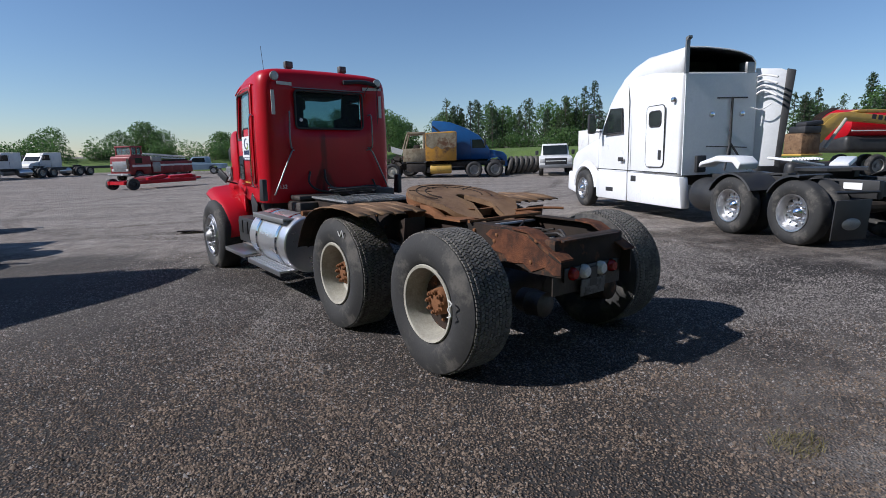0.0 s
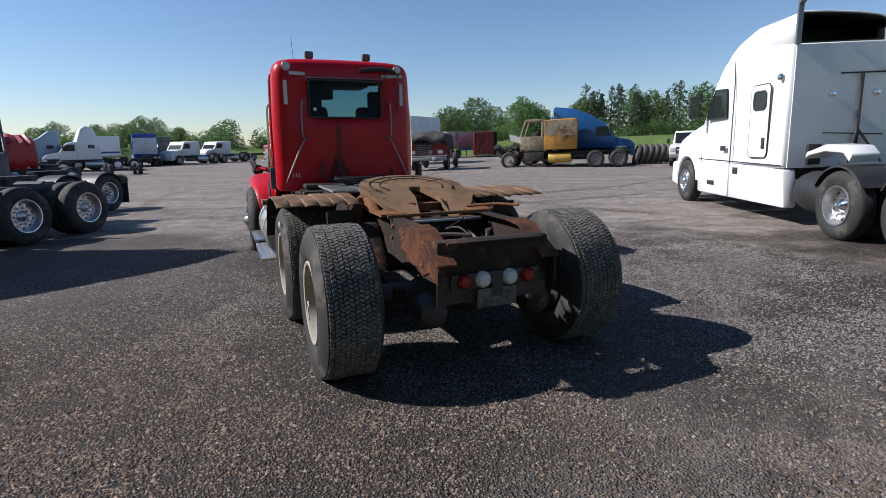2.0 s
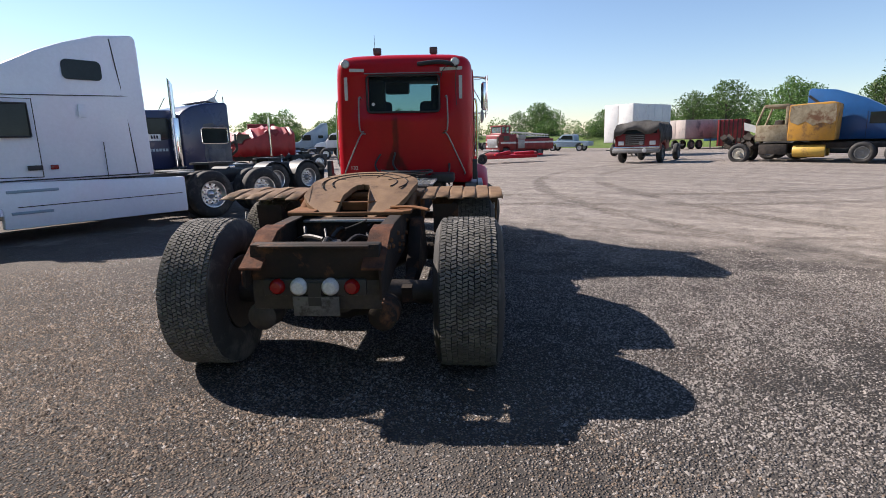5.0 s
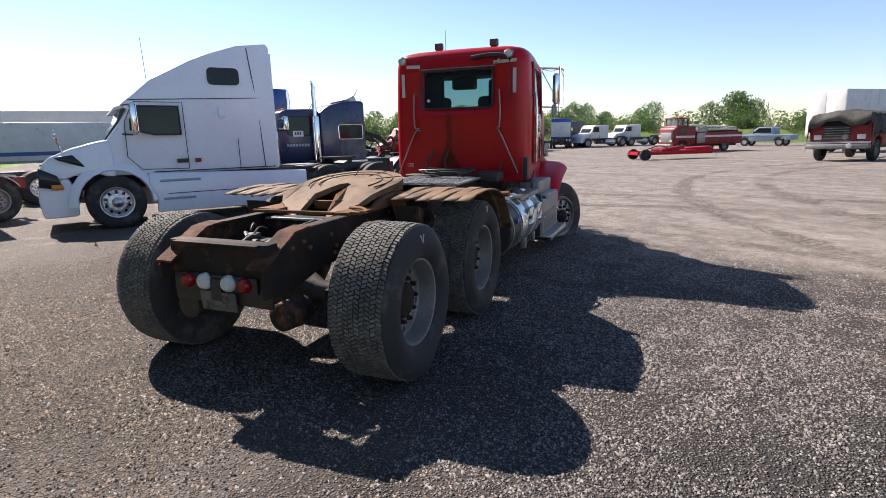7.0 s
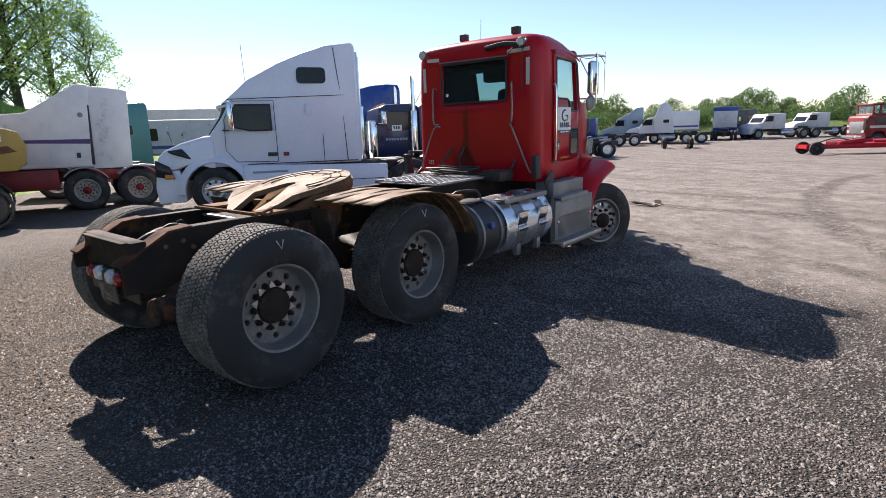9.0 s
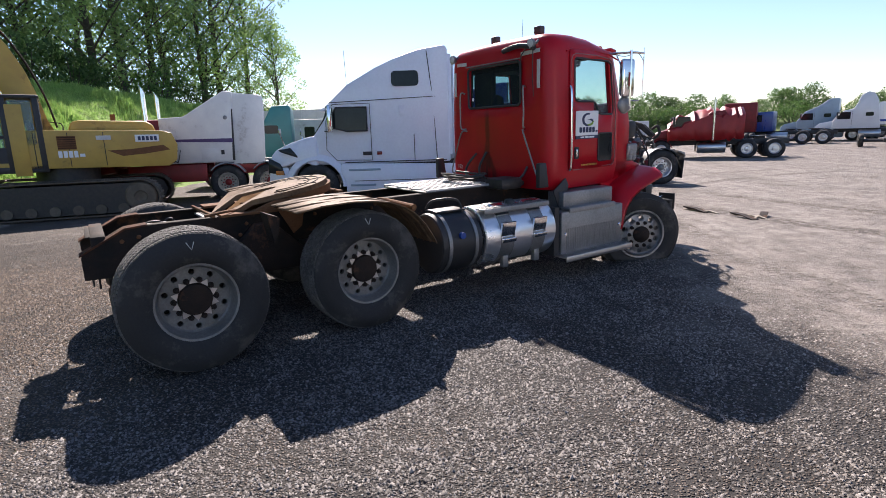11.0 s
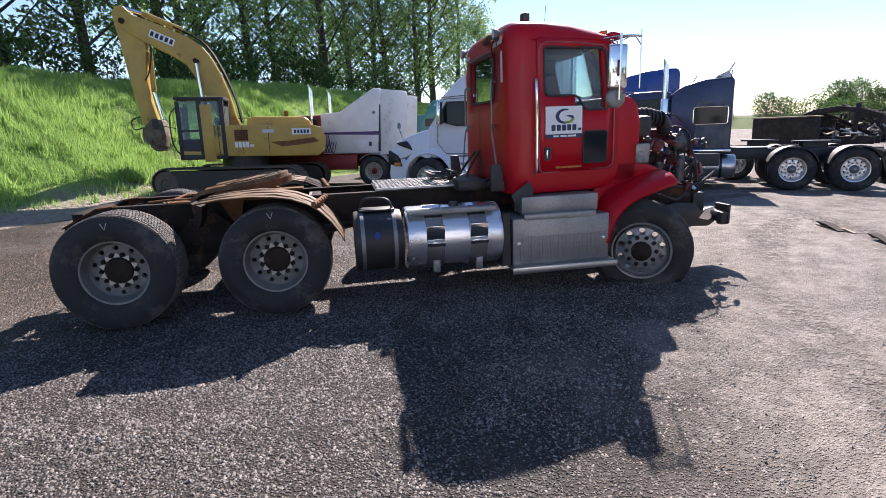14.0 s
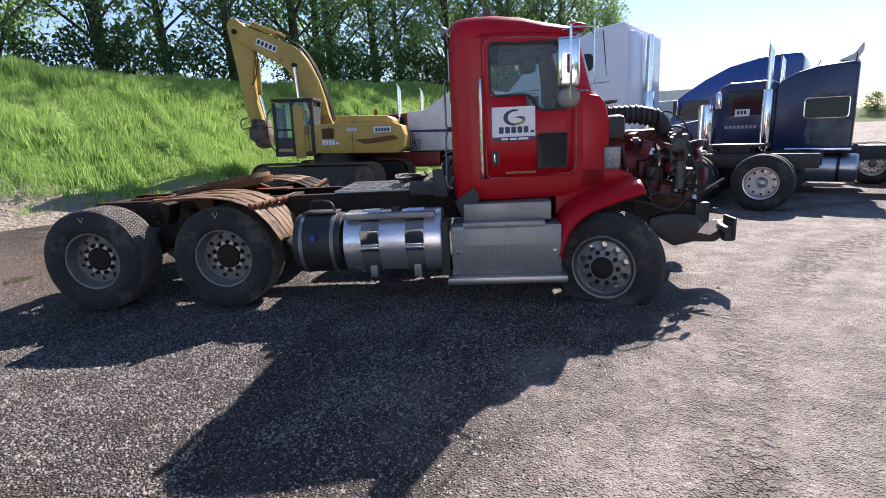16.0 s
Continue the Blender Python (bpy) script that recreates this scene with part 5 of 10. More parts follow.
# axles with their housings
for y, z in ((0, 0.5), (1.35, 0.5)):
    b = B()
    tube(b, [(-0.95, y, z), (-0.35, y, z), (-0.2, y, z), (0.2, y, z), (0.35, y, z), (0.95, y, z)], [0.075, 0.085, 0.17, 0.17, 0.085, 0.075], 14)
    lathe(b, [(0.0001, -0.17), (0.10, -0.16), (0.16, -0.1), (0.17, 0.0), (0.17, 0.1), (0.12, 0.2), (0.0001, 0.22)], 20, "Y", pose(0.05, y - 0.02, z))
    part("axle", b, GREASE, RT)
    for s in (1, -1):
        b = B()
        lathe(b, [(0.0001, -0.11), (0.045, -0.11), (0.075, -0.09), (0.08, 0.0), (0.085, 0.01), (0.08, 0.02), (0.075, 0.09), (0.04, 0.11), (0.0001, 0.11)], 18, "Y", pose(s * 0.38, y - 0.38 if y == 0 else y + 0.3, z - 0.02) @ Matrix.Scale(1.2, 4))
        part("brake_chamber", b, RUSTDARK if s > 0 and y == 0 else GREASE, RT, "rusty brake chamber" if s > 0 and y == 0 else "greasy brake chamber")
        b = B()
        lathe(b, [(0.205, -0.1), (0.205, 0.1), (0.0001, 0.1)], 24, "X", pose(s * 0.82, y, z))
        part("brake_drum", b, RUSTDARK, RT)
        # added disc, blocks sunlight that would fall on the wheel's inner face
        part("dust_shield", lathe(B(), [(0.0001, -0.006), (0.255, -0.006), (0.262, 0.0), (0.255, 0.006), (0.0001, 0.006)], 32, "X", pose(s * 0.715, y, z)), GREASE, RT, "greasy dust shield")
b = B()
tube(b, [(-0.95, 5.0, 0.38), (-0.5, 5.0, 0.30), (0.5, 5.0, 0.30), (0.95, 5.0, 0.38)], 0.06, 10)
tube(b, [(0.05, 1.35, 0.5), (0.0, 2.6, 0.72), (0, 4.4, 0.8)], 0.05, 12)
part("axle", b, GREASE, RT)
# under-frame clutter between the rails: air tanks, lines, valves
b = B()
lathe(b, [(0.0001, -0.3), (0.09, -0.28), (0.1, -0.24), (0.1, 0.24), (0.09, 0.28), (0.0001, 0.3)], 16, "X", pose(0, 0.72, 0.72))
part("air_tank", b, GREASE, RT, "greasy air tank")
b = B()
for k in range(26):
    p = Vector((rs.uniform(-0.34, 0.34), rs.uniform(-0.35, 0.7), rs.uniform(0.8, 0.94)))
    q = p + Vector((rs.uniform(-0.4, 0.4), rs.uniform(-0.3, 0.4), rs.uniform(-0.1, 0.06)))
    q.x = max(-0.36, min(0.36, q.x))
    tube(b, curve_pts([p, (p + q) / 2 + Vector((0, 0, rs.uniform(-0.02, 0.08))), q], 4), rs.choice((0.007, 0.01, 0.014)), 6)
pieces("brake_line", b, GREASE, RT)
b = B()
for k in range(12):
    box(b, (rs.uniform(-0.3, 0.3), rs.uniform(-0.3, 0.6), rs.uniform(0.76, 0.9)), (rs.uniform(0.06, 0.14), rs.uniform(0.05, 0.12), rs.uniform(0.05, 0.1)), (0, 0, rs.uniform(0, 90)), bevel=0.012)
pieces("brake_valve", b, GREASE, RT)
# rear lamps and plate
b = B()
box(b, (0, -0.585, 0.70), (0.62, 0.02, 0.10), bevel=0.006)
box(b, (0, -0.6, 0.66), (0.08, 0.02, 0.14))
bar = part("lamp_bar", b, BLACK, RT)
# dark sheet added behind the lamps to hide the lit underside
part("rear_plate", box(B(), (0, -0.555, 0.665), (0.78, 0.015, 0.22), bevel=0.005), GREASE, RT)
for x, mt, r in ((-0.225, LAMPRED, 0.045), (-0.095, LAMPWHITE, 0.05), (0.095, LAMPWHITE, 0.05), (0.225, LAMPRED, 0.045)):
    b = B()
    lathe(b, [(0.0001, -0.04), (r * 0.7, -0.036), (r, -0.02), (r * 1.06, 0.0), (r * 1.06, 0.012), (0.0001, 0.012)], 20, "Y", pose(x, -0.595, 0.705))
    part("tail_lamp", b, mt, bar, "round red tail lamp" if mt is LAMPRED else "round white lamp")
b = B()
box(b, (0.005, -0.60, 0.585), (0.28, 0.012, 0.125), (4, 0, 0), bevel=0.004)
part("plate_holder", b, PLATEGREY, RT, "dull empty plate holder")
# fifth wheel coupling
b = B()
front = [(0.46 * math.sin(radians(a)), 1.02 + 0.42 * math.cos(radians(a))) for a in range(-100, 101, 10)]
plate = front + [(0.44, 0.86), (0.42, 0.62), (0.36, 0.52), (0.16, 0.36), (0.13, 0.40), (0.10, 0.62), (0.075, 0.84), (0.055, 0.93), (0.0, 0.965), (-0.055, 0.93), (-0.075, 0.84), (-0.10, 0.62), (-0.13, 0.40), (-0.16, 0.36), (-0.36, 0.52), (-0.42, 0.62), (-0.44, 0.86)]
flat(b, plate, "Z", 0, 0.045)
for v in b.verts:
    if v.co.y < 0.62:
        v.co.z -= (0.62 - v.co.y) * 0.45
fw = part("fifth_wheel", b, RUSTPLATE, RT, "rusty horseshoe fifth-wheel plate tilted back", pose(0, 1.0, 1.13, 9, 0, 0) @ pose(0, -1.0, 0))
b = B()
for r in (0.37, 0.28):
    pts = [(r * math.sin(radians(a)), 1.02 + r * 0.93 * math.cos(radians(a)), 0.046) for a in range(-120, 121, 10)]
    tube(b, pts, 0.006, 6)
for a in (-60, -20, 20, 60):
    t = radians(a)
    tube(b, [(0.22 * math.sin(t), 1.02 + 0.2 * math.cos(t), 0.046), (0.44 * math.sin(t), 1.02 + 0.4 * math.cos(t), 0.046)], 0.005, 6)
part("grease_groove", b, RUSTDARK, fw)
b = B()
lathe(b, [(0.44, -0.07), (0.455, 0.0), (0.43, 0.0), (0.42, -0.07)], 36, "Z", pose(0, 1.02, 0))
for s in (1, -1):
    box(b, (s * 0.3, 0.9, -0.07), (0.08, 0.5, 0.14), bevel=0.02)
part("plate_rim", b, RUST, fw)
b = B()
for s in (1, -1):
    slab(b, [(0.55, 1.0), (1.35, 1.0), (1.1, 1.10), (0.8, 1.10)], s * 0.40, s * 0.46, bevel=0.01)
    box(b, (s * 0.37, 0.95, 1.01), (0.2, 1.2, 0.02))
tube(b, [(-0.5, 0.95, 1.07), (0.5, 0.95, 1.07)], 0.035)
tube(b, [(-0.44, 0.28, 1.012), (0.42, 0.3, 1.012)], 0.014)
tube(b, curve_pts([(0.3, 0.5, 1.03), (0.5, 0.35, 1.05), (0.62, 0.2, 1.05)], 4), 0.012)
part("coupling_bracket", b, RUST, RT)
# ribbed drive-axle fenders
for s in (1, -1):
    full = [(0.74, 1.075), (0.95, 1.10), (1.2, 1.112), (1.4, 1.105), (1.55, 1.075), (1.68, 1.02), (1.78, 0.95), (1.88, 0.84), (1.95, 0.73), (1.985, 0.66)]
    f = None
    for prof, paint in ([(full, RUSTPLATE)] if s > 0 else [(full[:5], RUSTPLATE), (full[4:], RUSTDARK)]):
        b = B()
        rows = []
        for i, (y, z) in enumerate(prof):
            row = []
            for k in range(6):
                x0, x1 = 0.52 + k * 0.112, 0.52 + (k + 1) * 0.112 - 0.009
                yy = y + ((0.006 if s > 0 else 0.03) * math.sin(k * 1.9) if y == full[0][0] else 0)
                zz = z + 0.006 * math.sin(k * 2.7 + y * 7)
                row += [b.verts.new((s * x, yy, zz + dz)) for x, dz in ((x0, -0.009), (x0 + 0.005, 0), (x1 - 0.005, 0), (x1, -0.009))]
            rows.append(row)
        for r0, r1 in zip(rows, rows[1:]):
            for i in range(len(r0) - 1):
                b.faces.new((r0[i], r0[i + 1], r1[i + 1], r1[i]))
        g = part("fender" if f is None else "fender_front", b, paint, f or RT, "rusty ribbed drive-wheel fender" if f is None else "black curved front of the fender")
        g.modifiers.new("thickness", "SOLIDIFY").thickness = 0.008
        f = f or g
    b = B()
    tube(b, [(s * 0.45, 1.8, 1.0), (s * 0.5, 1.82, 1.0), (s * 1.22, 1.74, 1.015)], 0.024, 10)
    for k in range(5):
        x = s * (0.6 + 0.14 * k)
        tube(b, [(x, 1.81 - 0.012 * k, 1.0), (x + s * 0.012, 1.81 - 0.012 * k, 1.0)], 0.031, 10)
    part("fender_bracket", b, RUST, f, "round tube fender bracket")
    b = B()
    slab(b, [(0.78, 1.06), (1.05, 1.09), (1.0, 0.86), (0.92, 0.8)], s * 0.50, s * 0.515)
    part("fender_stay", b, RUST, f)
    # torn flap behind the front drive wheel
    b = B()
    flat(b, [(0.62, 1.04), (0.72, 1.0), (0.70, 0.88), (0.66, 0.80)], "X", s * 0.62, 0.2 * s)
    part("torn_flap", b, RUSTDARK, f)
# deck plate behind the cab
dp = part("deck_plate", box(B(), (0.02, 2.80, 1.012), (0.90, 0.94, 0.012)), BLACK, RT, "grip-strut aluminium deck plate")
bar_me = finish("deck_bar", tube(B(), [(-0.45 + 0.05 * k, 0.016 if k % 2 else -0.016, 0) for k in range(19)], 0.008, 4), DECKSTEEL)
for i in range(20):
    part("deck_bar", bar_me, None, dp, "", pose(0.02, 2.36 + i * 0.045, 1.036, 0, 0, 0 if i % 2 else 180))
for x in (-0.45, -0.15, 0.15, 0.45):
    part("deck_rail", box(B(), (x + 0.02, 2.80, 1.03), (0.03, 0.92, 0.02)), DECKSTEEL, dp)
tubes("air_hose", [[(0.05 + (0.12 + 0.02 * k) * math.cos(a + k * 0.7) * 1.6, 3.1 + (0.10 + 0.012 * k) * math.sin(a + k * 0.7), 1.06 + 0.012 * k + 0.01 * math.sin(3 * a)) for a in np.linspace(0, 4.5, 10)] for k in range(7)], 0.011, PLASTIC, RT, "coiled black air hose", 2)
tubes("air_hose", [[(-0.1, 3.59, 1.35), (-0.12, 3.5, 1.2), (-0.02, 3.42, 1.1), (0.2, 3.35, 1.06)], [(-0.3, 3.59, 1.33), (-0.36, 3.5, 1.2), (-0.28, 3.4, 1.1), (-0.05, 3.3, 1.07)], [(0.62, 3.59, 1.2), (0.6, 3.5, 1.08), (0.4, 3.42, 1.05)]], 0.014, PLASTIC, RT, "loose black air hose")
b = B()
box(b, (0.0, 3.42, 1.02), (1.2, 0.3, 0.06), bevel=0.02)
box(b, (0.55, 3.3, 1.04), (0.3, 0.3, 0.12), bevel=0.03)
box(b, (-0.2, 3.35, 0.9), (0.9, 0.4, 0.16), bevel=0.03)
part("cab_mount", b, GREASE, RT)
for s in (1, -1):
    part("rubber_guard", slab(B(), [(3.42, 1.0), (3.56, 1.0), (3.52, 1.26), (3.42, 1.26)], s * 0.93, s * 0.99, bevel=0.01), PLASTIC, RT, "black rubber guard at the cab corner")

# right side: black tank, fuel tank, battery box with step
def tank(parent, x, y0, y1, z, r, material, bands, label, bandmat=POLISHED):
    b = B()
    lathe(b, [(0.0001, y0 + 0.012), (r * 0.86, y0 + 0.004), (r * 0.94, y0), (r * 0.985, y0 + 0.008), (r, y0 + 0.03), (r, y1 - 0.03), (r * 0.985, y1 - 0.008), (r * 0.94, y1), (r * 0.86, y1 - 0.004), (0.0001, y1 - 0.012)], 40, "Y", pose(x, 0, z))
    t = part("tank", b, material, parent, label)
    for y, w in bands:
        b = B()
        lathe(b, [(r + 0.001, y - w / 2), (r + 0.009, y - w / 2), (r + 0.009, y + w / 2), (r + 0.001, y + w / 2)], 40, "Y", pose(x, 0, z))
        part("strap", b, bandmat, t, "metal tank strap")
    return t


t = tank(RT, 0.87, 2.07, 2.53, 0.585, 0.29, BLACK, ((2.15, 0.035), (2.45, 0.035)), "black fluid tank", DULLALU)
b = B()
lathe(b, [(0.0001, 0.03), (0.03, 0.028), (0.034, 0.0)], 16, "X", pose(1.15, 2.28, 0.68))
part("filler_cap", b, BLUE, t, "blue filler cap")
b = B()
box(b, (0.86, 2.3, 0.885), (0.2, 0.34, 0.02), bevel=0.008)
part("tank_bracket", b, BLACK, t)
b = B()
tube(b, curve_pts([(0.75, 2.15, 0.9), (0.8, 2.2, 0.98), (0.9, 2.4, 0.98), (0.92, 2.45, 0.88)], 4), 0.012)
part("tank_hose", b, BLACK, t)
ft = tank(RT, 0.87, 2.56, 3.49, 0.585, 0.305, BRIGHTALU, (), "brushed aluminium fuel tank")
for y in (2.82, 3.24):
    b = B()
    box(b, (1.172, y, 0.645), (0.03, 0.175, 0.2), (0, 12, 0), bevel=0.006)
    box(b, (1.192, y, 0.565), (0.03, 0.175, 0.04), (0, 12, 0), bevel=0.006)
    box(b, (1.03, y, 0.85), (0.16, 0.18, 0.02), (0, 40, 0), bevel=0.006)
    part("strap", b, POLISHED, ft, "polished tank step strap")
    b = B()
    lathe(b, [(0.3065, y - 0.085), (0.309, y - 0.085), (0.309, y + 0.085), (0.3065, y + 0.085)], 40, "Y", pose(0.87, 0, 0.585))
    part("strap_liner", b, DULLALU, ft)
    b = B()
    box(b, (1.10, y + 0.01, 0.335), (0.06, 0.07, 0.12), bevel=0.008)
    part("tank_bracket", b, DULLALU, ft)
    b = B()
    box(b, (1.173, y, 0.715), (0.02, 0.05, 0.07), (0, 12, 0), bevel=0.004)
    part("strap_buckle", b, DULLALU, ft)
b = B()
box(b, (1.06, 3.0, 0.875), (0.13, 0.86, 0.016), bevel=0.004)
box(b, (1.12, 3.0, 0.858), (0.012, 0.86, 0.045), bevel=0.004)
part("tank_step", b, DULLALU, ft, "serrated aluminium step along the tank top")
bar_me = finish("step_bar", box(B(), (0, 0, 0), (0.09, 0.012, 0.008)), DULLALU)
for i in range(28):
    part("step_bar", bar_me, None, ft, "", pose(1.07, 2.6 + 0.03 * i, 0.886))
b = B()
lathe(b, [(0.05, 0), (0.05, 0.03), (0.04, 0.045), (0.0001, 0.045)], 18, "Z", pose(0.93, 3.05, 0.875))
part("filler_cap", b, BLACK, ft)
b = B()
box(b, (0.93, 4.08, 0.51), (0.46, 1.0, 0.46), bevel=0.012)
bb = part("battery_box", b, DULLALU, RT, "dull aluminium battery box with a step")
bar_me = finish("tread_rib", box(B(), (0, 0, 0), (0.006, 0.012, 0.24), bevel=0.002, seg=1), DULLALU)
for i in range(30):
    part("tread_rib", bar_me, None, bb, "", pose(1.162, 3.66 + i * 0.028, 0.44))
b = B()
box(b, (1.12, 4.08, 0.272), (0.32, 1.08, 0.02), bevel=0.004)
box(b, (1.275, 4.08, 0.255), (0.012, 1.08, 0.06), bevel=0.004)
part("step", b, ALU, bb, "serrated aluminium step")
bar_me = finish("step_bar", box(B(), (0, 0, 0), (0.2, 0.012, 0.008)), ALU)
for i in range(36):
    part("step_bar", bar_me, None, bb, "", pose(1.16, 3.57 + 0.029 * i, 0.285))
b = B()
box(b, (0.95, 4.1, 0.85), (0.24, 0.8, 0.17), bevel=0.012)
box(b, (1.1, 4.06, 0.765), (0.13, 0.74, 0.025), bevel=0.006)
box(b, (1.168, 4.06, 0.748), (0.01, 0.74, 0.05), bevel=0.004)
part("upper_step", b, DULLALU, bb)
b = B()
for y, z in ((3.64, 0.5), (4.52, 0.5)):
    lathe(b, [(0.022, 0), (0.022, 0.006), (0.014, 0.014), (0.0001, 0.014)], 12, "X", pose(1.16, y, z))
pieces("bolt", b, POLISHED, bb)
b = B()
flat(b, [(3.48, 0.28), (3.56, 0.30), (3.55, 0.8), (3.49, 0.8)], "X", 1.0, 0.15)
part("splash_plate", b, BLACK, bb)
# left side: polished tank, steps and battery case
lt = tank(RT, -0.86, 2.38, 3.48, 0.6, 0.31, BRIGHTALU, ((2.6, 0.06), (3.2, 0.06)), "polished aluminium fuel tank")
b = B()
for y0, y1 in ((2.4, 3.42),):
    box(b, (-1.12, (y0 + y1) / 2, 0.335), (0.2, y1 - y0, 0.02), bevel=0.004)
    box(b, (-1.22, (y0 + y1) / 2, 0.32), (0.012, y1 - y0, 0.055), bevel=0.004)
    for k in range(4):
        box(b, (-1.06 - 0.045 * k, (y0 + y1) / 2, 0.348), (0.012, y1 - y0, 0.008))
for y in (2.6, 3.2):
    tube(b, [(-1.04, y, 0.34), (-1.12, y, 0.5), (-1.16, y, 0.62)], 0.012)
part("step", b, ALU, lt, "aluminium step below the tank")
b = B()
box(b, (-1.06, 2.95, 0.875), (0.13, 0.95, 0.016), bevel=0.004)
box(b, (-1.12, 2.95, 0.855), (0.012, 0.95, 0.05), bevel=0.004)
part("tank_step", b, DULLALU, lt)
b = B()
box(b, (-0.88, 3.95, 0.60), (0.34, 0.62, 0.32), bevel=0.02)
for i in range(3):
    box(b, (-1.055, 3.75 + 0.2 * i, 0.64), (0.02, 0.14, 0.16), bevel=0.01)
bl = part("battery_box", b, BLACK, RT, "open black battery tray")
b = B()
box(b, (-1.1, 3.95, 0.36), (0.24, 0.8, 0.025), (0, -6, 0), bevel=0.006)
box(b, (-1.215, 3.95, 0.34), (0.012, 0.8, 0.05), bevel=0.004)
part("step", b, ALU, bl, "bent aluminium cab step")

# the wheels
for y, r, xr, xl, w in ((0, 0.516, 0.91, -0.885, 0.43), (1.35, 0.505, 0.93, -0.925, 0.39)):
    wheel(RT, xr, y, r - 0.007, "mid", r, w, RIMGREY, RUSTDARK, "block", flat_z=0.012 - r, rim=0.282, label="wide worn drive tyre with block tread", spin=12 * y)
    wheel(RT, xl, y, r - 0.007, "deep", r, 0.39, RIMCREAM, RUST, "block", flat_z=0.012 - r, rim=0.270, label="wide worn drive tyre with block tread", spin=20)
wheel(RT, 1.03, 5.02, 0.318, "steer", 0.49, 0.29, DULLALU, RUSTDARK, "rib", flat_z=-0.318, rim=0.287, label="flat deflated front tyre steered out on a dull alloy rim", turn=-30)
wheel(RT, -1.07, 5.0, 0.43, "steer", 0.505, 0.29, ALU, DULLALU, "none", flat_z=-0.43, rim=0.287, label="front tyre on a polished alloy rim")
# chalk marks on the tyres
b = B()
for s, y in ((1, 0), (1, 1.35)):
    tube(b, [(1.132, y + 0.02, 0.955), (1.134, y, 0.90), (1.132, y - 0.03, 0.955)], 0.004, 5)
tube(b, curve_pts([(-1.133, -0.33, 0.62), (-1.136, -0.37, 0.60), (-1.136, -0.33, 0.56), (-1.136, -0.36, 0.52), (-1.134, -0.32, 0.50)], 4), 0.005, 5)
tube(b, curve_pts([(-1.132, 1.2, 0.90), (-1.134, 1.16, 0.86), (-1.132, 1.13, 0.91), (-1.132, 1.1, 0.85)], 4), 0.005, 5)
pieces("chalk_mark", b, CHALK, RT)
# ---------------------------------------------------------------- parked trucks
def chassis(T, axles, front, rim_mat=ALU, hub_mat=DULLALU, frame_mat=BLACK, rear=-0.7, nose=None, R=0.51, steer_rim=None, width=1.2):
    """Frame rails, axles and wheels of a tractor; y is 0 at the last axle."""
    nose = nose or front + 0.8
    for s in (1, -1):
        part("frame_rail", box(B(), (s * 0.41, (rear + nose) / 2, 0.86), (0.09, nose - rear, 0.27), bevel=0.012), frame_mat, T)
        for y in axles:
            dual(T, s * (width - 0.135), y, R - 0.01, R=R, W=0.27, rim_mat=rim_mat, hub_mat=hub_mat, rim=0.285, tread="rib" if False else "none")
        wheel(T, s * (width - 0.135), front, R - 0.01, "steer", R, 0.28, steer_rim or rim_mat, hub_mat, "none", rim=0.285)
    for y in [*axles, front]:
        b = B()
        tube(b, [(-0.9, y, R), (-0.25, y, R), (0.25, y, R), (0.9, y, R)], [0.07, 0.1, 0.1, 0.07], 10)
        if y != front:
            lathe(b, [(0.0001, -0.2), (0.13, -0.16), (0.17, 0), (0.12, 0.2), (0.0001, 0.24)], 14, "Y", pose(0, y, R))
        part("axle", b, GREASE, T)
    for y in (rear + 0.1, 1.9, 3.6):
        part("cross_member", box(B(), (0, y, 0.86), (0.8, 0.1, 0.22)), frame_mat, T)


def coupling(T, y, z=1.12, material=BLACK):
    b = B()
    rim = [(0.46 * math.sin(radians(a)), y + 0.42 * math.cos(radians(a))) for a in range(-100, 101, 20)]
    flat(b, rim + [(0.4, y - 0.4), (0.15, y - 0.6), (0.06, y - 0.1), (-0.06, y - 0.1), (-0.15, y - 0.6), (-0.4, y - 0.4)], "Z", z, 0.05)
    box(b, (0.3, y - 0.05, z - 0.06), (0.1, 0.5, 0.12))
    box(b, (-0.3, y - 0.05, z - 0.06), (0.1, 0.5, 0.12))
    part("fifth_wheel", b, material, T)


def quarter_fender(T, s, y, R=0.6, a0=20, a1=160, material=BLACK, width=1.2, thick=0.012):
    """A curved mudguard over one drive wheel."""
    b = B()
    rows = []
    for k in range(13):
        a = radians(a0 + (a1 - a0) * k / 12)
        rows.append([b.verts.new((s * x, y + (R + dr) * math.cos(a), 0.5 + (R + dr) * math.sin(a))) for x, dr in ((width + 0.01, -0.03), (width, 0), (0.6, 0.0), (0.6, -thick), (width - 0.01, -thick))])
    for p, q in zip(rows, rows[1:]):
        for i in range(5):
            b.faces.new((p[i], p[(i + 1) % 5], q[(i + 1) % 5], q[i]))
    b.faces.new(rows[0])
    b.faces.new(rows[-1][::-1])
    return part("mudguard", b, material, T)


def pane(T, poly, x, material=DARKGLASS, name="window", frame=PLASTIC, s=-1, thick=0.012):
    """A side window with its rubber frame, proud of the body's side."""
    w = part(name, flat(B(), poly, "X", x if s > 0 else x - thick, thick), material, T)
    part("window_frame", frame_strip(B(), poly, "X", x + s * thick * 0.6, 0.016, 0.01), frame, w)
    return w


def seam(T, pts, material=PLASTIC, r=0.008, name="panel_seam"):
    return part(name, tube(B(), pts, r, 5), material, T)


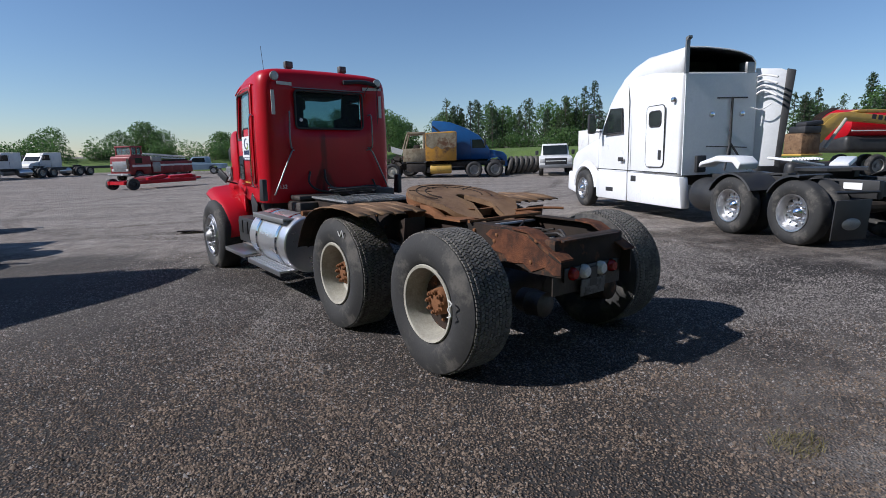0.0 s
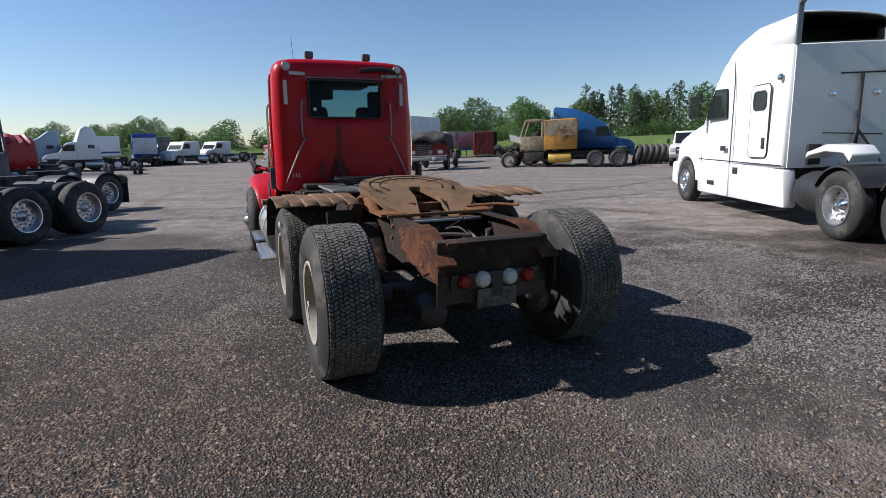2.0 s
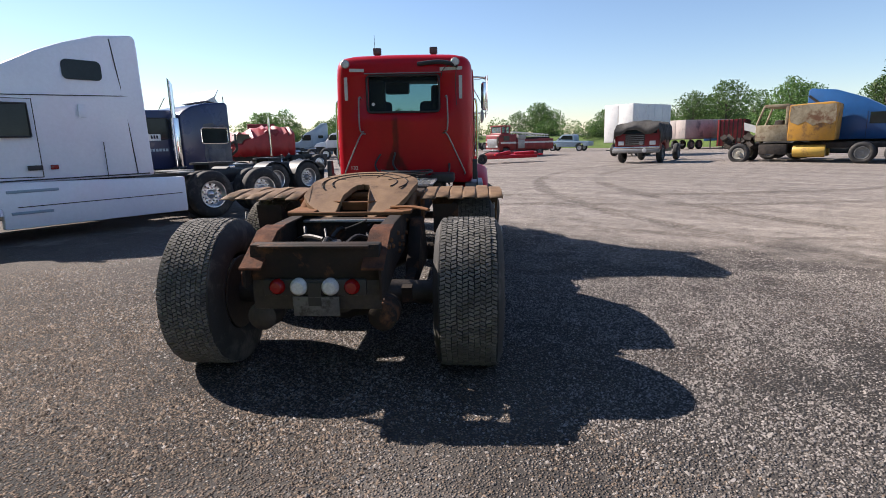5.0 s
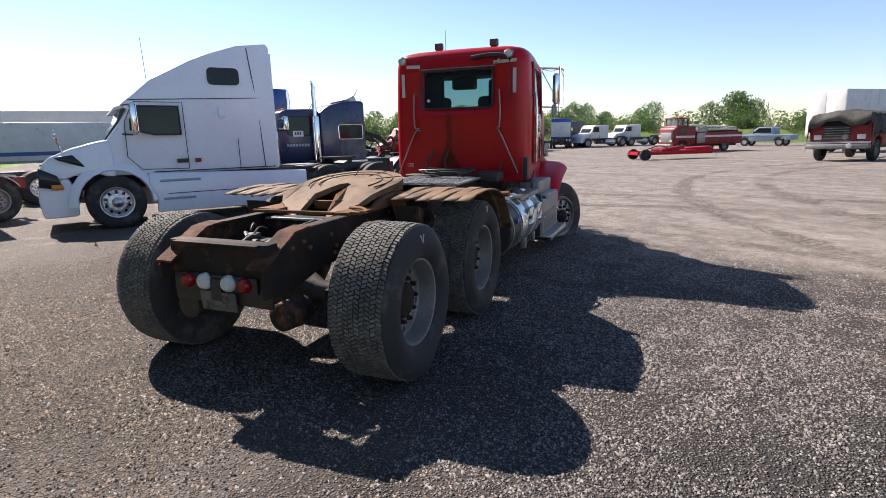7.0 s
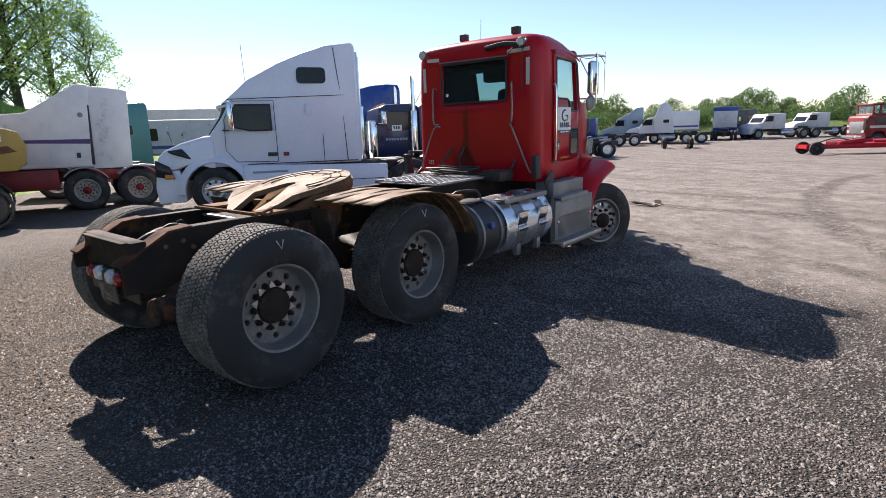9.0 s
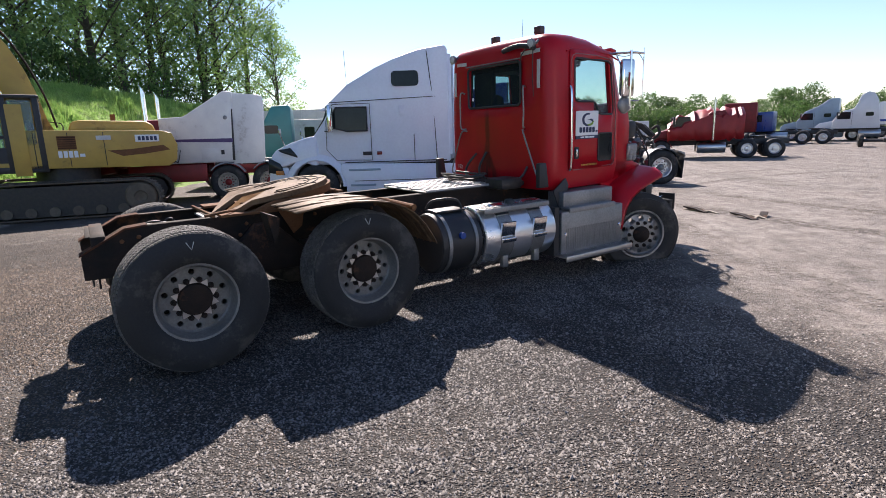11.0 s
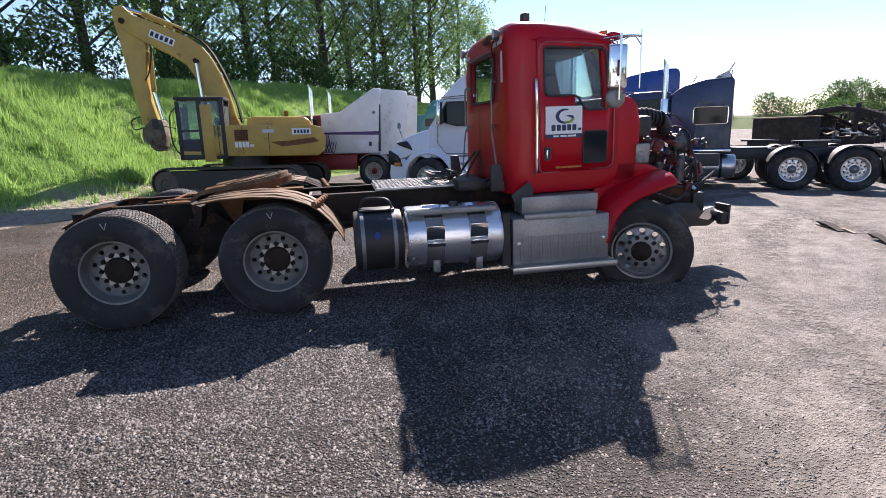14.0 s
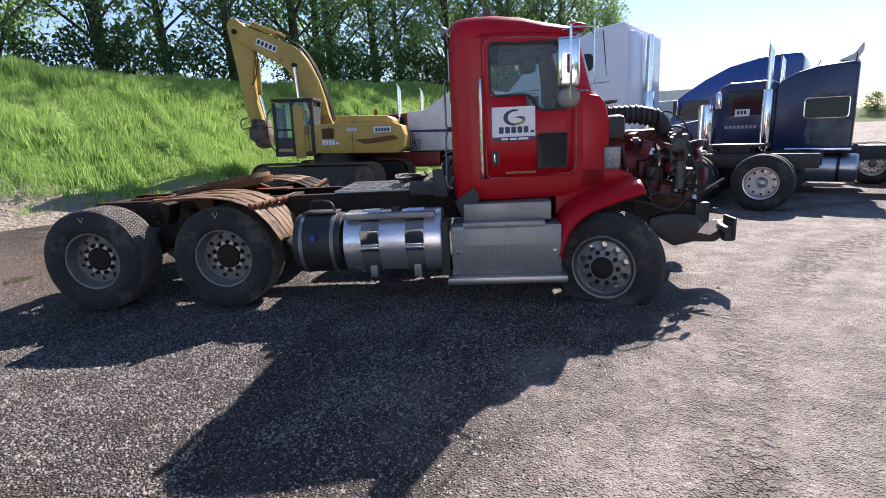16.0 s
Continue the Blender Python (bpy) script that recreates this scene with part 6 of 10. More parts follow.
def stack(T, x, y, z0, z1, r=0.065, cut=True, shield=None):
    b = B()
    pts = [(x, y, z0), (x, y, z1 - 0.25), (x, y, z1)]
    tube(b, pts, r, 16, cap=False)
    if cut:
        for v in b.verts:
            if v.co.z > z1 - 0.01:
                v.co.z += (v.co.y - y) * 1.6
    st = part("exhaust_stack", b, POLISHED, T, "tall chrome exhaust stack")
    if shield:
        b = B()
        lathe(b, [(r + 0.05, shield[0]), (r + 0.055, shield[0] + 0.02), (r + 0.055, shield[1] - 0.02), (r + 0.05, shield[1])], 20, "Z", pose(x, y, 0), cap=False)
        part("heat_shield", b, POLISHED, st)


def mirror(T, s, y, z, x=1.45, h=0.5, material=WHITE):
    b = B()
    box(b, (s * x, y, z), (0.22, 0.12, h), bevel=0.05)
    m = part("mirror", b, material, T)
    part("mirror_glass", box(B(), (s * x, y - 0.061, z), (0.17, 0.006, h * 0.85)), MIRROR, m)
    tubes("mirror_arm", [[(s * 1.05, y + 0.1, z + h * 0.3), (s * x, y + 0.03, z + h * 0.4)], [(s * 1.05, y + 0.1, z - h * 0.4), (s * x, y + 0.03, z - h * 0.4)]], 0.018, PLASTIC, m)


# --- pale lilac-white sleeper tractor
VT = thing("sleeper_truck", "pale lilac-white sleeper tractor with an aerodynamic roof", "truck", at(-9.17, 8.22, 186.3), "parked trucks")
chassis(VT, (0.1, 1.4), 5.8, ALU, ALU)
def v_taper(x, y, z):
    k = 1 - 0.10 * smooth(4.6, 5.9, y) - 0.02 * smooth(2.4, 3.6, z)
    return Vector((x * k, y, z))
b = B()
slab(b, [(2.6, 1.0), (2.62, 3.54), (2.68, 3.62), (3.3, 3.54), (3.85, 3.36), (4.28, 3.18), (4.97, 2.81), (5.3, 2.52), (5.55, 2.32), (5.42, 2.26), (5.58, 2.0), (5.86, 1.64), (5.86, 1.0)], -1.2, 1.2, bevel=0.07, taper=v_taper, seg=3)
vb = part("cab", b, LILAC, VT, "white cab and sleeper body")
b = B()
def v_hood(x, y, z):
    return Vector((x * (1 - 0.18 * smooth(5.9, 6.95, y) - 0.06 * smooth(1.0, 1.7, z)), y, z))
slab(b, [(5.75, 0.95), (5.75, 1.68), (5.95, 1.66), (6.4, 1.54), (6.78, 1.38), (6.9, 1.25), (6.97, 0.95), (6.55, 0.98), (6.35, 1.06), (6.1, 1.08), (5.9, 1.0)], -1.17, 1.17, bevel=0.05, taper=v_hood, seg=3)
part("hood", b, LILAC, VT, "sloping white hood")
b = B()
slab(b, [(6.42, 0.28), (6.42, 0.7), (6.5, 0.98), (6.96, 0.98), (7.02, 0.6), (6.98, 0.26)], -1.12, 1.12, bevel=0.05, taper=v_hood)
part("bumper", b, LILAC, VT)
for s in (1, -1):
    b = B()
    slab(b, [(2.0, 0.22), (2.0, 0.93), (5.0, 1.02), (5.2, 1.02), (5.22, 0.8), (5.1, 0.55), (5.12, 0.24)], s * 1.02, s * 1.19, bevel=0.03)
    part("skirt", b, LILAC, VT, "white side skirt with a step")
    b = B()
    rows = []
    for k in range(13):
        a = radians(-4 + 186 * k / 12)
        rows.append([b.verts.new((s * x, 5.8 + r * math.cos(a) * 1.02, 0.5 + r * math.sin(a))) for x, r in ((0.9, 0.60), (1.17, 0.60), (1.19, 0.62), (1.15, 0.70), (1.09, 0.76))])
    for p, q in zip(rows, rows[1:]):
        for i in range(4):
            b.faces.new((p[i], p[i + 1], q[i + 1], q[i]))
    part("wheel_arch", b, LILAC, VT)
    # door: window, seams, handles
    d = [(4.46, 1.08), (4.46, 2.38), (5.32, 2.38), (5.5, 2.0), (5.52, 1.35), (5.3, 1.1)]
    seam(VT, [(s * 1.193, y, z) for y, z in d[:3]] + [(s * 1.16, y, z) for y, z in d[3:]] + [(s * 1.193, 4.46, 1.08)])
    w = [(4.54, 1.76), (4.54, 2.3), (5.25, 2.3), (5.4, 2.05), (5.42, 1.86), (5.0, 1.76)]
    part("door_window", flat(B(), w, "X", s * 1.165 if s > 0 else s * 1.165 - 0.012, 0.03 if s > 0 else -0.018), DARKGLASS, VT, "dark door window")
    part("window_frame", tube(B(), [(s * 1.2, y, z) for y, z in w] + [(s * 1.2, *w[0])], 0.018, 6), PLASTIC, VT)
    part("sleeper_window", flat(B(), rrect(3.3, 2.74, 3.93, 3.08, 0.09), "X", s * 1.15, s * 0.03), DARKGLASS, VT, "dark rounded sleeper window")
    part("door_handle", box(B(), (s * 1.2, 4.56, 1.24), (0.02, 0.22, 0.08), bevel=0.01), PLASTIC, VT)
    part("side_marker", box(B(), (s * 1.2, 4.28, 1.24), (0.02, 0.12, 0.08), bevel=0.01), LAMPRED, VT)
    seam(VT, [(s * 1.17, 2.7, 2.5), (s * 1.165, 5.4, 2.42)])
    seam(VT, [(s * 1.2, 3.45, 1.02), (s * 1.2, 3.45, 1.65)])
    seam(VT, [(s * 1.18, 3.1, 3.5), (s * 1.16, 2.98, 2.4), (s * 1.2, 2.92, 1.05)], r=0.01)
    seam(VT, [(s * 1.194, 2.1, 0.6), (s * 1.194, 4.9, 0.6)])
    seam(VT, [(s * 1.2, 2.7, 1.04), (s * 1.2, 5.1, 1.04)], r=0.012)
    part("locker_door", box(B(), (s * 1.196, 3.72, 2.2), (0.012, 0.12, 0.22), bevel=0.005), LILAC, VT)
    part("step", box(B(), (s * 1.18, 4.65, 0.86), (0.06, 0.75, 0.05), bevel=0.012), GREYBLUE, VT)
    part("step", box(B(), (s * 1.19, 4.7, 0.5), (0.04, 0.6, 0.05), bevel=0.012), GREYBLUE, VT)
    b = B()
    slab(b, [(6.22, 1.18), (6.62, 1.32), (6.7, 1.38), (6.4, 1.42), (6.3, 1.3)], s * 1.05, s * 1.10, bevel=0.01)
    part("hood_vent", b, DARKGLASS, VT, "black hood side vent")
    b = B()
    slab(b, [(6.6, 0.78), (6.68, 1.05), (6.95, 1.2), (6.97, 0.85)], s * 0.90, s * 1.05, bevel=0.015)
    hl = part("headlamp", b, DARKGLASS, VT, "dark headlamp with an amber corner")
    part("turn_lamp", box(B(), (s * 1.05, 6.7, 0.84), (0.03, 0.18, 0.1), bevel=0.01), AMBER, hl)
    b = B()
    box(b, (s * 1.42, 5.36, 2.05), (0.2, 0.1, 0.62), bevel=0.045)
    m = part("mirror", b, POLISHED, VT, "tall chrome mirror")
    part("mirror_glass", box(B(), (s * 1.42, 5.305, 2.05), (0.16, 0.006, 0.55)), MIRROR, m)
    tubes("mirror_arm", [[(s * 1.1, 5.5, 2.32), (s * 1.4, 5.4, 2.32)], [(s * 1.1, 5.55, 1.78), (s * 1.4, 5.4, 1.76)]], 0.016, PLASTIC, m)
    b = B()
    tube(b, curve_pts([(s * 0.95, 6.55, 1.45), (s * 1.02, 6.6, 1.65), (s * 1.04, 6.62, 1.78)], 4), 0.012)
    lathe(b, [(0.0001, 0.03), (0.07, 0.02), (0.08, -0.01), (0.0001, -0.01)], 14, "Y", pose(s * 1.04, 6.62, 1.8))
    part("hood_mirror", b, POLISHED, VT)
    quarter_fender(VT, s, 0.75, 0.62, 60, 70)
b = B()
slab(b, [(5.44, 2.27), (5.56, 2.02), (5.84, 1.66), (5.86, 1.68), (5.6, 2.05), (5.5, 2.3)], -0.98, 0.98)
part("windscreen", b, DARKGLASS, VT, "dark raked windscreen")
b = B()
slab(b, [(5.3, 2.4), (5.62, 2.3), (5.66, 2.24), (5.58, 2.24), (5.3, 2.32)], -1.05, 1.05, bevel=0.015)
part("sun_visor", b, LILAC, VT)
stack(VT, -0.2, 2.45, 0.95, 3.45, 0.07, False, (1.0, 2.3))
b = B()
box(b, (0, 1.72, 1.02), (0.9, 0.7, 0.02))
box(b, (-0.75, 1.85, 1.0), (0.5, 0.36, 0.03), bevel=0.008)
part("deck_plate", b, DULLALU, VT)
coupling(VT, 0.75)
b = B()
box(b, (-0.55, 2.62, 2.3), (0.9, 0.16, 2.3), bevel=0.02)
part("rear_fairing", b, LILAC, VT)

tubes("antenna", [[(-0.9, 5.0, 2.75), (-0.92, 5.02, 3.6)]], 0.005, PLASTIC, VT)

# --- dark navy sleeper tractor with square sleeper
DT = thing("sleeper_truck", "dark navy sleeper tractor with worn grey patches and chrome stacks", "truck", at(-12.58, 11.59, 186.3), "parked trucks")
chassis(DT, (0.0, 1.25), 6.1, ALU, DULLALU, nose=6.9)
b = B()
slab(b, [(2.62, 0.95), (2.62, 2.7), (2.7, 2.76), (3.3, 2.72), (3.7, 2.62), (3.95, 2.48), (4.05, 2.38), (4.05, 0.95)], -1.12, 1.12, bevel=0.05, seg=3)
part("sleeper", b, NAVY, DT, "navy sleeper box with sun-faded patches")
b = B()
slab(b, [(4.02, 1.0), (4.02, 2.45), (4.2, 2.52), (5.0, 2.5), (5.2, 2.42), (5.3, 1.8), (5.3, 1.0)], -1.0, 1.0, bevel=0.05)
part("cab", b, NAVY, DT)
b = B()
slab(b, [(5.28, 0.95), (5.28, 1.78), (6.6, 1.55), (6.95, 1.5), (6.95, 0.9)], -0.72, 0.72, bevel=0.06)
part("hood", b, NAVY, DT)
for s in (1, -1):
    part("primer_patch", slab(B(), [(2.66, 1.05), (2.65, 1.8), (2.7, 2.1), (2.82, 2.16), (3.0, 2.1), (3.16, 2.2), (3.42, 2.15), (3.5, 1.9), (3.42, 1.6), (3.46, 1.3), (3.4, 1.08), (3.1, 1.05)], s * 1.12, s * 1.123), PRIMER, DT, "grey primer patch")
    pane(DT, rrect(2.72, 1.64, 3.5, 2.06, 0.06), s * 1.124, s=s, frame=POLISHED)
    part("locker_door", box(B(), (s * 1.126, 3.1, 1.28), (0.012, 0.5, 0.42), bevel=0.006), PRIMER, DT)
    pane(DT, rrect(4.3, 1.78, 5.0, 2.3, 0.06), s * 1.0, s=s)
    part("paper_label", box(B(), (s * 1.02, 4.7, 1.82), (0.008, 0.3, 0.16)), SIGNWHITE, DT, "white paper lot label")
    b = B()
    for i in range(3):
        box(b, (s * 1.026, 4.64 + 0.07 * i, 1.83), (0.006, 0.045, 0.08))
    pieces("label_bar", b, PLASTIC, DT)
    b = B()
    for i in range(8):
        box(b, (s * 1.006, 4.42 + 0.085 * i, 1.5), (0.008, 0.06, 0.07))
    pieces("lettering_bar", b, GREYBLUE, DT)
    part("sill_trim", box(B(), (s * 1.13, 3.2, 0.98), (0.03, 1.2, 0.06), bevel=0.01), POLISHED, DT, "chrome sill trim")
    stack(DT, s * 1.12, 4.2, 0.95, 3.2, 0.06, True, (1.0, 2.3))
    b = B()
    lathe(b, [(0.0001, -0.55), (0.18, -0.54), (0.19, -0.5), (0.19, 0.5), (0.18, 0.54), (0.0001, 0.55)], 20, "Z", pose(s * 1.0, 5.45, 1.5))
    part("air_cleaner", b, POLISHED, DT, "chrome air cleaner can")
    b = B()
    lathe(b, [(0.0001, 2.45), (0.27, 2.46), (0.3, 2.5), (0.3, 3.75), (0.27, 3.79), (0.0001, 3.8)], 28, "Y", pose(s * 0.86, 0, 0.58))
    tk = part("fuel_tank", b, ALU, DT, "brushed aluminium fuel tank")
    for y in (2.8, 3.4):
        part("strap", lathe(B(), [(0.302, y - 0.03), (0.31, y - 0.03), (0.31, y + 0.03), (0.302, y + 0.03)], 28, "Y", pose(s * 0.86, 0, 0.58)), BLACK, tk)
    part("step", box(B(), (s * 1.0, 4.55, 0.6), (0.35, 1.2, 0.5), bevel=0.03), BLACK, DT)
    quarter_fender(DT, s, 0.0, 0.565, 15, 150, PLASTIC)
    quarter_fender(DT, s, 1.25, 0.565, 20, 160, PLASTIC)
    b = B()
    rows = []
    for k in range(13):
        a = radians(10 + 160 * k / 12)
        rows.append([b.verts.new((s * x, 6.1 + r * math.cos(a), 0.5 + r * math.sin(a))) for x, r in ((0.7, 0.66), (1.16, 0.66), (1.2, 0.63), (1.2, 0.58))])
    for p, q in zip(rows, rows[1:]):
        for i in range(3):
            b.faces.new((p[i], p[i + 1], q[i + 1], q[i]))
    part("fender", b, BLACK, DT)
    part("mud_flap", box(B(), (s * 0.95, -0.6, 0.5), (0.6, 0.02, 0.65), (4, 0, 0), bevel=0.005), PLASTIC, DT)
    part("flap_bracket", slab(B(), [(-0.66, 0.80), (-0.62, 0.92), (-0.45, 0.98), (-0.46, 0.94), (-0.6, 0.87)], s * 0.62, s * 1.26), DULLALU, DT)
    mirror(DT, s, 5.15, 2.1, 1.3, 0.4, POLISHED)
b = B()
for i in range(5):
    lathe(b, [(0.0001, 0.05), (0.05, 0.03), (0.06, 0)], 10, "Z", pose(-0.7 + 0.35 * i, 5.0, 2.5))
part("roof_marker_lamp", b, AMBER, DT)
b = B()
slab(b, [(2.62, 2.75), (3.0, 2.83), (2.75, 2.95), (2.62, 3.15), (2.6, 3.13), (2.72, 2.91)], -0.7, 0.7, bevel=0.01)
tube(b, [(0.5, 3.0, 2.71), (0.5, 2.85, 2.9)], 0.02)
tube(b, [(-0.5, 3.0, 2.71), (-0.5, 2.85, 2.9)], 0.02)
part("roof_deflector", b, WHITE_OLD, DT, "white roof deflector folded up")
tubes("antenna", [[(-1.05, 2.7, 2.73), (-1.05, 2.7, 2.92)], [(0.9, 3.6, 2.6), (0.8, 3.4, 3.0)]], 0.012, PLASTIC, DT)
coupling(DT, 0.7)
b = B()
box(b, (0, 2.1, 1.02), (0.9, 0.8, 0.02))
part("deck_plate", b, DULLALU, DT)

# --- white sleeper tractor with the tall roof fairing
WT = thing("sleeper_truck", "white high-roof sleeper tractor with damaged rear fairings", "truck", at(6.44, 8.33, 13.8), "parked trucks")
chassis(WT, (0.02, 1.37), 7.0, ALU, POLISHED, steer_rim=ALU)
def w_taper(x, y, z):
    return Vector((x * (1 - 0.10 * smooth(4.9, 6.4, y) - 0.05 * smooth(2.0, 3.6, z)) * (0.5 if x > 0 else 1), y, z))
b = B()
slab(b, [(2.84, 0.97), (2.84, 3.0), (3.9, 3.14), (5.0, 3.14), (5.36, 2.98), (5.75, 2.68), (5.85, 2.55), (6.35, 1.86), (6.4, 1.5), (6.4, 0.95)], -1.2, 1.2, bevel=0.06, taper=w_taper, seg=3)
part("cab", b, WHITE, WT, "white cab and sleeper body")
# roof fairing: two cheeks and a curved top, open at the back
roof = [(2.88, 3.02), (2.9, 3.58), (3.3, 3.57), (4.28, 3.54), (4.8, 3.42), (5.1, 3.29), (5.4, 3.05), (5.66, 2.8)]
b = B()
rows = []
for y, z in roof[1:]:
    k = smooth(5.7, 4.4, y)
    f = 0.15 * smooth(4.2, 2.9, y)
    rows.append([b.verts.new(p) for p in [(-1.12 * (1 - 0.1 * smooth(4.9, 6.4, y)), y, max(2.98 - 0.9 * smooth(4.9, 5.6, y) * 0.4, 2.75)), (-1.10, y, z - 0.12), (-1.0, y, z - 0.02 - 0.3 * f), (-0.6, y, z + 0.05 * k - 0.8 * f), (-0.1, y, z + 0.04 * k - f), (0.2, y, z - 0.01 * k - f), (0.45, y, z - 0.1 - f), (0.55, y, z - 0.2 - f),
                  (0.56 * (1 - 0.1 * smooth(4.9, 6.4, y)), y, max(3.05 - 0.9 * smooth(4.9, 5.6, y) * 0.4, 2.75))]])
for p, q in zip(rows, rows[1:]):
    for i in range(8):
        b.faces.new((p[i], p[i + 1], q[i + 1], q[i]))
rf = part("roof_fairing", b, (WHITE, PLASTIC), WT, "tall white roof fairing open at the back", sharp=50)
so = rf.modifiers.new("thickness", "SOLIDIFY")
so.thickness, so.offset, so.material_offset = 0.03, -1, 1
part("fairing_floor", box(B(), (-0.28, 3.45, 3.08), (1.5, 1.1, 0.02), (6, 0, 0)), PLASTIC, rf)
part("fairing_back", box(B(), (-0.28, 4.0, 3.26), (1.55, 0.02, 0.26)), PLASTIC, rf)
part("fairing_edge", slab(B(), [(2.84, 2.98), (2.84, 3.66), (2.74, 3.68), (2.74, 3.64), (2.8, 3.6), (2.8, 2.98)], -1.14, -1.06), DULLALU, rf)
part("loose_box", box(B(), (0.42, 2.98, 3.1), (0.25, 0.2, 0.22), (0, 0, 12), bevel=0.02), DULLALU, rf)
b = B()
def w_hood(x, y, z):
    return Vector((x * (1 - 0.14 * smooth(6.4, 8.2, y)), y, z))
slab(b, [(6.3, 1.1), (6.3, 1.84), (7.2, 1.66), (7.9, 1.5), (8.15, 1.3), (8.2, 0.9), (7.65, 0.95), (7.45, 1.12), (7.0, 1.2), (6.55, 1.1), (6.4, 1.0)], -1.12, 1.12, bevel=0.07, taper=w_hood, seg=3)
part("hood", b, WHITE, WT, "white hood")
b = B()
slab(b, [(7.62, 0.3), (7.62, 0.9), (8.2, 0.95), (8.25, 0.4)], -1.08, 1.08, bevel=0.06)
part("bumper", b, WHITE, WT)
for s in (1, -1):
    b = B()
    slab(b, [(2.72, 0.3), (2.82, 0.95), (4.78, 1.02), (4.78, 0.3)], s * 0.95, s * 1.17, bevel=0.04)
    part("skirt", b, WHITE, WT, "white side skirt")
    b = B()
    slab(b, [(4.82, 0.3), (4.82, 1.02), (6.3, 0.98), (6.36, 0.7), (6.3, 0.3)], s * 0.95, s * 1.17, bevel=0.04)
    part("skirt", b, WHITE, WT, "white lower step panel")
    b = B()
    rows = []
    for k in range(13):
        a = radians(5 + 170 * k / 12)
        rows.append([b.verts.new((s * x, 7.0 + r * math.cos(a), 0.5 + r * math.sin(a))) for x, r in ((0.9, 0.58), (1.15, 0.58), (1.18, 0.61), (1.14, 0.70), (1.06, 0.76))])
    for p, q in zip(rows, rows[1:]):
        for i in range(4):
            b.faces.new((p[i], p[i + 1], q[i + 1], q[i]))
    part("wheel_arch", b, WHITE, WT)
    if s < 0:
        # sleeper side door with a small window
        d = part("sleeper_door", flat(B(), rrect(3.34, 1.15, 3.98, 2.43, 0.10), "X", s * 1.175 if s > 0 else s * 1.175 - 0.03, 0.03), WHITE, WT, "white sleeper side door")
        part("door_seal", frame_strip(B(), rrect(3.33, 1.14, 3.99, 2.44, 0.11), "X", s * 1.196, 0.010, 0.01), PLASTIC, d)
        pane(d, rrect(3.44, 2.0, 3.86, 2.32, 0.08), s * 1.205, s=s)
        part("door_latch", box(B(), (s * 1.21, 3.46, 1.4), (0.02, 0.10, 0.2), bevel=0.01), PLASTIC, d)
        seam(WT, [(s * 1.2, 4.7, 1.0), (s * 1.165, 4.75, 2.6), (s * 1.14, 4.85, 3.1)], r=0.012)
        seam(WT, [(s * 1.2, 2.86, 1.02), (s * 1.2, 6.2, 1.06)], r=0.012)
        b = B()
        w = [(5.06, 1.94), (5.07, 2.5), (5.6, 2.52), (5.9, 2.1), (5.95, 1.92)]
        part("door_window", flat(B(), w, "X", s * 1.13 if s > 0 else s * 1.13 - 0.02, 0.03 if s > 0 else -0.02), DARKGLASS, WT, "dark door window")
        part("window_frame", tube(B(), [(s * 1.165, y, z) for y, z in w] + [(s * 1.165, *w[0])], 0.018, 6), PLASTIC, WT)
        part("door_handle", box(B(), (s * 1.19, 5.06, 1.3), (0.02, 0.22, 0.1), bevel=0.01), PLASTIC, WT)
        part("fuel_filler", box(B(), (s * 1.175, 4.5, 0.86), (0.02, 0.2, 0.13), bevel=0.02), PLASTIC, WT)
        part("step_cutout", box(B(), (s * 1.172, 5.6, 0.55), (0.012, 0.35, 0.1), bevel=0.01), PLASTIC, WT)
    if s < 0:
        part("side_lamp", lathe(B(), [(0.0001, 0.05), (0.05, 0.04), (0.065, 0.0)], 14, "X", pose(s * 1.2, 3.04, 2.5, 0, 0, 180)), POLISHED, WT)
    b = B()
    lathe(b, [(0.0001, 1.7), (0.3, 1.72), (0.33, 1.8), (0.33, 2.4), (0.3, 2.5), (0.0001, 2.52)], 24, "Y", pose(s * 0.86, 0, 0.62))
    part("fuel_tank", b, BLACK, WT)
    quarter_fender(WT, s, 0.02, 0.585, 30, 100, BLACK)
    quarter_fender(WT, s, 1.37, 0.585, 25, 150, BLACK)
    fl = part("mud_flap", box(B(), (s * 0.92, -0.72, 0.46), (0.62, 0.02, 0.58), (4, 0, 0), bevel=0.005), PLASTIC, WT, "black mud flap with an oval badge")
    part("badge", lathe(B(), [(0.11, -0.013), (0.10, -0.018), (0.0001, -0.018)], 20, "Y", pose(s * 0.92, -0.72, 0.4) @ Matrix.Diagonal((1.5, 1, 0.8, 1))), DULLALU, fl)
    tube_b = B()
    part("flap_bracket", tube(tube_b, [(s * 0.45, -0.7, 0.84), (s * 1.22, -0.72, 0.86)], 0.022), BLACK, WT)
    mirror(WT, s, 6.1, 2.2, 1.42, 0.5, PLASTIC)
b = B()
box(b, (-0.3, 2.825, 1.98), (1.62, 0.02, 2.0))
part("back_wall", b, WHITE, WT, "dusty white sleeper back wall")
tubes("load_rack", [[(-0.05, 2.78, 1.35), (-0.05, 2.78, 2.5)], [(-0.4, 2.78, 2.5), (0.3, 2.78, 2.5)], [(-0.05, 2.78, 1.6), (-0.2, 2.72, 1.05)], [(-0.05, 2.78, 1.6), (0.3, 2.67, 1.05)], [(-0.6, 2.78, 1.55), (0.35, 2.78, 1.5)]], (0.025, 0.014, 0.022, 0.022, 0.01), PLASTIC, WT, "black hose rack pole")
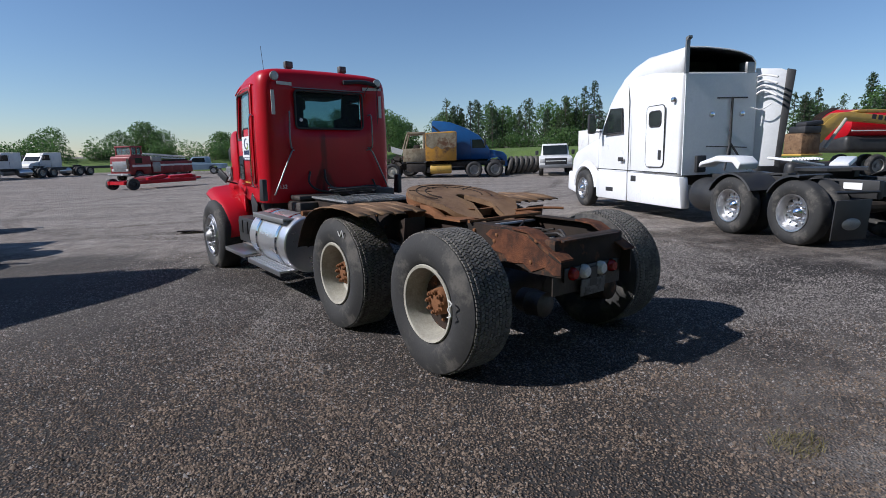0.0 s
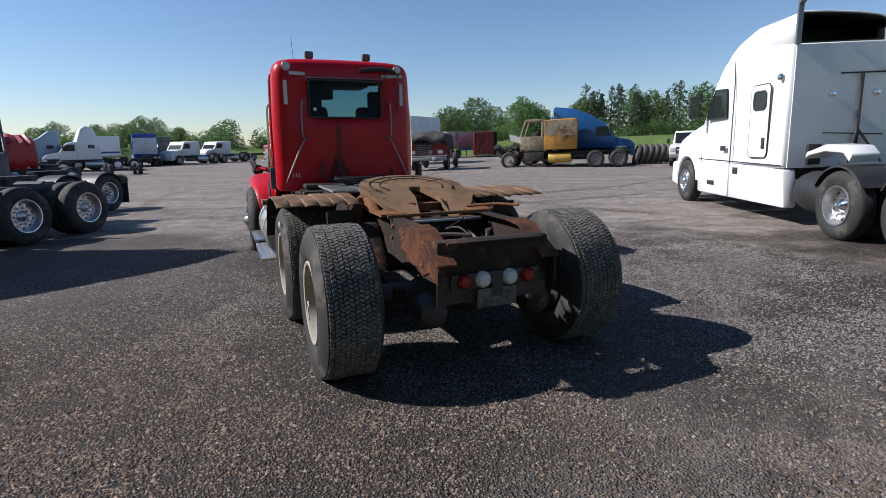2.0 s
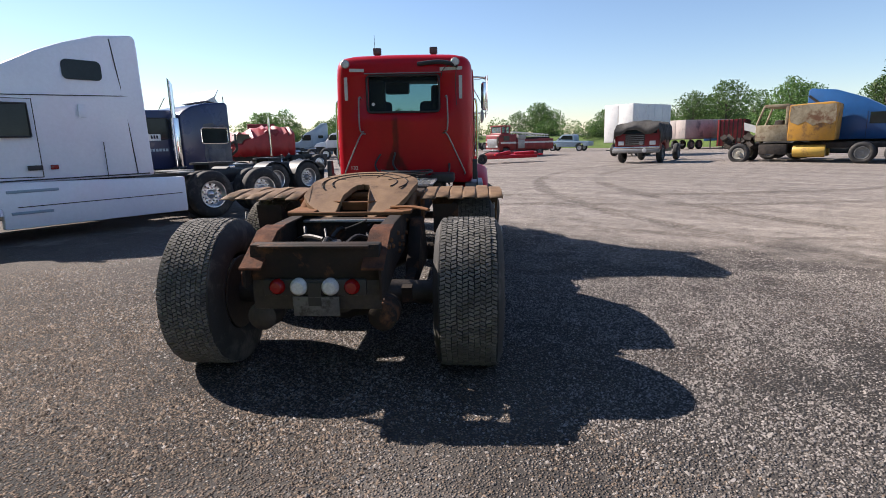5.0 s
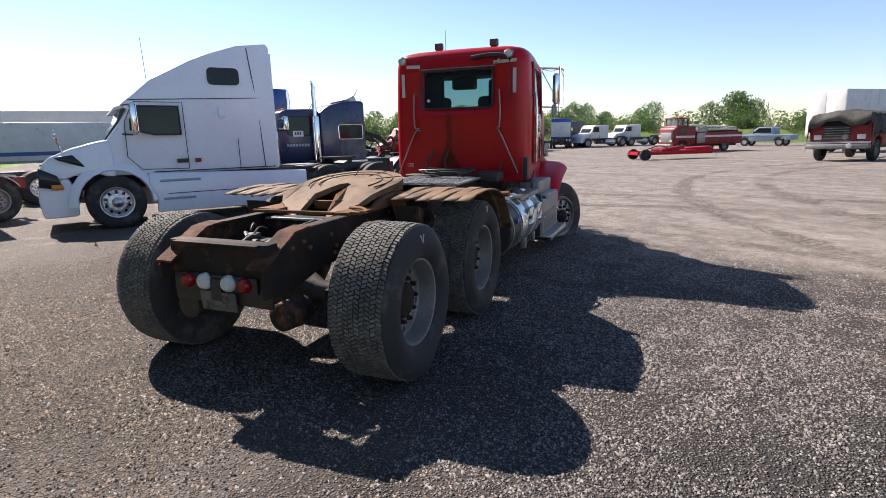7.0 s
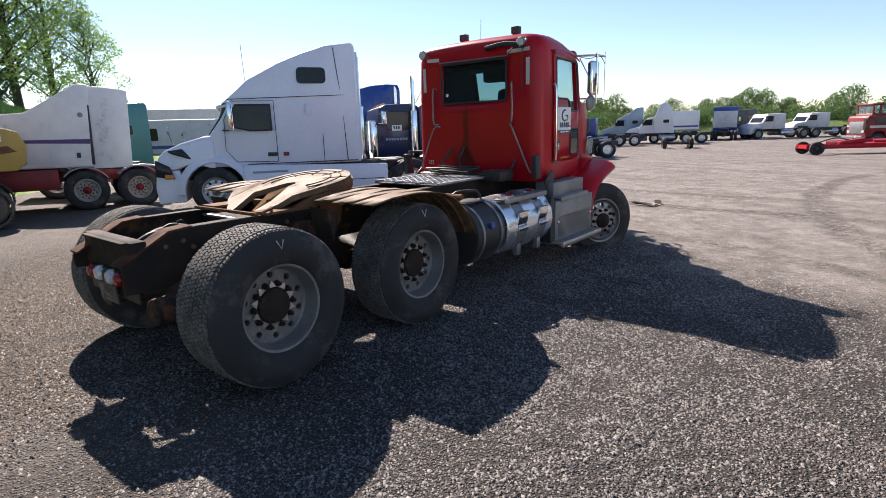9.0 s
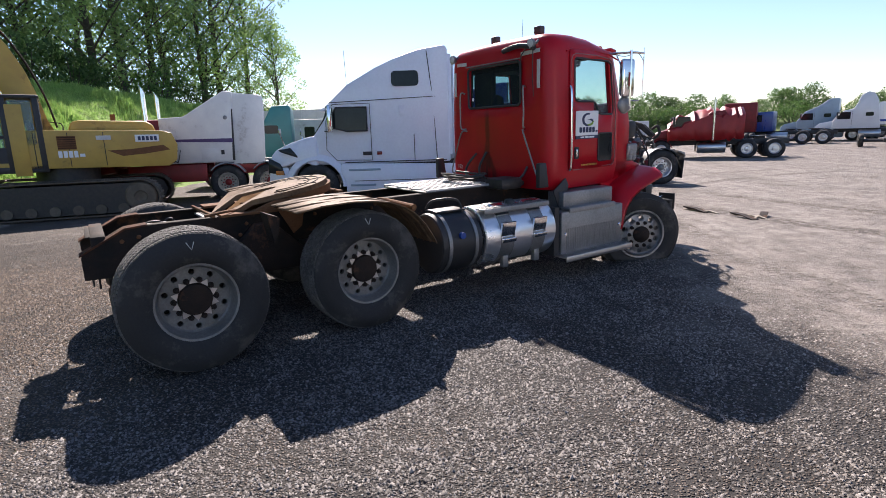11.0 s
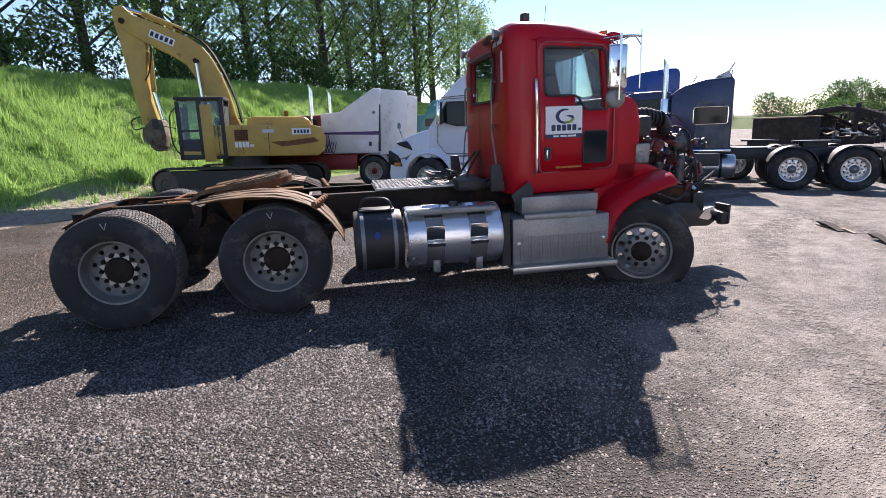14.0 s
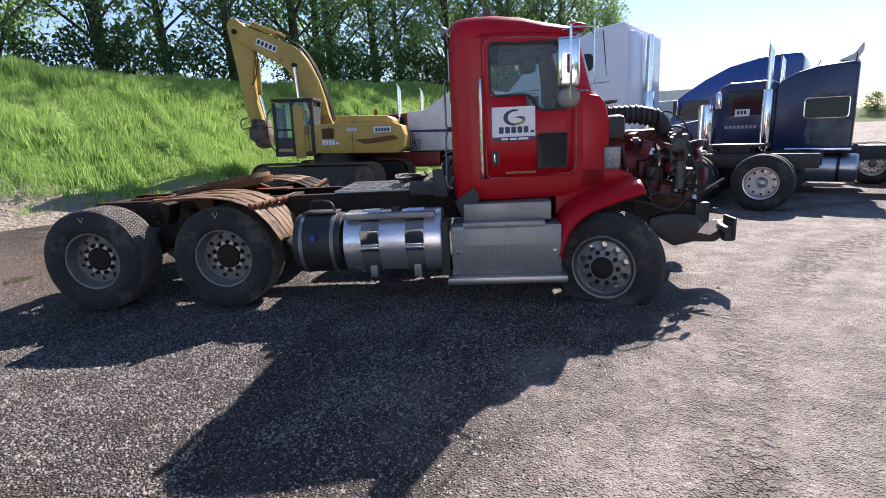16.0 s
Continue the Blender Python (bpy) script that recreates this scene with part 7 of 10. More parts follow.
for x in (-0.5, 0.2):
    b = B()
    lathe(b, [(0.0001, -0.05), (0.05, -0.04), (0.06, 0.0)], 14, "Y", pose(x, 2.81, 2.18))
    part("work_lamp", b, POLISHED, WT)
part("junction_box", box(B(), (-0.72, 2.78, 1.2), (0.22, 0.08, 0.34), bevel=0.02), PLASTIC, WT)
# loose right-hand fairing, swung out
b = B()
slab(b, [(2.25, 1.1), (2.15, 3.0), (2.25, 3.05), (2.7, 3.1), (2.7, 1.1)], 1.08, 1.14, bevel=0.01)
part("side_fairing", b, WHITE, WT, "bent white side fairing hanging loose", pose(0.56, 2.82, 0, 0, 3, 48) @ pose(-1.1, -2.65, 0))
# black edge made wide: the shade on the fairing's outer side is its colour
b = B()
slab(b, [(2.17, 1.06), (2.0, 3.0), (2.16, 3.04), (2.27, 1.1)], 1.05, 1.18, bevel=0.02)
part("fairing_edge", b, PLASTIC, WT, "grey rubber fairing edge", pose(0.56, 2.82, 0, 0, 3, 48) @ pose(-1.1, -2.65, 0))
b = B()
for i in range(4):
    tube(b, curve_pts([(0.98, 2.58, 2.9 - 0.12 * i), (1.08, 2.45, 2.93 - 0.1 * i), (1.16, 2.2, 2.86 - 0.12 * i)], 4), 0.02)
tube(b, curve_pts([(0.85, 2.5, 2.3), (1.0, 2.4, 2.25), (1.15, 2.3, 2.36)], 4), 0.012)
part("torn_liner", b, WHITE_OLD, WT, "", pose(-0.46, 0.27, 0))
# stripped white fender pieces lying on the frame
b = B()
slab(b, [(1.25, 1.12), (1.2, 1.24), (1.35, 1.36), (1.8, 1.38), (2.25, 1.26), (2.3, 1.14), (2.2, 1.2), (1.8, 1.27), (1.4, 1.25)], -1.15, -0.75, bevel=0.03)
part("stripped_fender", b, WHITE, WT, "stripped white fender lying on the frame")
b = B()
box(b, (0.3, 1.5, 1.22), (0.9, 0.5, 0.05), (6, 8, 10), bevel=0.02)
for i in range(9):
    box(b, (0.0 + 0.07 * i, 1.3, 1.27), (0.03, 0.2, 0.03), (6, 8, 10))
box(b, (0.8, 1.0, 1.2), (0.6, 0.3, 0.1), (0, -10, 30), bevel=0.04)
part("stripped_panel", b, WHITE, WT, "loose white panels on the deck")
part("paper_label", box(B(), (-0.457, -0.3, 0.9), (0.004, 0.3, 0.1)), SIGNWHITE, WT)
coupling(WT, 0.6, 1.1)

# --- white and purple tractor on a red frame
CT = thing("sleeper_truck", "white sleeper tractor with a purple stripe on a red frame", "truck", at(-11.5, -0.25, 203), "parked trucks")
CT.scale = (0.97,) * 3
chassis(CT, (0.1, 1.3), 5.2, RIMCREAM, RED_OLD, RED_OLD, nose=5.9)
b = B()
slab(b, [(1.08, 1.1), (0.95, 3.15), (1.2, 3.16), (2.35, 2.44), (3.0, 2.4), (3.0, 1.1)], -1.2, 1.2, bevel=0.05, seg=3)
part("sleeper", b, WHITE_OLD, CT, "white sleeper with a raked roof")
b = B()
slab(b, [(2.98, 1.1), (2.98, 2.38), (4.0, 2.36), (4.35, 1.75), (4.35, 1.1)], -1.05, 1.05, bevel=0.05)
part("cab", b, RED_OLD, CT, "wine-red cab shell")
b = B()
slab(b, [(4.3, 0.9), (4.3, 1.7), (5.7, 1.5), (5.9, 1.3), (5.9, 0.7)], -0.9, 0.9, bevel=0.08)
part("hood", b, RED_OLD, CT)
for s in (1, -1):
    part("stripe", slab(B(), [(1.05, 1.68), (1.045, 1.80), (2.98, 1.80), (2.98, 1.74)], s * 1.198, s * 1.206), PURPLE, CT, "purple stripe")
    part("side_fairing", slab(B(), [(0.2, 1.05), (0.1, 3.0), (0.25, 3.05), (0.98, 3.12), (1.08, 1.05)], s * 1.08, s * 1.14, bevel=0.01), WHITE_OLD, CT, "white side fairing behind the sleeper")
    part("skirt", box(B(), (s * 1.1, 2.9, 0.82), (0.12, 2.1, 0.5), bevel=0.02), RED_OLD, CT, "faded red side skirt")
    part("locker_door", box(B(), (s * 1.203, 1.7, 1.35), (0.012, 0.5, 0.34), bevel=0.02), WHITE_OLD, CT)
    part("latch", box(B(), (s * 1.21, 1.36, 1.4), (0.02, 0.09, 0.13), bevel=0.02), PLASTIC, CT)
    pane(CT, rrect(3.15, 1.7, 3.9, 2.25, 0.08), s * 1.05, s=s)
    part("door_lamp", lathe(B(), [(0.0001, 0.05), (0.05, 0.03), (0.06, 0)], 12, "X", pose(s * 1.2, 1.2, 2.4, 0, 0, 0 if s > 0 else 180)), DULLALU, CT)
    stack(CT, s * 1.0, 3.35, 1.0, 3.25, 0.07, True)
    part("rubber_strip", box(B(), (s * 1.17, 1.05, 1.9), (0.05, 0.08, 1.5), (2, 0, 0), bevel=0.01), PLASTIC, CT)
    quarter_fender(CT, s, 0.1, 0.6, 40, 150, DULLALU)
    quarter_fender(CT, s, 1.3, 0.6, 40, 150, DULLALU)
tubes("hose", [[(-1.22, 2.75 + 0.06 * i, 1.7), (-1.26, 2.7 + 0.1 * i, 1.3), (-1.22, 2.6 + 0.1 * i, 1.15), (-1.22, 2.5 + 0.08 * i, 1.5)] for i in range(4)], 0.012, PLASTIC, CT)
tubes("hose", [[(-1.1, 0.6, 1.9), (-1.1, 0.45, 1.6), (-1.1, 0.6, 1.35), (-1.1, 0.75, 1.6)]], 0.018, PLASTIC, CT)
b = B()
slab(b, [(-0.5, 1.05), (0.6, 1.2), (0.62, 1.16), (-0.5, 1.0)], -0.6, 0.6)
part("ramp_plate", b, DULLALU, CT)
coupling(CT, 0.4)
# ---------------------------------------------------------------- excavator
EX = thing("excavator", "worn yellow tracked excavator with its arm raised", "excavator", at(-7.809, -3.564, 220.8))
UNDER = EX.matrix_basis.inverted() @ at(-7.167, -3.523, 206.3)  # the tracks stand turned from the house
TRACKSTEEL = mat("worn_track_steel", (0.10, 0.08, 0.06), (0.17, 0.135, 0.1), 0.75, metal=0.2, scale=5, bump=0.2)
for s in (1, -1):
    # track chain: shoes round a stadium path
    path = []
    y0, y1, r = -1.68, 1.72, 0.38
    n_s, n_a = 20, 9
    for k in range(n_s):
        path.append((y0 + (y1 - y0) * k / n_s, 0.82, 0))
    for k in range(n_a):
        a = math.pi * (k + 0.5) / n_a
        path.append((y1 + r * math.sin(a), 0.44 + r * math.cos(a), -math.degrees(a)))
    for k in range(n_s):
        path.append((y1 - (y1 - y0) * k / n_s, 0.05, 180))
    for k in range(n_a):
        a = math.pi * (k + 0.5) / n_a
        path.append((y0 - r * math.sin(a), 0.44 - r * math.cos(a), 180 - math.degrees(a)))
    core = part("track", slab(B(), [(y0 - 0.2, 0.25), (y0 - 0.3, 0.44), (y0 - 0.2, 0.68), (y0, 0.76), (y1, 0.76), (y1 + 0.2, 0.68), (y1 + 0.3, 0.44), (y1 + 0.2, 0.25), (y1, 0.1), (y0, 0.1)], s * 0.98, s * 1.5), GREASE, EX, "rusty crawler track", UNDER)
    b = B()
    box(b, (0, 0, 0), (0.6, 0.165, 0.03), bevel=0.006, seg=1)
    for q in (-0.06, 0.0, 0.06):
        box(b, (0, q, 0.025), (0.6, 0.012, 0.03))
    shoe = finish("track_shoe", b, TRACKSTEEL)
    for y, z, a in path:
        part("track_shoe", shoe, None, core, "", pose(s * 1.25, y, z, a, 0, 0))
    for y in np.linspace(-1.3, 1.35, 7):
        part("roller", lathe(B(), [(0.0001, -0.05), (0.11, -0.05), (0.11, 0.05), (0.0001, 0.05)], 14, "X", pose(s * 1.5, y, 0.2)), TRACKSTEEL, core)
    for y, nm in ((y0, "sprocket"), (y1, "idler")):
        part(nm, lathe(B(), [(0.0001, 0.0), (0.12, 0.02), (0.14, 0.05), (0.3, 0.04), (0.34, 0.0), (0.34, -0.06)], 22, "X", pose(s * 1.5, y, 0.44, 0, 0, 0 if s > 0 else 180)), TRACKSTEEL, core)
b = B()
box(b, (0, 0.0, 0.62), (2.0, 1.8, 0.4), bevel=0.08)
lathe(b, [(0.65, 0.8), (0.65, 1.14)], 28, "Z", pose(-0.1, 0, 0))
part("undercarriage", b, GREASE, EX, "", UNDER)
b = B()
slab(b, [(-1.72, 1.1), (-1.88, 1.22), (-1.93, 1.6), (-1.82, 1.88), (-1.6, 1.95), (1.12, 1.99), (1.17, 1.93), (1.17, 1.14), (-1.7, 1.08)], -1.38, 1.38, bevel=0.06, seg=3)
eb = part("house", b, YELLOW, EX, "dented yellow engine house and counterweight")
b = B()
slab(b, [(-1.55, 1.93), (-1.5, 2.1), (-1.35, 2.2), (0.1, 2.23), (0.24, 2.18), (0.3, 1.95)], -0.9, 0.9, bevel=0.05)
part("engine_cover", b, YELLOW, eb)
part("muffler", tube(B(), [(0.6, -0.75, 2.15), (0.6, -0.75, 2.45)], 0.06, 10), RUST, eb)
b = B()
slab(b, [(1.1, 1.14), (1.14, 1.3), (1.95, 1.33), (2.06, 1.25), (1.95, 1.17)], -1.38, 1.38, bevel=0.04)
part("front_deck", b, YELLOW, eb)
for y in (0.98, 0.35, -0.35):
    seam(eb, [(-1.385, y, 1.16), (-1.385, y, 1.93)])
part("grille", box(B(), (-1.385, 0.38, 1.70), (0.02, 0.36, 0.30)), RUST, eb, "rusty louvred grille")
for i in range(6):
    part("louvre", box(B(), (-1.398, 0.38, 1.58 + 0.048 * i), (0.012, 0.34, 0.012)), RUSTDARK, eb)
part("badge", box(B(), (-1.39, -1.26, 1.77), (0.014, 0.52, 0.17), bevel=0.004), SIGNWHITE, eb, "white badge plate with dark bars")
for i in range(5):
    part("badge_bar", box(B(), (-1.4, -1.09 - 0.088 * i, 1.77), (0.012, 0.06, 0.10)), SIGNBLUE, eb)
for i in range(4):
    part("model_bar", box(B(), (-1.39, 0.53 - 0.10 * i, 1.44), (0.012, 0.075, 0.15)), SIGNWHITE, eb)
part("model_bar", box(B(), (-1.39, 0.11, 1.41), (0.012, 0.1, 0.07)), SIGNWHITE, eb)
part("sticker", box(B(), (-1.39, -0.35, 1.80), (0.012, 0.3, 0.1)), REFLECT, eb)
part("rust_scuff", slab(B(), [(-0.7, 1.36), (-0.4, 1.5), (-0.9, 1.52), (-1.6, 1.6), (-1.75, 1.48), (-1.2, 1.4)], -1.386, -1.384), RUST, eb)
part("hand_rail", tube(B(), curve_pts([(1.3, 0.9, 1.95), (1.3, 0.9, 2.25), (1.3, 0.4, 2.25), (1.3, 0.4, 1.95)], 3), 0.015), BLACK, eb)
# cab: posts, roof and glass
cabx0, cabx1 = -1.38, -0.45
ec = part("cab", box(B(), ((cabx0 + cabx1) / 2, 1.76, 2.79), (0.95, 1.3, 0.09), bevel=0.04), BLACK, EX, "black-framed operator cab", pose(0, -0.36, -0.08))
part("cab_floor", box(B(), ((cabx0 + cabx1) / 2, 1.76, 1.22), (0.93, 1.26, 0.16), bevel=0.02), BLACK, ec)
for y0, y1, z0, z1 in ((1.14, 1.26, 1.15, 2.77), (1.72, 1.84, 1.15, 2.77), (2.28, 2.38, 1.15, 2.72)):
    for x in (cabx0 + 0.03, cabx1 - 0.03):
        part("cab_post", box(B(), (x, (y0 + y1) / 2, (z0 + z1) / 2), (0.07, y1 - y0, z1 - z0), bevel=0.015), BLACK, ec)
part("door_panel", box(B(), (cabx0 + 0.03, 2.06, 1.45), (0.05, 0.46, 0.5), bevel=0.01), BLACK, ec)
part("door_bar", box(B(), (cabx0 + 0.03, 2.06, 1.93), (0.05, 0.46, 0.06), bevel=0.01), BLACK, ec)
part("door_post", box(B(), (cabx0 - 0.005, 1.6, 1.85), (0.03, 0.30, 1.55), bevel=0.01), YELLOW, ec, "yellow cab door post")
part("window", flat(B(), rrect(1.28, 1.75, 1.7, 2.72, 0.05), "X", cabx0 + 0.0, 0.01), GLASS, ec)
part("window", flat(B(), rrect(1.85, 1.3, 2.28, 2.72, 0.05), "X", cabx0 + 0.02, 0.01), GLASS, ec)
part("window", box(B(), ((cabx0 + cabx1) / 2, 2.36, 1.95), (0.85, 0.01, 1.3)), GLASS, ec)
part("window", box(B(), ((cabx0 + cabx1) / 2, 1.15, 2.3), (0.85, 0.01, 0.6)), GLASS, ec)
b = B()
box(b, (-0.92, 1.6, 1.55), (0.5, 0.5, 0.2), bevel=0.06)
box(b, (-0.92, 1.35, 1.95), (0.48, 0.14, 0.7), (-8, 0, 0), bevel=0.06)
part("seat", b, CLOTH, ec)
part("hand_rail", tube(B(), curve_pts([(-1.42, 2.36, 2.55), (-1.52, 2.5, 2.3), (-1.5, 2.5, 1.6), (-1.42, 2.36, 1.3)], 5), 0.018), BLACK, ec)
m = part("mirror", box(B(), (-1.62, 2.85, 2.12), (0.05, 0.16, 0.28), bevel=0.03), PLASTIC, ec)
part("mirror_arm", tube(B(), [(-1.4, 2.4, 2.0), (-1.6, 2.82, 2.1)], 0.012), BLACK, m)
MUDDY = mat("dried_mud_on_steel", (0.2, 0.15, 0.11), (0.1, 0.07, 0.05), 0.85, scale=6, bump=0.4)
# boom, stick, cylinders
b = B()
slab(b, [(0.45, 1.75), (0.67, 2.29), (0.78, 2.85), (0.95, 3.42), (1.2, 3.97), (1.42, 4.28), (1.7, 4.48), (2.39, 4.79), (3.14, 5.08), (3.5, 5.17), (3.62, 5.08), (3.6, 4.88), (3.3, 4.6), (2.83, 4.31), (2.27, 4.02), (1.86, 3.74), (1.7, 3.5), (1.52, 3.05), (1.3, 2.6), (1.15, 2.2), (1.0, 1.75)], -0.22, 0.22, bevel=0.03)
bo = part("boom", b, YELLOW, EX, "bent yellow boom")
b = B()
slab(b, [(3.55, 5.3), (3.36, 5.32), (3.15, 5.1), (2.92, 4.5), (2.88, 4.2), (2.98, 3.35), (2.94, 2.75), (2.78, 2.0), (2.85, 1.82), (3.1, 1.8), (3.22, 2.05), (3.38, 3.06), (3.48, 3.84), (3.57, 4.52), (3.66, 5.1)], -0.17, 0.17, bevel=0.03)
st = part("stick", b, YELLOW, EX, "yellow dipper stick")
for s in (1, -1):
    part("boom_cylinder", tube(B(), [(s * 0.32, 1.5, 1.45), (s * 0.32, 1.49, 2.5)], 0.08, 12), YELLOW, EX)
    part("cylinder_rod", tube(B(), [(s * 0.32, 1.49, 2.5), (s * 0.32, 1.57, 3.83)], 0.045, 10), POLISHED, EX)
    part("pivot_pin", tube(B(), [(s * 0.2, 1.57, 3.83), (s * 0.38, 1.57, 3.83)], 0.07, 12), RUSTDARK, EX)
part("stick_cylinder", tube(B(), [(0, 1.9, 4.72), (0, 2.9, 5.14)], 0.08, 12), YELLOW, EX)
part("cylinder_rod", tube(B(), [(0, 2.9, 5.14), (0, 3.45, 5.32)], 0.045, 10), POLISHED, EX)
part("pivot_pin", tube(B(), [(-0.26, 3.4, 4.9), (0.26, 3.4, 4.9)], 0.08, 12), RUSTDARK, EX)
part("bucket_cylinder", tube(B(), [(0, 2.84, 4.1), (0, 2.86, 3.0)], 0.07, 12), YELLOW, EX)
part("cylinder_rod", tube(B(), [(0, 2.86, 3.0), (0, 2.7, 2.2)], 0.04, 10), POLISHED, EX)
b = B()
slab(b, [(2.68, 2.2), (2.62, 1.75), (2.7, 1.42), (2.86, 1.3), (3.02, 1.36), (3.1, 1.55), (3.26, 1.62), (3.24, 1.95), (2.95, 2.25)], -0.26, 0.26, bevel=0.03)
box(b, (0.0, 2.9, 1.42), (0.62, 0.34, 0.1), (20, 0, 0), bevel=0.03)
for x in (-0.29, 0.29):
    tube(b, [(x - 0.03, 3.08, 1.62), (x + 0.03, 3.08, 1.62)], 0.09, 12)
part("coupler", b, MUDDY, EX, "muddy rusted quick coupler")
tubes("hydraulic_hose", [[(x, 0.5, 2.1), (x, 0.66, 2.9), (x, 1.0, 3.8), (x, 1.4, 4.4), (x, 2.1, 4.78)] for x in (-0.15, -0.08, 0.0, 0.08, 0.15)], 0.022, RUSTDARK, bo, "worn hydraulic hose")
tubes("hydraulic_hose", [[(-0.2, 3.25, 2.3), (-0.2, 3.5, 2.2), (-0.2, 3.46, 1.95), (-0.2, 3.2, 2.0)], [(-0.2, 2.95, 4.8), (-0.2, 2.75, 4.2), (-0.2, 2.85, 3.6), (-0.2, 3.0, 3.3)]], 0.02, PLASTIC, st)
part("badge", box(B(), (-0.226, 2.42, 4.46), (0.012, 0.68, 0.2), (24, 0, 0)), SIGNWHITE, bo, "white badge plate with dark bars")
for i in range(5):
    part("badge_bar", box(B(), (-0.233, 2.42 - 0.24 + 0.12 * i, 4.46 + (-0.24 + 0.12 * i) * 0.445), (0.01, 0.08, 0.13), (24, 0, 0)), PLASTIC, bo)
# ---------------------------------------------------------------- grassy embankment
def hill_z(x, y):
    east = smooth(-6.8, -3.6, x)
    foot = -5.5 + 0.95 * east + 0.4 * noise.noise((x * 0.25, 0, 0)) - 0.03 * abs(x) + 0.35 * noise.noise((x * 1.1, 0, 3)) + 0.2 * noise.noise((x * 3.1, 0, 5))
    u = min(1.0, max(0.0, (foot - y) / 9.0))
    h = 4.8 * (0.5 * smooth(0, 9.0, foot - y) + 0.5 * (1 - (1 - u) ** 2)) * (0.94 + 0.06 * math.sin(x * 0.21))
    h += 0.3 * east * smooth(2.6, 4.8, -y) * smooth(9, 7, -y)
    if y < foot:
        h += 0.25 * noise.noise((x * 0.35, y * 0.35, 2)) * smooth(0, 2, foot - y) + 0.12 * noise.noise((x * 1.3, y * 1.3, 6)) * smooth(0, 1, foot - y)
    return gz(x, y) - 0.06 + h - 0.35 * smooth(15, 26, -y) * 2


def grass_material(name, tone, foot=None):
    m = bpy.data.materials.new(name)
    m.use_nodes = True
    nt, L = m.node_tree, m.node_tree.links
    b = nt.nodes["Principled BSDF"]
    tc = nt.nodes.new("ShaderNodeTexCoord")
    n1, n2 = nt.nodes.new("ShaderNodeTexNoise"), nt.nodes.new("ShaderNodeTexNoise")
    n1.inputs["Scale"].default_value, n1.inputs["Detail"].default_value = 0.5, 7
    n2.inputs["Scale"].default_value, n2.inputs["Detail"].default_value = 7, 5
    rp = nt.nodes.new("ShaderNodeValToRGB")
    rp.color_ramp.elements[0].position, rp.color_ramp.elements[0].color = 0.3, (0.12 * tone, 0.21 * tone, 0.035 * tone, 1)
    rp.color_ramp.elements[1].position, rp.color_ramp.elements[1].color = 0.72, (0.26 * tone, 0.40 * tone, 0.10 * tone, 1)
    e = rp.color_ramp.elements.new(0.52)
    e.color = (0.21 * tone, 0.33 * tone, 0.055 * tone, 1)
    mx = nt.nodes.new("ShaderNodeMath")
    mx.operation = "MULTIPLY_ADD"
    mx.inputs[1].default_value, mx.inputs[2].default_value = 0.5, 0.0
    ad = nt.nodes.new("ShaderNodeMath")
    for q in (n1, n2):
        L.new(tc.outputs["Object"], q.inputs["Vector"])
    L.new(n2.outputs["Fac"], mx.inputs[0])
    hf = nt.nodes.new("ShaderNodeMath")
    hf.operation = "MULTIPLY"
    hf.inputs[1].default_value = 0.5
    L.new(n1.outputs["Fac"], hf.inputs[0])
    L.new(mx.outputs[0], ad.inputs[0])
    L.new(hf.outputs[0], ad.inputs[1])
    L.new(ad.outputs[0], rp.inputs[0])
    L.new(rp.outputs[0], b.inputs["Base Color"])
    if foot is not None:
        # bare stony soil along the foot
        sp, st, fr, mc = (nt.nodes.new("ShaderNode" + k) for k in ("SeparateXYZ", "Math", "MapRange", "Mix"))
        L.new(tc.outputs["Object"], sp.inputs[0])
        st.operation = "MULTIPLY_ADD"
        L.new(n1.outputs["Fac"], st.inputs[0])
        st.inputs[1].default_value = 3.0
        L.new(sp.outputs[1], st.inputs[2])
        L.new(st.outputs[0], fr.inputs[0])
        fr.inputs[1].default_value, fr.inputs[2].default_value = foot + 1.3, foot + 1.8
        mc.data_type = "RGBA"
        L.new(fr.outputs[0], mc.inputs[0])
        L.new(rp.outputs[0], mc.inputs[6])
        so = nt.nodes.new("ShaderNodeMix")
        so.data_type = "RGBA"
        so.inputs[6].default_value, so.inputs[7].default_value = (0.2, 0.16, 0.12, 1), (0.36, 0.31, 0.25, 1)
        L.new(n2.outputs["Fac"], so.inputs[0])
        L.new(so.outputs[2], mc.inputs[7])
        L.new(mc.outputs[2], b.inputs["Base Color"])
    b.inputs["Roughness"].default_value = 0.9
    bp = nt.nodes.new("ShaderNodeBump")
    bp.inputs["Strength"].default_value, bp.inputs["Distance"].default_value = 1.0, 0.15
    L.new(n2.outputs["Fac"], bp.inputs["Height"])
    L.new(bp.outputs[0], b.inputs["Normal"])
    return m


GRASS = grass_material("meadow_grass", 0.9, -5.3)
ROUGH_GRASS = grass_material("rough_grass", 0.42)


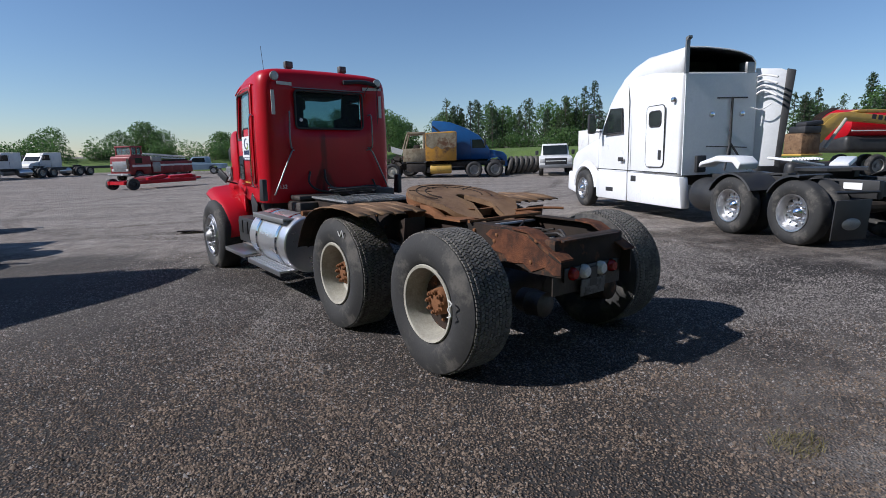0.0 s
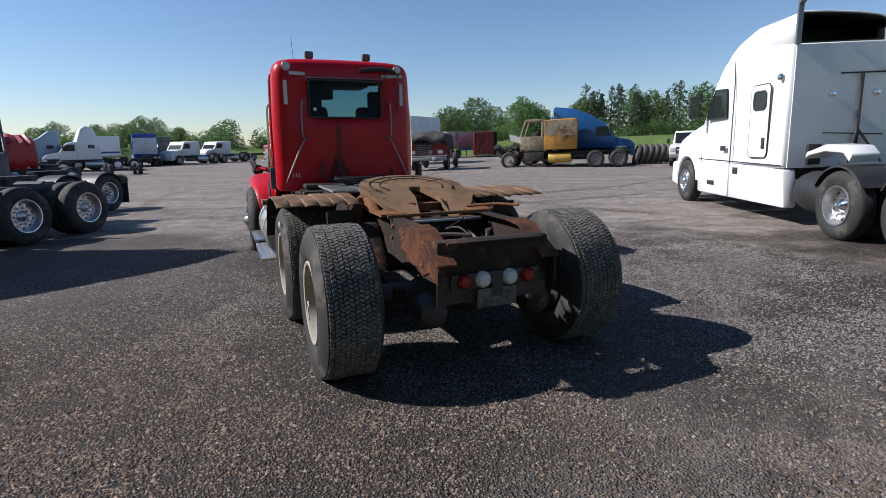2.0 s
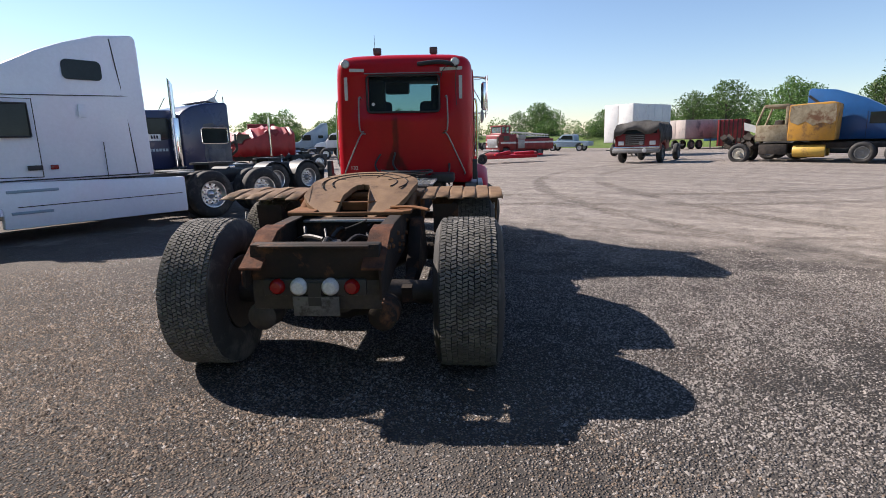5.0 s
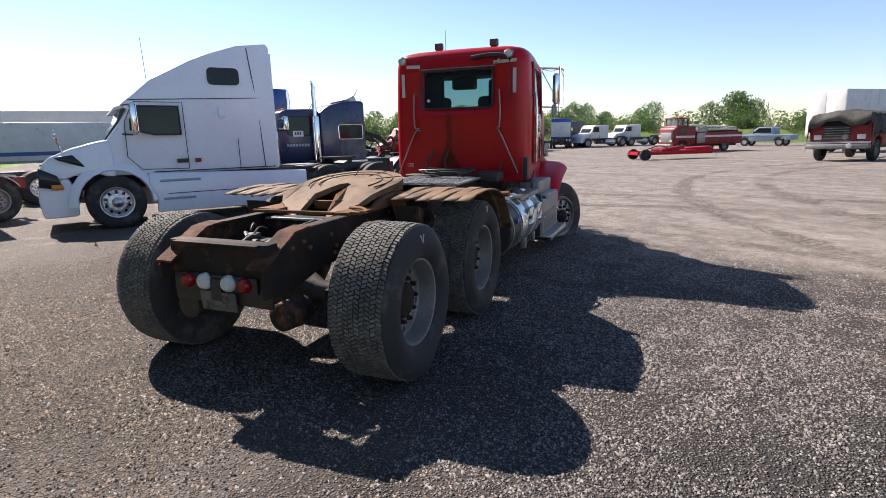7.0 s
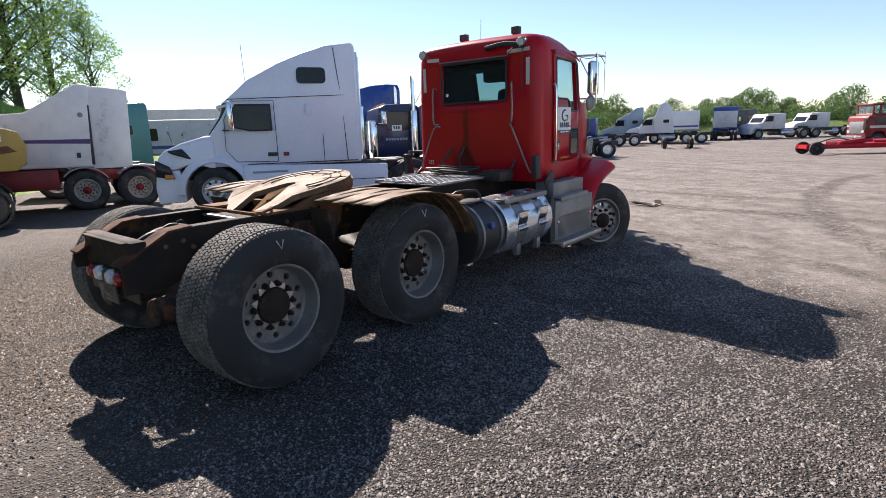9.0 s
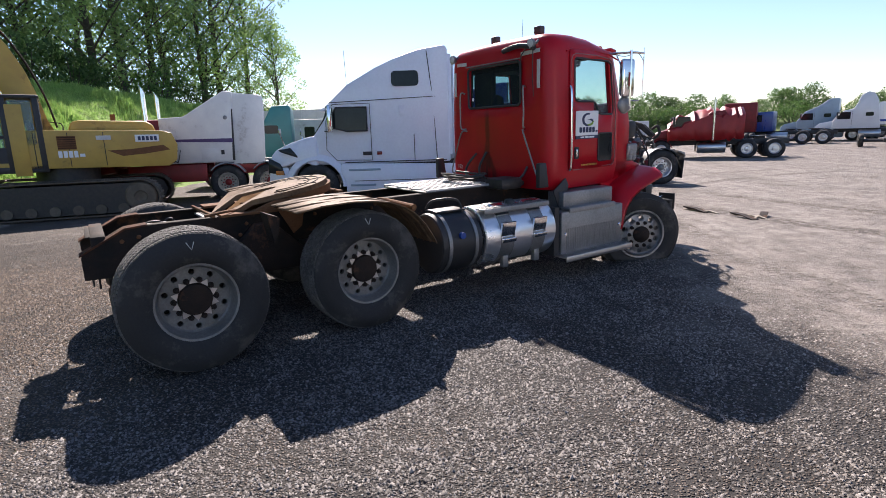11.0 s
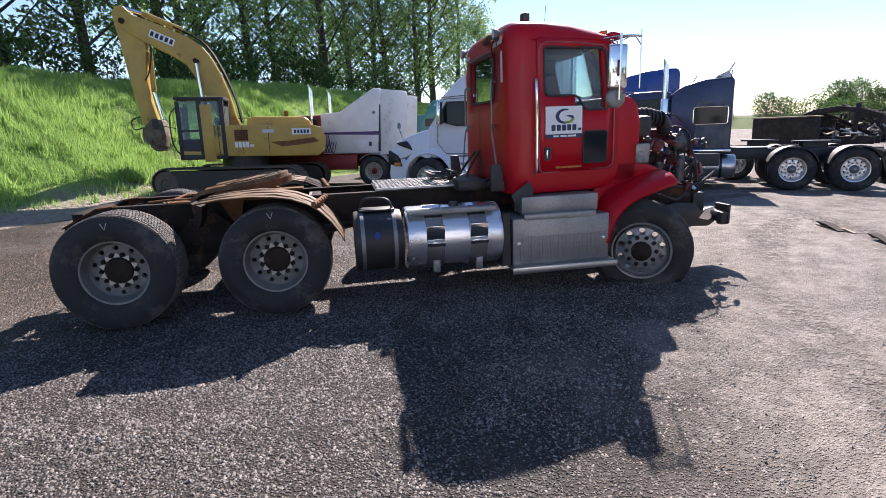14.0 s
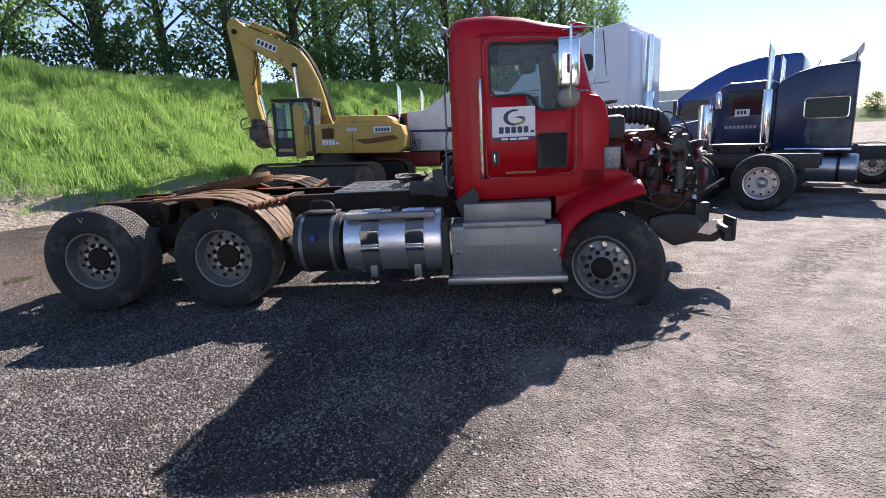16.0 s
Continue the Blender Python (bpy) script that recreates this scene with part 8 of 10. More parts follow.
def leafy(name, c1, c2, trans=0.35, rough=0.6):
    """Thin leaves: reflecting and letting some light through, each clump a little different."""
    m = bpy.data.materials.new(name)
    m.use_nodes = True
    nt, L = m.node_tree, m.node_tree.links
    geo, mix, hs, oi = nt.nodes.new("ShaderNodeNewGeometry"), nt.nodes.new("ShaderNodeMix"), nt.nodes.new("ShaderNodeHueSaturation"), nt.nodes.new("ShaderNodeObjectInfo")
    mix.data_type = "RGBA"
    mix.inputs[6].default_value, mix.inputs[7].default_value = (*c1, 1), (*c2, 1)
    L.new(geo.outputs["Random Per Island"], mix.inputs[0])
    mr = nt.nodes.new("ShaderNodeMapRange")
    mr.inputs[3].default_value, mr.inputs[4].default_value = 0.75, 1.25
    L.new(oi.outputs["Random"], mr.inputs[0])
    L.new(mr.outputs[0], hs.inputs["Value"])
    L.new(mix.outputs[2], hs.inputs["Color"])
    b = nt.nodes["Principled BSDF"]
    b.inputs["Roughness"].default_value = rough
    L.new(hs.outputs[0], b.inputs["Base Color"])
    tl, ms = nt.nodes.new("ShaderNodeBsdfTranslucent"), nt.nodes.new("ShaderNodeMixShader")
    L.new(hs.outputs[0], tl.inputs[0])
    ms.inputs[0].default_value = trans
    L.new(b.outputs[0], ms.inputs[1])
    L.new(tl.outputs[0], ms.inputs[2])
    L.new(ms.outputs[0], nt.nodes["Material Output"].inputs[0])
    return m


BLADES = leafy("grass_blades", (0.2, 0.36, 0.085), (0.36, 0.5, 0.155), 0.5)
LEAF_A = leafy("broad_leaves", (0.12, 0.22, 0.075), (0.31, 0.44, 0.15), 0.56)
LEAF_B = leafy("poplar_leaves", (0.035, 0.07, 0.02), (0.075, 0.12, 0.03), 0.35)
LEAF_C = leafy("spruce_needles", (0.02, 0.045, 0.018), (0.045, 0.08, 0.03), 0.2)
LEAF_D = leafy("hedge_leaves", (0.045, 0.105, 0.028), (0.125, 0.215, 0.058), 0.45)
BARK = mat("tree_bark", (0.06, 0.05, 0.04), (0.1, 0.085, 0.07), 0.9, scale=6, bump=0.4)


def build_hill():
    xs = np.arange(-75, 30.1, 0.75)
    ys = np.concatenate([np.arange(-34, -16, 1.5), np.arange(-16, -2.1, 0.4)])
    vs = [(x, y, hill_z(x, y)) for y in ys for x in xs]
    w = len(xs)
    fs = [(j * w + i, j * w + i + 1, (j + 1) * w + i + 1, (j + 1) * w + i) for j in range(len(ys) - 1) for i in range(w - 1)]
    me = bpy.data.meshes.new("embankment")
    me.from_pydata(vs, [], fs)
    me.polygons.foreach_set("use_smooth", [True] * len(fs))
    me.materials.append(GRASS)
    tagged(new("ground_embankment", me), "steep bright green grassy embankment", "embankment", kind="structure")


def build_grass():
    rs = np.random.RandomState(7)
    vs, fs = [], []
    n = 0
    while n < 84000:
        x = rs.uniform(-34, 9)
        y = rs.uniform(-16.5, -4.1)
        if rs.rand() > (1.0 if x > -16 else 0.45):
            continue
        if y > -5.5 and rs.rand() > 0.4 * max(0.0, 1 + 1.8 * noise.noise((x * 0.8, y * 0.8, 1))) * (1.0 if y < -4.9 else 0.4):
            continue
        z = hill_z(x, y)
        if z < gz(x, y) + 0.12:
            continue
        tall = 0.08 + 0.12 * rs.rand() + 0.12 * max(0, noise.noise((x * 0.5, y * 0.5, 5)))
        weed = noise.noise((x * 0.6, y * 0.6, 8)) > 0.06 and rs.rand() < 0.4
        for k in range(8 if weed else 5):
            a, ln = rs.uniform(0, 6.28), tall * rs.uniform(0.6, 1.2) * (1.8 if weed else 1.0)
            bx, by = x + rs.uniform(-0.12, 0.12), y + rs.uniform(-0.12, 0.12)
            wide = 0.021 if weed else 0.0095
            wx, wy = wide * math.cos(a), wide * math.sin(a)
            lx, ly = rs.uniform(-0.5, 0.5) * ln, rs.uniform(-0.5, 0.5) * ln
            i = len(vs)
            vs += [(bx - wx, by - wy, z - 0.03), (bx + wx, by + wy, z - 0.03), (bx + lx, by + ly, z + ln)]
            fs.append((i, i + 1, i + 2))
        n += 1
    me = bpy.data.meshes.new("tall_grass")
    me.from_pydata(vs, [], fs)
    me.materials.append(BLADES)
    tagged(new("tall_grass", me), "uneven tall green grass on the embankment", "grass", kind="stuff")


build_hill()
build_grass()


# ---------------------------------------------------------------- trees
def leaf_cloud(centres, rs, per, size, squash=0.8):
    """Small leaf sprays scattered round each centre (x, y, z, radius)."""
    vs, fs = [], []
    for cx, cy, cz, cr in centres:
        for k in range(max(3, int(per * cr * cr))):
            d = rs.normal(size=3)
            d /= np.linalg.norm(d) + 1e-6
            r = cr * (0.55 + 0.5 * rs.rand())
            p = np.array([cx, cy, cz]) + d * r * np.array([1, 1, squash])
            u = rs.normal(size=3)
            u /= np.linalg.norm(u)
            v = np.cross(u, rs.normal(size=3))
            v /= np.linalg.norm(v) + 1e-6
            s = size * rs.uniform(0.6, 1.3)
            i = len(vs)
            vs += [tuple(p - u * s), tuple(p + v * s * 0.45), tuple(p + u * s), tuple(p - v * s * 0.45)]
            fs += [(i, i + 1, i + 2, i + 3)]
    return vs, fs


TREE_LEAVES = {}


def tree_meshes(kind, seed):
    rs = np.random.RandomState(seed)
    rr = random.Random(seed)
    b = B()
    cs = []
    if kind == "broad":      # tall broadleaf, 14 m
        H = 14.0
        lean = rr.uniform(-0.6, 0.6)
        tube(b, [(0, 0, -0.5), (0.1, 0, 3), (0.3 + lean * 0.3, 0.1, 7), (lean, 0.2, 12)], [0.26, 0.2, 0.13, 0.03], 8)
        for i in range(30):
            h = 0.8 + 11.9 * i / 30 + rr.uniform(-0.4, 0.4)
            a = i * 2.4 + rr.uniform(-0.5, 0.5)
            ln = (3.0 * math.sin(math.pi * min(1, (h + 1.5) / 15)) + 0.5) * rr.uniform(0.7, 1.15)
            x0 = lean * h / 12
            p1 = (x0 + math.cos(a) * ln * 0.5, math.sin(a) * ln * 0.5, h + ln * 0.35)
            p2 = (x0 + math.cos(a) * ln, math.sin(a) * ln, h + ln * 0.75)
            tube(b, [(x0, 0, h - 0.3), p1, p2], [0.07, 0.045, 0.012], 5)
            cs += [(*p2, rr.uniform(0.7, 1.15)), (*p1, rr.uniform(0.5, 0.9)), (p2[0] + rr.uniform(-0.9, 0.9), p2[1] + rr.uniform(-0.9, 0.9), p2[2] + rr.uniform(-0.3, 1.0), rr.uniform(0.5, 0.95))]
        cs += [(lean, 0.2, 12.4, 0.9), (lean + 0.3, 0, 13.2, 0.7)]
        vs, fs = leaf_cloud(cs, rs, 150, 0.122)
        lm = LEAF_A
    elif kind == "round":    # round-headed tree, 8 m
        tube(b, [(0, 0, -0.4), (0.05, 0, 2), (0.1, 0.1, 5)], [0.2, 0.15, 0.04], 7)
        for i in range(20):
            a, h = i * 2.4, 2.0 + 5.0 * (i / 20)
            ln = 2.6 * math.sqrt(max(0.1, 1 - ((h - 4.2) / 3.6) ** 2)) * rr.uniform(0.75, 1.1)
            p = (math.cos(a) * ln, math.sin(a) * ln, h)
            tube(b, [(0.05, 0, h * 0.6), (p[0] * 0.6, p[1] * 0.6, h * 0.9), p], [0.06, 0.035, 0.01], 5)
            cs += [(*p, rr.uniform(0.7, 1.2)), (p[0] * 0.5, p[1] * 0.5, h + 0.6, rr.uniform(0.7, 1.1))]
        cs += [(0, 0, 7.2, 1.0)]
        vs, fs = leaf_cloud(cs, rs, 90, 0.175)
        lm = LEAF_D
    elif kind == "column":   # slender poplar, 10 m
        tube(b, [(0, 0, -0.4), (0, 0, 5), (0, 0, 10)], [0.15, 0.1, 0.02], 6)
        for i in range(26):
            h = 1.2 + 8.6 * i / 26
            a = i * 2.4
            ln = 1.25 * (1 - (h / 11.5) ** 2) * rr.uniform(0.6, 1.2)
            p = (math.cos(a) * ln, math.sin(a) * ln, h + 0.5)
            tube(b, [(0, 0, h - 0.2), p], [0.04, 0.01], 4)
            cs += [(*p, rr.uniform(0.35, 0.65))]
        cs += [(0, 0, 10.0, 0.3)]
        vs, fs = leaf_cloud(cs, rs, 90, 0.2, 1.3)
        lm = LEAF_B
    elif kind == "spruce":   # conifer, 10 m
        tube(b, [(0, 0, -0.4), (0, 0, 5), (0, 0, 10)], [0.16, 0.1, 0.02], 6)
        for i in range(34):
            h = 0.9 + 9.0 * i / 34
            a = i * 2.4
            ln = 1.9 * (1 - h / 10.4) * rr.uniform(0.75, 1.15) + 0.12
            p = (math.cos(a) * ln, math.sin(a) * ln, h - 0.12)
            tube(b, [(0, 0, h + 0.1), p], [0.03, 0.008], 4)
            cs += [(*p, 0.34), (p[0] * 0.55, p[1] * 0.55, h + 0.05, 0.36)]
        cs += [(0, 0, 9.9, 0.2)]
        vs, fs = leaf_cloud(cs, rs, 150, 0.15, 0.7)
        lm = LEAF_C
    else:                    # bush, 2.6 m
        for i in range(9):
            a = i * 2.4
            p = (math.cos(a) * rr.uniform(0.4, 1.4), math.sin(a) * rr.uniform(0.4, 1.4), rr.uniform(0.7, 2.0))
            tube(b, [(0, 0, -0.2), p], [0.04, 0.01], 4)
            cs += [(*p, rr.uniform(0.5, 0.85))]
        vs, fs = leaf_cloud(cs, rs, 170, 0.105)
        lm = LEAF_D
    wood = finish("trunk", b, BARK)
    me = bpy.data.meshes.new("crown")
    me.from_pydata(vs, [], fs)
    me.materials.append(lm)
    return wood, me


TREE_LABEL = {"broad": ("tree", "tall leafy broadleaf tree behind the embankment", "tree"), "round": ("tree", "round-headed green tree beyond the yard", "tree"), "column": ("poplar_tree", "slender dark green poplar beyond the yard", "tree"),
              "spruce": ("spruce_tree", "dark green spruce beyond the yard", "tree"), "bush": ("bush", "dense green bush at the yard edge", "bush")}
TREE_BASE = {}


def plant(kind, seed, x, y, z, scale, turn, group):
    key = (kind, seed)
    if key not in TREE_BASE:
        nm, lab, cat = TREE_LABEL[kind]
        wood, crown = tree_meshes(kind, seed)
        t = thing(nm, lab, cat, pose(x, y, z, 0, 0, turn), group)
        part("trunk", wood, None, t)
        part("crown", crown, None, t)
        t.scale = (scale,) * 3
        TREE_BASE[key] = t
        return t
    c = copy_thing(TREE_BASE[key], pose(x, y, z, 0, 0, turn))
    c.scale = (scale,) * 3
    return tagged(c, group=group)


rt = random.Random(21)
# tall row behind the embankment
x = 15.0
i = 0
while x > -54:
    y = -20.0 + rt.uniform(-1.2, 1.2)
    plant("broad", 30 + i % 4, x, y, hill_z(x, y), rt.uniform(1.1, 1.42), rt.uniform(0, 360), "trees behind the embankment")
    if i % 5 == 0:
        x2, y2 = x + rt.uniform(-1.5, 1.5), -25.5 + rt.uniform(-1.5, 1.5)
        plant("broad", 30 + (i + 1) % 4, x2, y2, hill_z(x2, y2), rt.uniform(1.0, 1.35), rt.uniform(0, 360), "trees behind the embankment")
    x -= rt.uniform(2.6, 4.2)
    i += 1


def line(pts, step, kinds, smin, smax, spread, group):
    for (xa, ya), (xb, yb) in zip(pts, pts[1:]):
        d = math.hypot(xb - xa, yb - ya)
        n = max(1, int(d / step))
        for k in range(n):
            t = (k + rt.random() * 0.8) / n
            px, py = xa + (xb - xa) * t + rt.uniform(-spread, spread), ya + (yb - ya) * t + rt.uniform(-spread, spread)
            kind, sd = rt.choice(kinds)
            plant(kind, sd, px, py, (hill_z(px, py) if "embankment" in group else gz(px, py) + (0.9 if kind == "bush" else 0)) - 0.1, rt.uniform(smin, smax), rt.uniform(0, 360), group)


# spruces and poplars far behind the yard
plant("round", 40, -19.2, 71.5, gz(-19, 71) + 1.2, 0.7, 20, "far scattered trees")
plant("round", 41, -15.7, 72.5, gz(-16, 72) + 1.2, 0.84, 80, "far scattered trees")
plant("round", 42, -10.4, 79.7, gz(-10, 79) + 1.2, 0.86, 150, "far scattered trees")
plant("broad", 31, -46.0, -13.8, gz(-46, -14), 0.9, 40, "trees behind the embankment")
line([(-24, 92), (-2, 88)], 4.0, [("round", 40), ("round", 41), ("round", 42)], 0.65, 1.05, 2.0, "far scattered trees")
line([(-4, 87), (14, 86), (34, 86), (58, 82), (84, 64)], 0.85, [("spruce", 50), ("column", 51), ("spruce", 52), ("spruce", 54), ("column", 53)], 0.7, 0.98, 2.4, "far row of spruces and poplars")
line([(-2, 94), (20, 93), (44, 92), (80, 76)], 2.4, [("round", 42), ("spruce", 52)], 0.95, 1.3, 2.5, "far row of spruces and poplars")
line([(-20, 86), (6, 82), (30, 82), (60, 76), (86, 58)], 1.6, [("bush", 60), ("bush", 61)], 1.1, 1.9, 1.8, "far hedge bushes")
# scattered round trees and hedges beyond the far trucks
line([(-96, 20), (-92, 44), (-84, 66), (-66, 84)], 2.3, [("round", 40), ("round", 41), ("round", 42)], 0.62, 0.92, 2.5, "far hedge trees")
line([(-64, 92), (-46, 104), (-28, 104), (-8, 96)], 4.2, [("round", 40), ("round", 41), ("round", 42)], 0.7, 1.1, 3.0, "far scattered trees")
line([(-92, 16), (-84, 42), (-70, 62), (-52, 74), (-34, 79), (-16, 84)], 1.3, [("bush", 60), ("bush", 61)], 0.9, 1.7, 3.0, "far hedge bushes")
line([(14, -18.0), (-40, -18.0)], 2.2, [("bush", 60), ("bush", 61)], 0.9, 1.5, 1.0, "bushes on the embankment")
line([(-100, -10), (-98, 24)], 3.2, [("round", 40), ("round", 41)], 0.4, 0.75, 3.0, "far hedge trees")


def build_bank():
    """A low grassy strip along the yard's far edge."""
    line_pts = [(-104, -20), (-93, 16), (-83, 42), (-69, 61), (-51, 72), (-33, 77), (-16, 80), (2, 66), (8, 56), (28, 54), (55, 50), (90, 30)]
    vs, fs = [], []
    prof = [(-6, -0.1), (-3, 0.6), (0, 1.5), (4, 1.9), (12, 1.6), (90, 1.2)]
    pts = [Vector((*p, 0)) for p in line_pts]
    c = Vector((0, 10, 0))
    for i, p in enumerate(pts):
        out = (p - c).normalized()
        for d, h in prof:
            q = p + out * d
            vs.append((q.x, q.y, gz(q.x, q.y) + h + 0.3 * noise.noise((q.x * 0.1, q.y * 0.1, 0))))
    m = len(prof)
    fs = [(i * m + k, i * m + k + 1, (i + 1) * m + k + 1, (i + 1) * m + k) for i in range(len(pts) - 1) for k in range(m - 1)]
    me = bpy.data.meshes.new("grass_bank")
    me.from_pydata(vs, [], fs)
    me.polygons.foreach_set("use_smooth", [True] * len(fs))
    me.materials.append(ROUGH_GRASS)
    tagged(new("ground_grass_bank", me), "rough green grass strip beyond the yard", "grass", kind="structure")


build_bank()
# ---------------------------------------------------------------- far vehicles
def far_tractor(label, m, paint, roof=None, back=None, sleeper=True, rim=ALU, frame_len=0.0, hood=True, z_top=3.4, wb=5.6, cabpaint=None, second=None, skirt=True, deflector=False, group="far trucks"):
    """A plainer tractor for the distance: chassis, cab, sleeper, hood, windows, tanks and mirrors. y is 0 at the last axle."""
    T = thing("semi_truck", label, "truck", m, group)
    chassis(T, (0.0, 1.3), wb, rim, DULLALU, rear=-0.8 - frame_len)
    back = back or (2.4 if sleeper else 3.4)
    front = wb - 0.5
    if sleeper:
        top = roof or [(back, z_top - 0.1), (back + 0.08, z_top), (back + 0.7, z_top - 0.05), (front - 1.3, z_top - 0.6), (front - 0.35, 2.45)]
    else:
        top = roof or [(back, 2.5), (back + 0.05, 2.55), (front - 0.35, 2.5)]
    b = B()
    slab(b, [(back, 1.0)] + top + [(front - 0.1, 2.1), (front + 0.2, 1.65), (front + 0.2, 1.0)], -1.15, 1.15, bevel=0.06)
    part("cab", b, cabpaint or paint, T)
    if hood:
        b = B()
        slab(b, [(front + 0.15, 0.95), (front + 0.15, 1.65), (front + 1.1, 1.45), (front + 1.35, 1.2), (front + 1.4, 0.5), (front + 1.15, 0.5), (front + 1.05, 0.95), (front + 0.75, 1.1), (front + 0.3, 1.1), (front + 0.2, 0.95)], -1.05, 1.05, bevel=0.06)
        part("hood", b, second or paint, T)
        part("windscreen", slab(B(), [(front - 0.12, 2.12), (front + 0.19, 1.68), (front + 0.21, 1.7), (front - 0.09, 2.14)], -0.95, 0.95), DARKGLASS, T)
    for s in (1, -1):
        part("door_window", flat(B(), [(front - 0.95, 1.75), (front - 0.95, 2.3), (front - 0.3, 2.3), (front - 0.05, 1.75)], "X", s * 1.15, s * 0.015), DARKGLASS, T)
        if sleeper:
            part("sleeper_window", flat(B(), rrect(back + 0.5, 1.95, back + 1.0, 2.25, 0.06), "X", s * 1.15, s * 0.015), DARKGLASS, T)
        seam(T, [(s * 1.155, front - 1.05, 1.05), (s * 1.155, front - 1.05, 2.35)])
        if skirt:
            part("skirt", box(B(), (s * 1.08, (1.95 + front) / 2 - 0.1, 0.62), (0.16, front - 2.2, 0.72), bevel=0.03), paint, T)
        else:
            part("fuel_tank", lathe(B(), [(0.0001, 2.3), (0.28, 2.32), (0.3, 2.36), (0.3, 3.7), (0.28, 3.74), (0.0001, 3.76)], 20, "Y", pose(s * 0.85, 0, 0.6)), ALU, T)
        mirror(T, s, front - 0.1, 2.1, 1.35, 0.45, PLASTIC)
        quarter_fender(T, s, wb, 0.6, 10, 170, second or paint, 1.17)
    coupling(T, 0.65)
    return T


def box_trailer(label, m, L, H, paint, stripe=None, wheels_at=1.2, group=""):
    T = thing("trailer", label, "trailer", m, group)
    part("body", box(B(), (0, L / 2, 1.1 + (H - 1.1) / 2), (2.5, L, H - 1.1), bevel=0.03), paint, T)
    for k in range(int(L / 1.2)):
        for s in (1, -1):
            part("side_post", box(B(), (s * 1.255, 0.6 + 1.2 * k, 1.1 + (H - 1.1) / 2), (0.012, 0.05, H - 1.2)), paint, T)
    for s in (1, -1):
        part("rail", box(B(), (s * 1.26, L / 2, 1.12), (0.03, L, 0.12)), DULLALU, T)
        if stripe:
            part("stripe", box(B(), (s * 1.262, L / 2, 1.5), (0.012, L - 0.1, 0.18)), stripe, T)
        for y in (wheels_at, wheels_at + 1.25):
            wheel(T, s * 1.05, y, 0.5, "plain", 0.5, 0.27, RIMGREY, RUST)
        part("landing_leg", box(B(), (s * 0.8, L - 2.2, 0.55), (0.1, 0.1, 1.1)), BLACK, T)
        part("rear_door", box(B(), (s * 0.62, -0.01, 1.1 + (H - 1.1) / 2), (1.2, 0.03, H - 1.25), bevel=0.01), paint, T)
    part("bumper", box(B(), (0, 0.1, 0.5), (2.2, 0.08, 0.1)), BLACK, T)
    return T


def pickup(label, m, paint, group=""):
    """A crew of pieces: body, cab, bed, bumper, grille, lamps, wheels; front looks to +y."""
    T = thing("pickup_truck", label, "pickup truck", m, group)
    b = B()
    slab(b, [(-2.6, 0.62), (-2.6, 1.15), (0.2, 1.18), (1.5, 1.2), (2.55, 1.12), (2.75, 0.95), (2.75, 0.55), (2.3, 0.55), (2.2, 0.85), (1.8, 1.0), (1.4, 0.85), (1.3, 0.5), (-1.0, 0.5), (-1.1, 0.85), (-1.5, 1.0), (-1.9, 0.85), (-2.0, 0.6)], -0.98, 0.98, bevel=0.05)
    part("body", b, paint, T)
    b = B()
    slab(b, [(-0.9, 1.15), (-0.8, 1.85), (-0.65, 1.93), (0.55, 1.93), (0.75, 1.85), (1.4, 1.2)], -0.88, 0.88, bevel=0.06, taper=lambda x, y, z: Vector((x * (1 - 0.12 * smooth(1.2, 1.9, z)), y, z)))
    part("cab", b, paint, T)
    part("windscreen", slab(B(), [(0.83, 1.80), (1.36, 1.26), (1.39, 1.28), (0.86, 1.83)], -0.74, 0.74), DARKGLASS, T)
    for s in (1, -1):
        part("door_window", slab(B(), [(-0.65, 1.3), (-0.6, 1.8), (0.55, 1.82), (1.05, 1.3)], s * 0.84, s * 0.86), DARKGLASS, T)
        part("mirror", box(B(), (s * 1.12, 0.9, 1.4), (0.2, 0.1, 0.28), bevel=0.04), PLASTIC, T)
        part("headlamp", box(B(), (s * 0.8, 2.74, 0.92), (0.3, 0.05, 0.22), bevel=0.02), LAMPWHITE, T)
        for y in (1.8, -1.5):
            wheel(T, s * 0.86, y, 0.4, "plain", 0.4, 0.25, ALU, DULLALU, rim=0.22)
    part("grille", box(B(), (0, 2.755, 0.88), (1.3, 0.04, 0.38), bevel=0.02), PLASTIC, T)
    part("grille_bar", box(B(), (0, 2.78, 0.9), (1.2, 0.02, 0.05)), paint, T)
    part("bumper", box(B(), (0, 2.85, 0.58), (1.95, 0.16, 0.22), bevel=0.04), DULLALU, T)
    return T


# bright blue sleeper beside the navy truck
far_tractor("bright blue sleeper tractor with a curved roof", at(-15.55, 10.39, 186.3), BLUE, roof=[(2.95, 3.2), (3.02, 3.36), (3.4, 3.38), (3.97, 3.33), (4.68, 3.16), (5.3, 2.86), (5.85, 2.5), (6.05, 2.34)], back=2.95, wb=6.6, group="parked trucks")
far_tractor("teal sleeper tractor behind other trucks", at(-16.79, 1.11, 198.3), TEAL, z_top=3.0, wb=5.2, skirt=False, group="parked trucks")
DISTANT = True  # everything from here on stands far off
